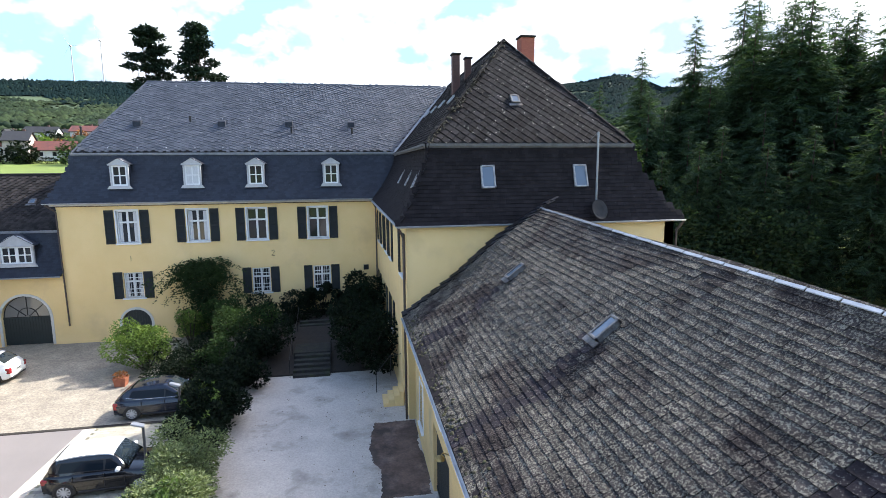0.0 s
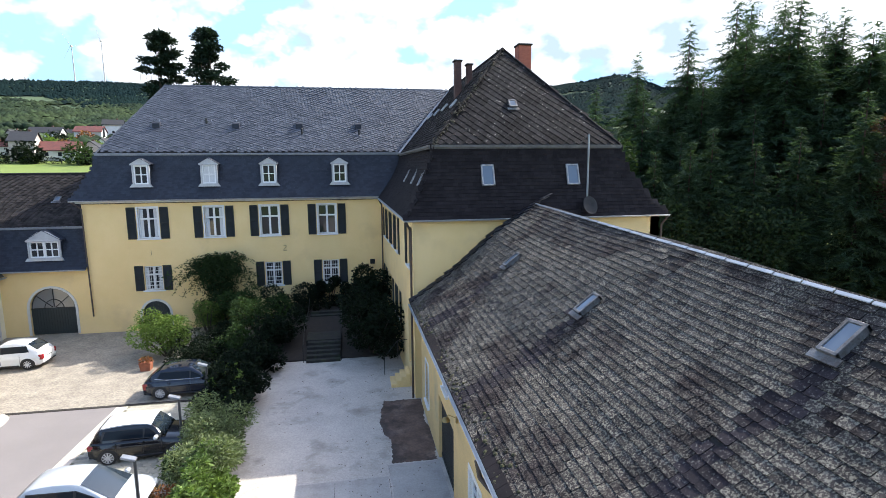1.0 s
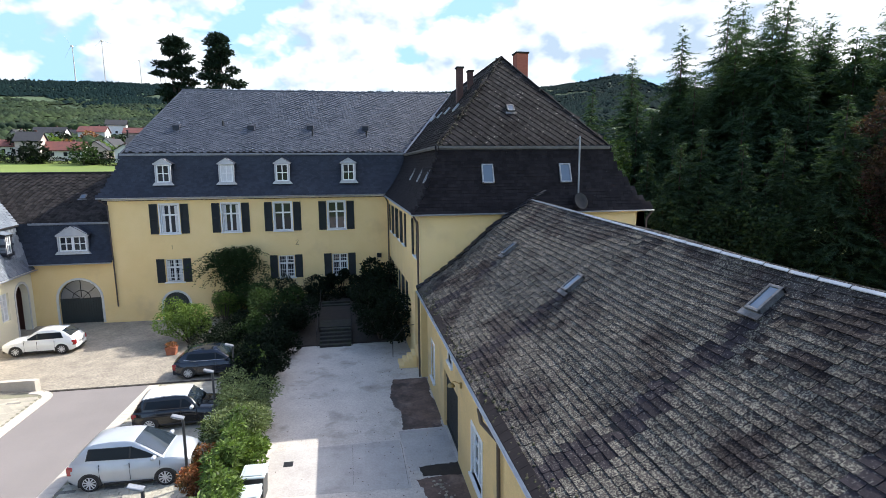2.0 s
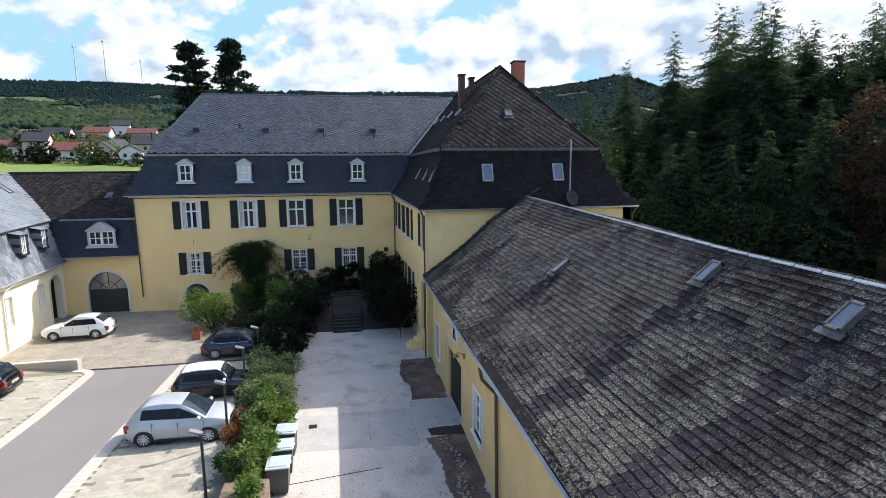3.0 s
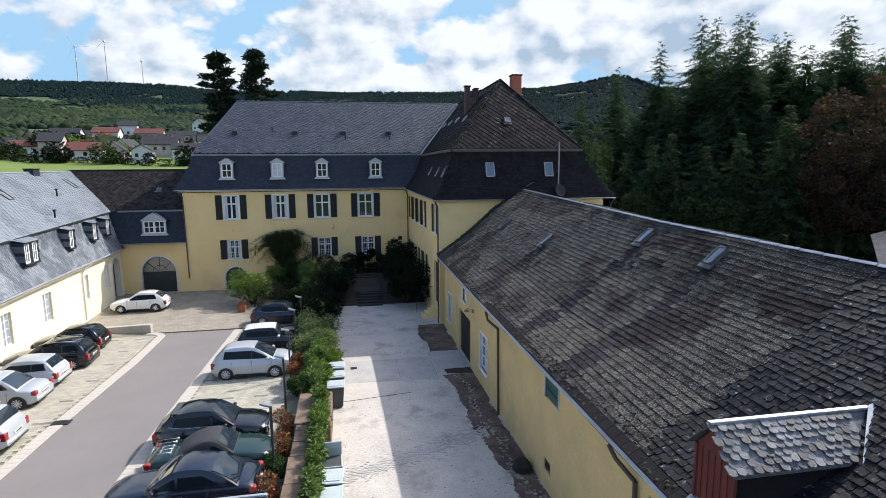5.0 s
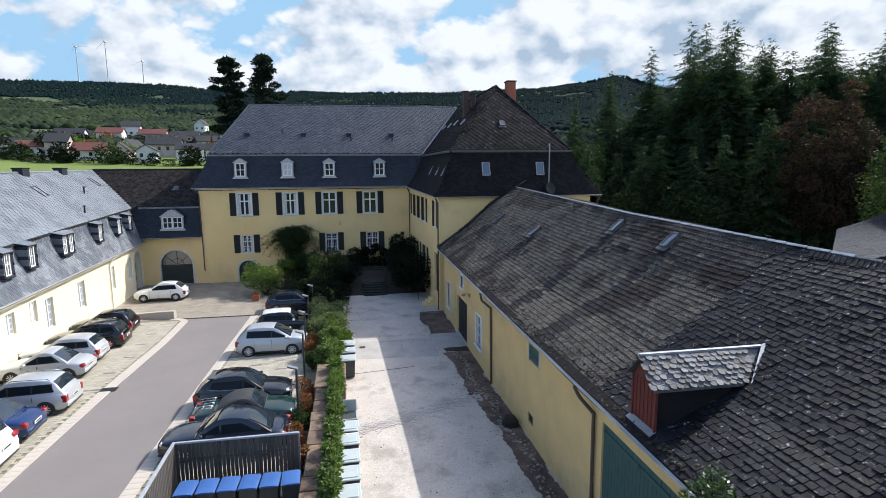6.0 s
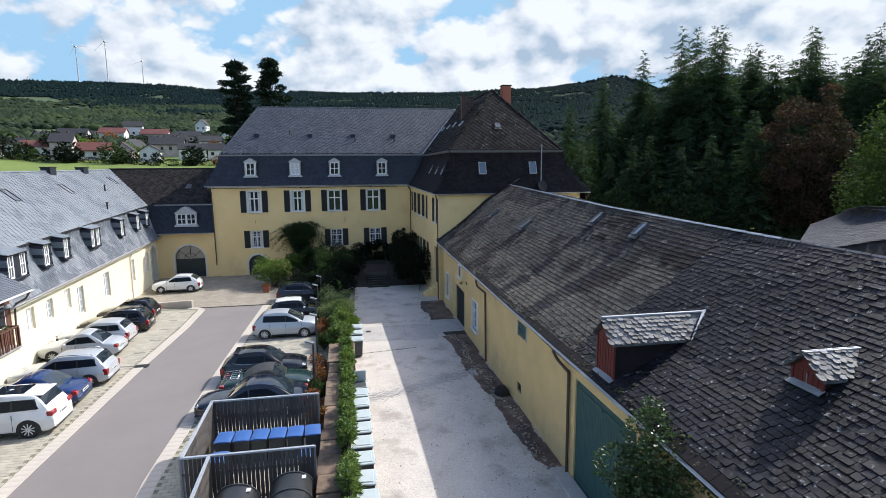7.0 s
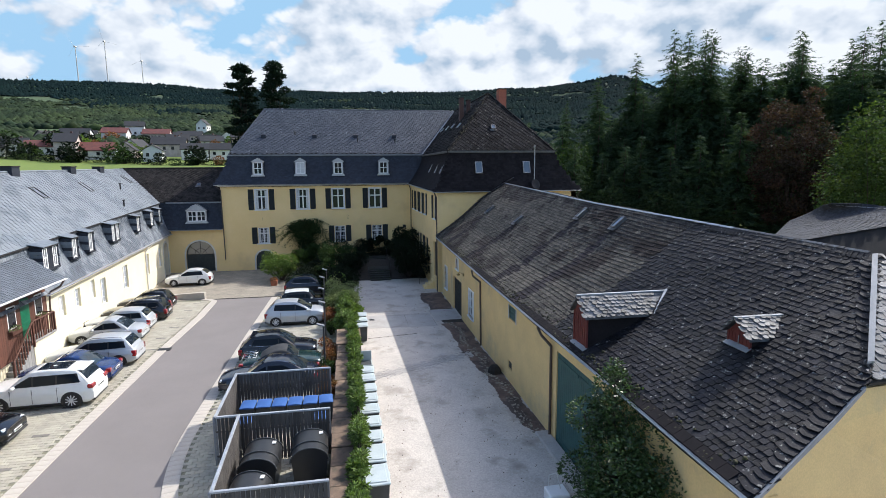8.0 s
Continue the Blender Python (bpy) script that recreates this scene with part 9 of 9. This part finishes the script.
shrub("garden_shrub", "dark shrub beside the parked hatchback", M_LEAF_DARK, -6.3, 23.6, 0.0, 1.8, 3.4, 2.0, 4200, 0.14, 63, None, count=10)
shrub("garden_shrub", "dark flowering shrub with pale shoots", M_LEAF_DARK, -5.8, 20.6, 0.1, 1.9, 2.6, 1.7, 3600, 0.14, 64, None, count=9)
for i, (x, y) in enumerate(((-6.5, 16.2), (-6.5, 14.3), (-6.4, 12.6), (-6.35, 11.2), (-6.3, 7.2), (-6.25, 5.4), (-6.25, 4.2), (-6.2, 2.6), (-6.2, 1.2))):
    shrub("photinia", "low shrub with orange-red young leaves", M_LEAF_RED if i % 3 else M_LEAF_MID, x, y, 0.35, 0.8, 1.0, 1.0, 900, 0.09, 70 + i, 0.28, count=6, group="red-leaved shrubs")
for i in range(14):
    y = 8.0 - i * 1.42
    shrub("hedge_plant", "upright green hedge plant with narrow leaves", M_LEAF_HEDGE, -4.98 + rn.uniform(-0.06, 0.06), y, DRIVE_Z, 0.40, 1.6, 1.85 + rn.uniform(-0.25, 0.4), 2100, 0.08, 90 + i, 0.19, count=20, long=3.4, core=0.1, group="hedge plants on the planter")
g, rs_ = Geo(), random.Random(33)
for k in range(12):
    p, a = Vector((-6.1 + rs_.uniform(-0.6, 0.9), 21.8 + rs_.uniform(-1.6, 1.6), 1.0)), rs_.uniform(0, 6.28)
    for q in range(18):
        t = q / 17
        c = p + Vector((math.cos(a) * 0.75 * t, math.sin(a) * 0.75 * t, 1.7 * t - 0.6 * t * t))
        leaves(g, [(c.x, c.y, c.z, 0.05, 0.05, 0.05)], 4, 0.055, rs_, core=0.1, long=2.2)
shoots = thing("arching_shrub", "shrub with pale arching shoots beside the parking bays", "shrub", (-6.0, 21.8, 0.1))
part("shoots", g.mesh("shoots", M_LEAF_LIGHT, tidy=False), None, shoots, "pale leafy shoots")
part("stems", Geo().tube((-6.0, 21.8, 0.0), (-6.0, 21.8, 1.1), 0.05, 0.03), M_BARK, shoots)
# laurel by the barn gate
r7 = random.Random(77)
leafy("laurel", "tall glossy laurel in front of the barn gate", M_LEAF_LAUREL, (1.95, -9.35, DRIVE_Z), [(0, 0, 1.1, 1.0, 1.4, 1.1), (0.1, 0.1, 2.2, 1.05, 1.4, 1.0), (0.2, 0.5, 3.2, 0.85, 1.05, 0.9), (0.3, 0.9, 4.0, 0.62, 0.7, 0.8), (0.3, 0.2, 3.8, 0.65, 0.8, 0.8), (0.3, 0.9, 4.7, 0.26, 0.3, 0.4), (0.4, -0.7, 3.2, 0.75, 0.95, 0.85), (-0.15, -0.6, 2.1, 0.9, 1.2, 1.0), (0.2, -1.7, 1.6, 0.75, 0.9, 1.4), (0.3, -1.5, 2.6, 0.65, 0.8, 0.8)] + cloud(r7, 14, 1.5, 2.4, 4.0, 0.45), 32000, 0.05, 0.08, 78, "shrub", core=0.7, long=1.9)

# neighbouring house by the wood
cot = thing("neighbour_house", "low house with a hipped dark slate roof by the wood", "house", (33, 11, -0.7))
a, b, c, d = (19.5, 6.2, 5.8), (33.0, -7.0, 5.8), (41.0, 9.0, 5.8), (33.0, 18.8, 5.8)
r1, r2 = (28.6, 10.2, 7.9), (27.7, 2.0, 7.9)
part("wall", Geo().prism([(p[0] * 0.93 + 2.2, p[1] * 0.93 + 0.5) for p in (a, b, c, d)], -0.7, 5.75, lambda u, v, t: (u, v, t)), M_CREAM, cot)
g = Geo()
for q in ((a, b, r2), (b, c, r2), (c, r1, r2), (c, d, r1)):
    g.slab([Vector(p) for p in q], (0, 0, -0.1))
cot_slope = mansard(d, a, r1, r2, 1.0)
deck(g, *cot_slope, (0, 0, -0.06), 8, 8)
part("roof_boarding", g, M_UNDER, cot)
part("roof", slates(Geo(), *cot_slope, 0.3, 0.2, "rect", 0.014, 0.4, lift=0.03, seed=81), M_SLATE_FAR, cot, "blue-grey slate hipped roof", kind="stuff")
part("ridge_cap", Geo().tube(r1, r2, 0.05, n=8).tube(d, r1, 0.05, n=8), M_LEAD, cot, "pale ridge and hip capping")
# ---- village and wind turbines ----
HOUSES_FRONT = [(-144.7, 272.7, 20.4, 11, 9, 5.5, 1.0, 100, M_HOUSE_WHITE, M_ROOF_GREY),
                (-141.6, 235.8, 17.6, 12, 9, 5, 0.35, 10, M_HOUSE_WHITE, M_ROOF_GREY),
                (-126.2, 222.6, 16.3, 12, 9, 4.5, 0.6, 20, M_HOUSE_WHITE, M_ROOF_RED),
                (-138.5, 281.7, 24.1, 17, 10, 5.5, 0.55, 5, M_HOUSE_WHITE, M_ROOF_GREY),
                (-121.2, 284.6, 24.8, 15, 10, 5.5, 0.55, 5, M_HOUSE_WHITE, M_ROOF_RED),
                (-98.3, 207.5, 14.6, 15, 9, 4.2, 0.75, 12, M_HOUSE_WHITE, M_ROOF_RED),
                (-107.3, 203.3, 15.4, 9, 12, 7, 0.5, 12, M_HOUSE_ROSE, M_ROOF_GREY),
                (-120.8, 310.8, 28.6, 12, 10, 7.5, 0.12, 15, M_HOUSE_WHITE, M_ROOF_GREY),
                (-105.5, 297.6, 25.8, 17, 10, 4.5, 0.6, 5, M_HOUSE_ROSE, M_ROOF_RED),
                (-79.6, 229.9, 17.4, 17, 11, 4.5, 0.7, 8, M_HOUSE_ROSE, M_ROOF_GREY)]
HOUSES_BACK = [(-91.6, 216.2, 14.7, 11, 9, 4.5, 0.8, 95, M_HOUSE_ROSE, M_ROOF_GREY),
               (-78.8, 206.9, 14.1, 12, 8, 4.5, 0.6, 100, M_HOUSE_WHITE, M_ROOF_GREY),
               (-66.2, 217.0, 15.3, 13, 9, 4, 0.6, 10, M_HOUSE_WHITE, M_ROOF_GREY),
               (-69.1, 259.3, 19.8, 13, 9, 5, 0.6, 15, M_HOUSE_WHITE, M_ROOF_GREY),
               (-90.8, 305.4, 25.2, 16, 10, 4.5, 0.6, 5, M_HOUSE_ROSE, M_ROOF_GREY),
               (-55.5, 220.5, 14.9, 14, 9, 4.5, 0.7, 5, M_HOUSE_WHITE, M_ROOF_GREY),
               (-104.2, 391.4, 37.0, 9, 9, 6, 0.9, 80, M_HOUSE_WHITE, M_ROOF_GREY),
               (-160, 255, 19, 12, 9, 5, 0.7, 15, M_HOUSE_WHITE, M_ROOF_GREY),
               (-48, 240, 17, 13, 9, 5, 0.7, 8, M_HOUSE_WHITE, M_ROOF_GREY),
               (-60, 285, 23, 13, 9, 5, 0.6, 12, M_HOUSE_ROSE, M_ROOF_GREY)]
rn = random.Random(505)
HOUSES_MORE = []
for k in range(60):
    x, y = rn.uniform(-165, -42), rn.uniform(203, 330)
    if len(HOUSES_MORE) < 20 and all(math.hypot(x - q[0], (y - q[1]) * 0.8) > 13 for q in HOUSES_FRONT + HOUSES_BACK + HOUSES_MORE):
        HOUSES_MORE.append((x, y, terrain(x, y) - 0.6, rn.uniform(10, 15), rn.uniform(8.5, 11), rn.uniform(3.2, 5.2), rn.uniform(0.75, 1.05), rn.choice((5, 12, 95, 80, 20)), rn.choice((M_HOUSE_WHITE, M_HOUSE_WHITE, M_HOUSE_ROSE)), M_ROOF_GREY if k % 5 else M_ROOF_RED))
for x, y, z, w, d, h, pt, tn, wm, rm in HOUSES_FRONT + HOUSES_BACK + HOUSES_MORE:
    words = "white-walled village house with a %s roof" if wm is M_HOUSE_WHITE else "rose-grey village house with a %s roof"
    village_house(x, y, z + 0.5, w * 0.76, d * 0.8, h * 0.72, max(0.62, pt), tn, wm, rm, words % ("red tiled" if rm is M_ROOF_RED else "dark grey"))
rn = random.Random(202)
for i in range(120):
    x, y = rn.uniform(-168, -30), 192 + 130 * rn.random() ** 1.4
    s = rn.uniform(1.3, 4.0)
    mt = (M_LEAF_MID, M_LEAF_DARK, M_LEAF_LIGHT, M_LEAF_DARK, M_LEAF_DARK)[i % 5] if i % 17 else M_LEAF_RED
    z = terrain(x, y)
    leafy("village_tree", "round garden tree in the village", mt, (x, y, z), [(0, 0, s * 1.0, s, s, s * 0.9), (s * 0.4, 0, s * 0.8, s * 0.7, s * 0.7, s * 0.7)], 420, s * 0.17, 0.25, 300 + i, "tree", "trees of the village")
for i in range(26):
    x = -168 + i * 5.6
    leafy("field_hedge", "clipped dark hedge along the meadow", M_LEAF_DARK if i % 3 else M_LEAF_MID, (x, 193 + 3 * math.sin(i), terrain(x, 193)), [(0, 0, 1.0, 3.0, 1.4, 1.2)], 420, 0.3, None, 400 + i, "hedge", "hedges along the meadow")


def turbine(az, r, hub):
    x, y = r * math.sin(radians(az)), r * math.cos(radians(az))
    z = terrain(x, y) - 3
    t = thing("wind_turbine", "tall white wind turbine on the far ridge", "turbine", (x, y, z), 0, "wind turbines")
    part("tower", Geo().tube((x, y, z), (x, y, z + hub), 1.5, 0.9, 10), M_TRIM, t)
    part("nacelle", Geo().box(x - 1.8, x + 1.8, y - 5, y + 4, z + hub - 1, z + hub + 2.6, 0.5), M_TRIM, t)
    for k in range(3):
        a = radians(15 + 120 * k + az * 7)
        part("blade", Geo().tube((x, y - 5.5, z + hub + 0.8), (x + 34 * math.sin(a), y - 5.5, z + hub + 0.8 + 34 * math.cos(a)), 0.3, 0.1, 6), M_TRIM, t)


for az, r, hub in ((-23.6, 1650, 92), (-21.4, 1650, 108), (-18.6, 1750, 70), (-27.0, 2300, 70)):
    turbine(az, r, hub)
# ---- pieces of roofs and paving ----
tile_mesh = tile.mesh("slate", M_SLATE_PICK)
for q in near_tiles:
    part("slate", tile_mesh, None, barn, "", q)
# paving stones of the bays
paver = Geo().add([(-0.148, -0.097, -0.03), (0.148, -0.097, -0.03), (0.148, 0.097, -0.03), (-0.148, 0.097, -0.03), (-0.142, -0.091, 0), (0.142, -0.091, 0), (0.142, 0.091, 0), (-0.142, 0.091, 0)],
                  [(4, 5, 6, 7), (0, 1, 5, 4), (1, 2, 6, 5), (2, 3, 7, 6), (3, 0, 4, 7)])
PV, PF = [Vector(p) for p in paver.v], paver.f


def pave(name, label, x_range, y0, y1, dark_rows, seed):
    """Running-bond pavers between the limits x_range(y), with dark marker stones at the bay lines."""
    r = random.Random(seed)
    pale, dark = Geo(), Geo()
    j, y = 0, y0
    while y < y1:
        a, b = x_range(y)
        x = a + 0.15 + (0.15 if j % 2 else 0)
        row = any(abs(y - d) < 0.1 for d in dark_rows)
        while x < b - 0.12:
            z = lot_z(y) + 0.028 + r.uniform(-0.003, 0.003)
            g = dark if row and int((x - a) / 0.3) % 5 < 2 else pale
            g.add([(p.x + x, p.y + y, p.z + z) for p in PV], PF)
            x += 0.304
        j += 1
        y += 0.202
    tagged(solo(name, pale.mesh(name, M_PAVER, tidy=False), None, label, "paving"), kind="stuff")
    if dark.v:
        tagged(solo(name + "_markers", dark.mesh(name, M_PAVER_DARK, tidy=False), None, "dark marker stones between parking bays", "paving"), kind="stuff")


pave("paving_west", "pale buff paving stones of the parking bays", lambda y: (west_x(y) + 0.3 if y > 9.6 else -21.9, road_limits(y)[0] - 0.23), -9, 23.6, [22.9 - 2.55 * k for k in range(13)], 1)
pave("paving_east", "pale buff paving stones of the parking bays", lambda y: (road_limits(y)[1] + 0.24, -6.75 if y > 9 else -6.0), -11, 24.0, [21.6 - 2.55 * k for k in range(9)], 2)
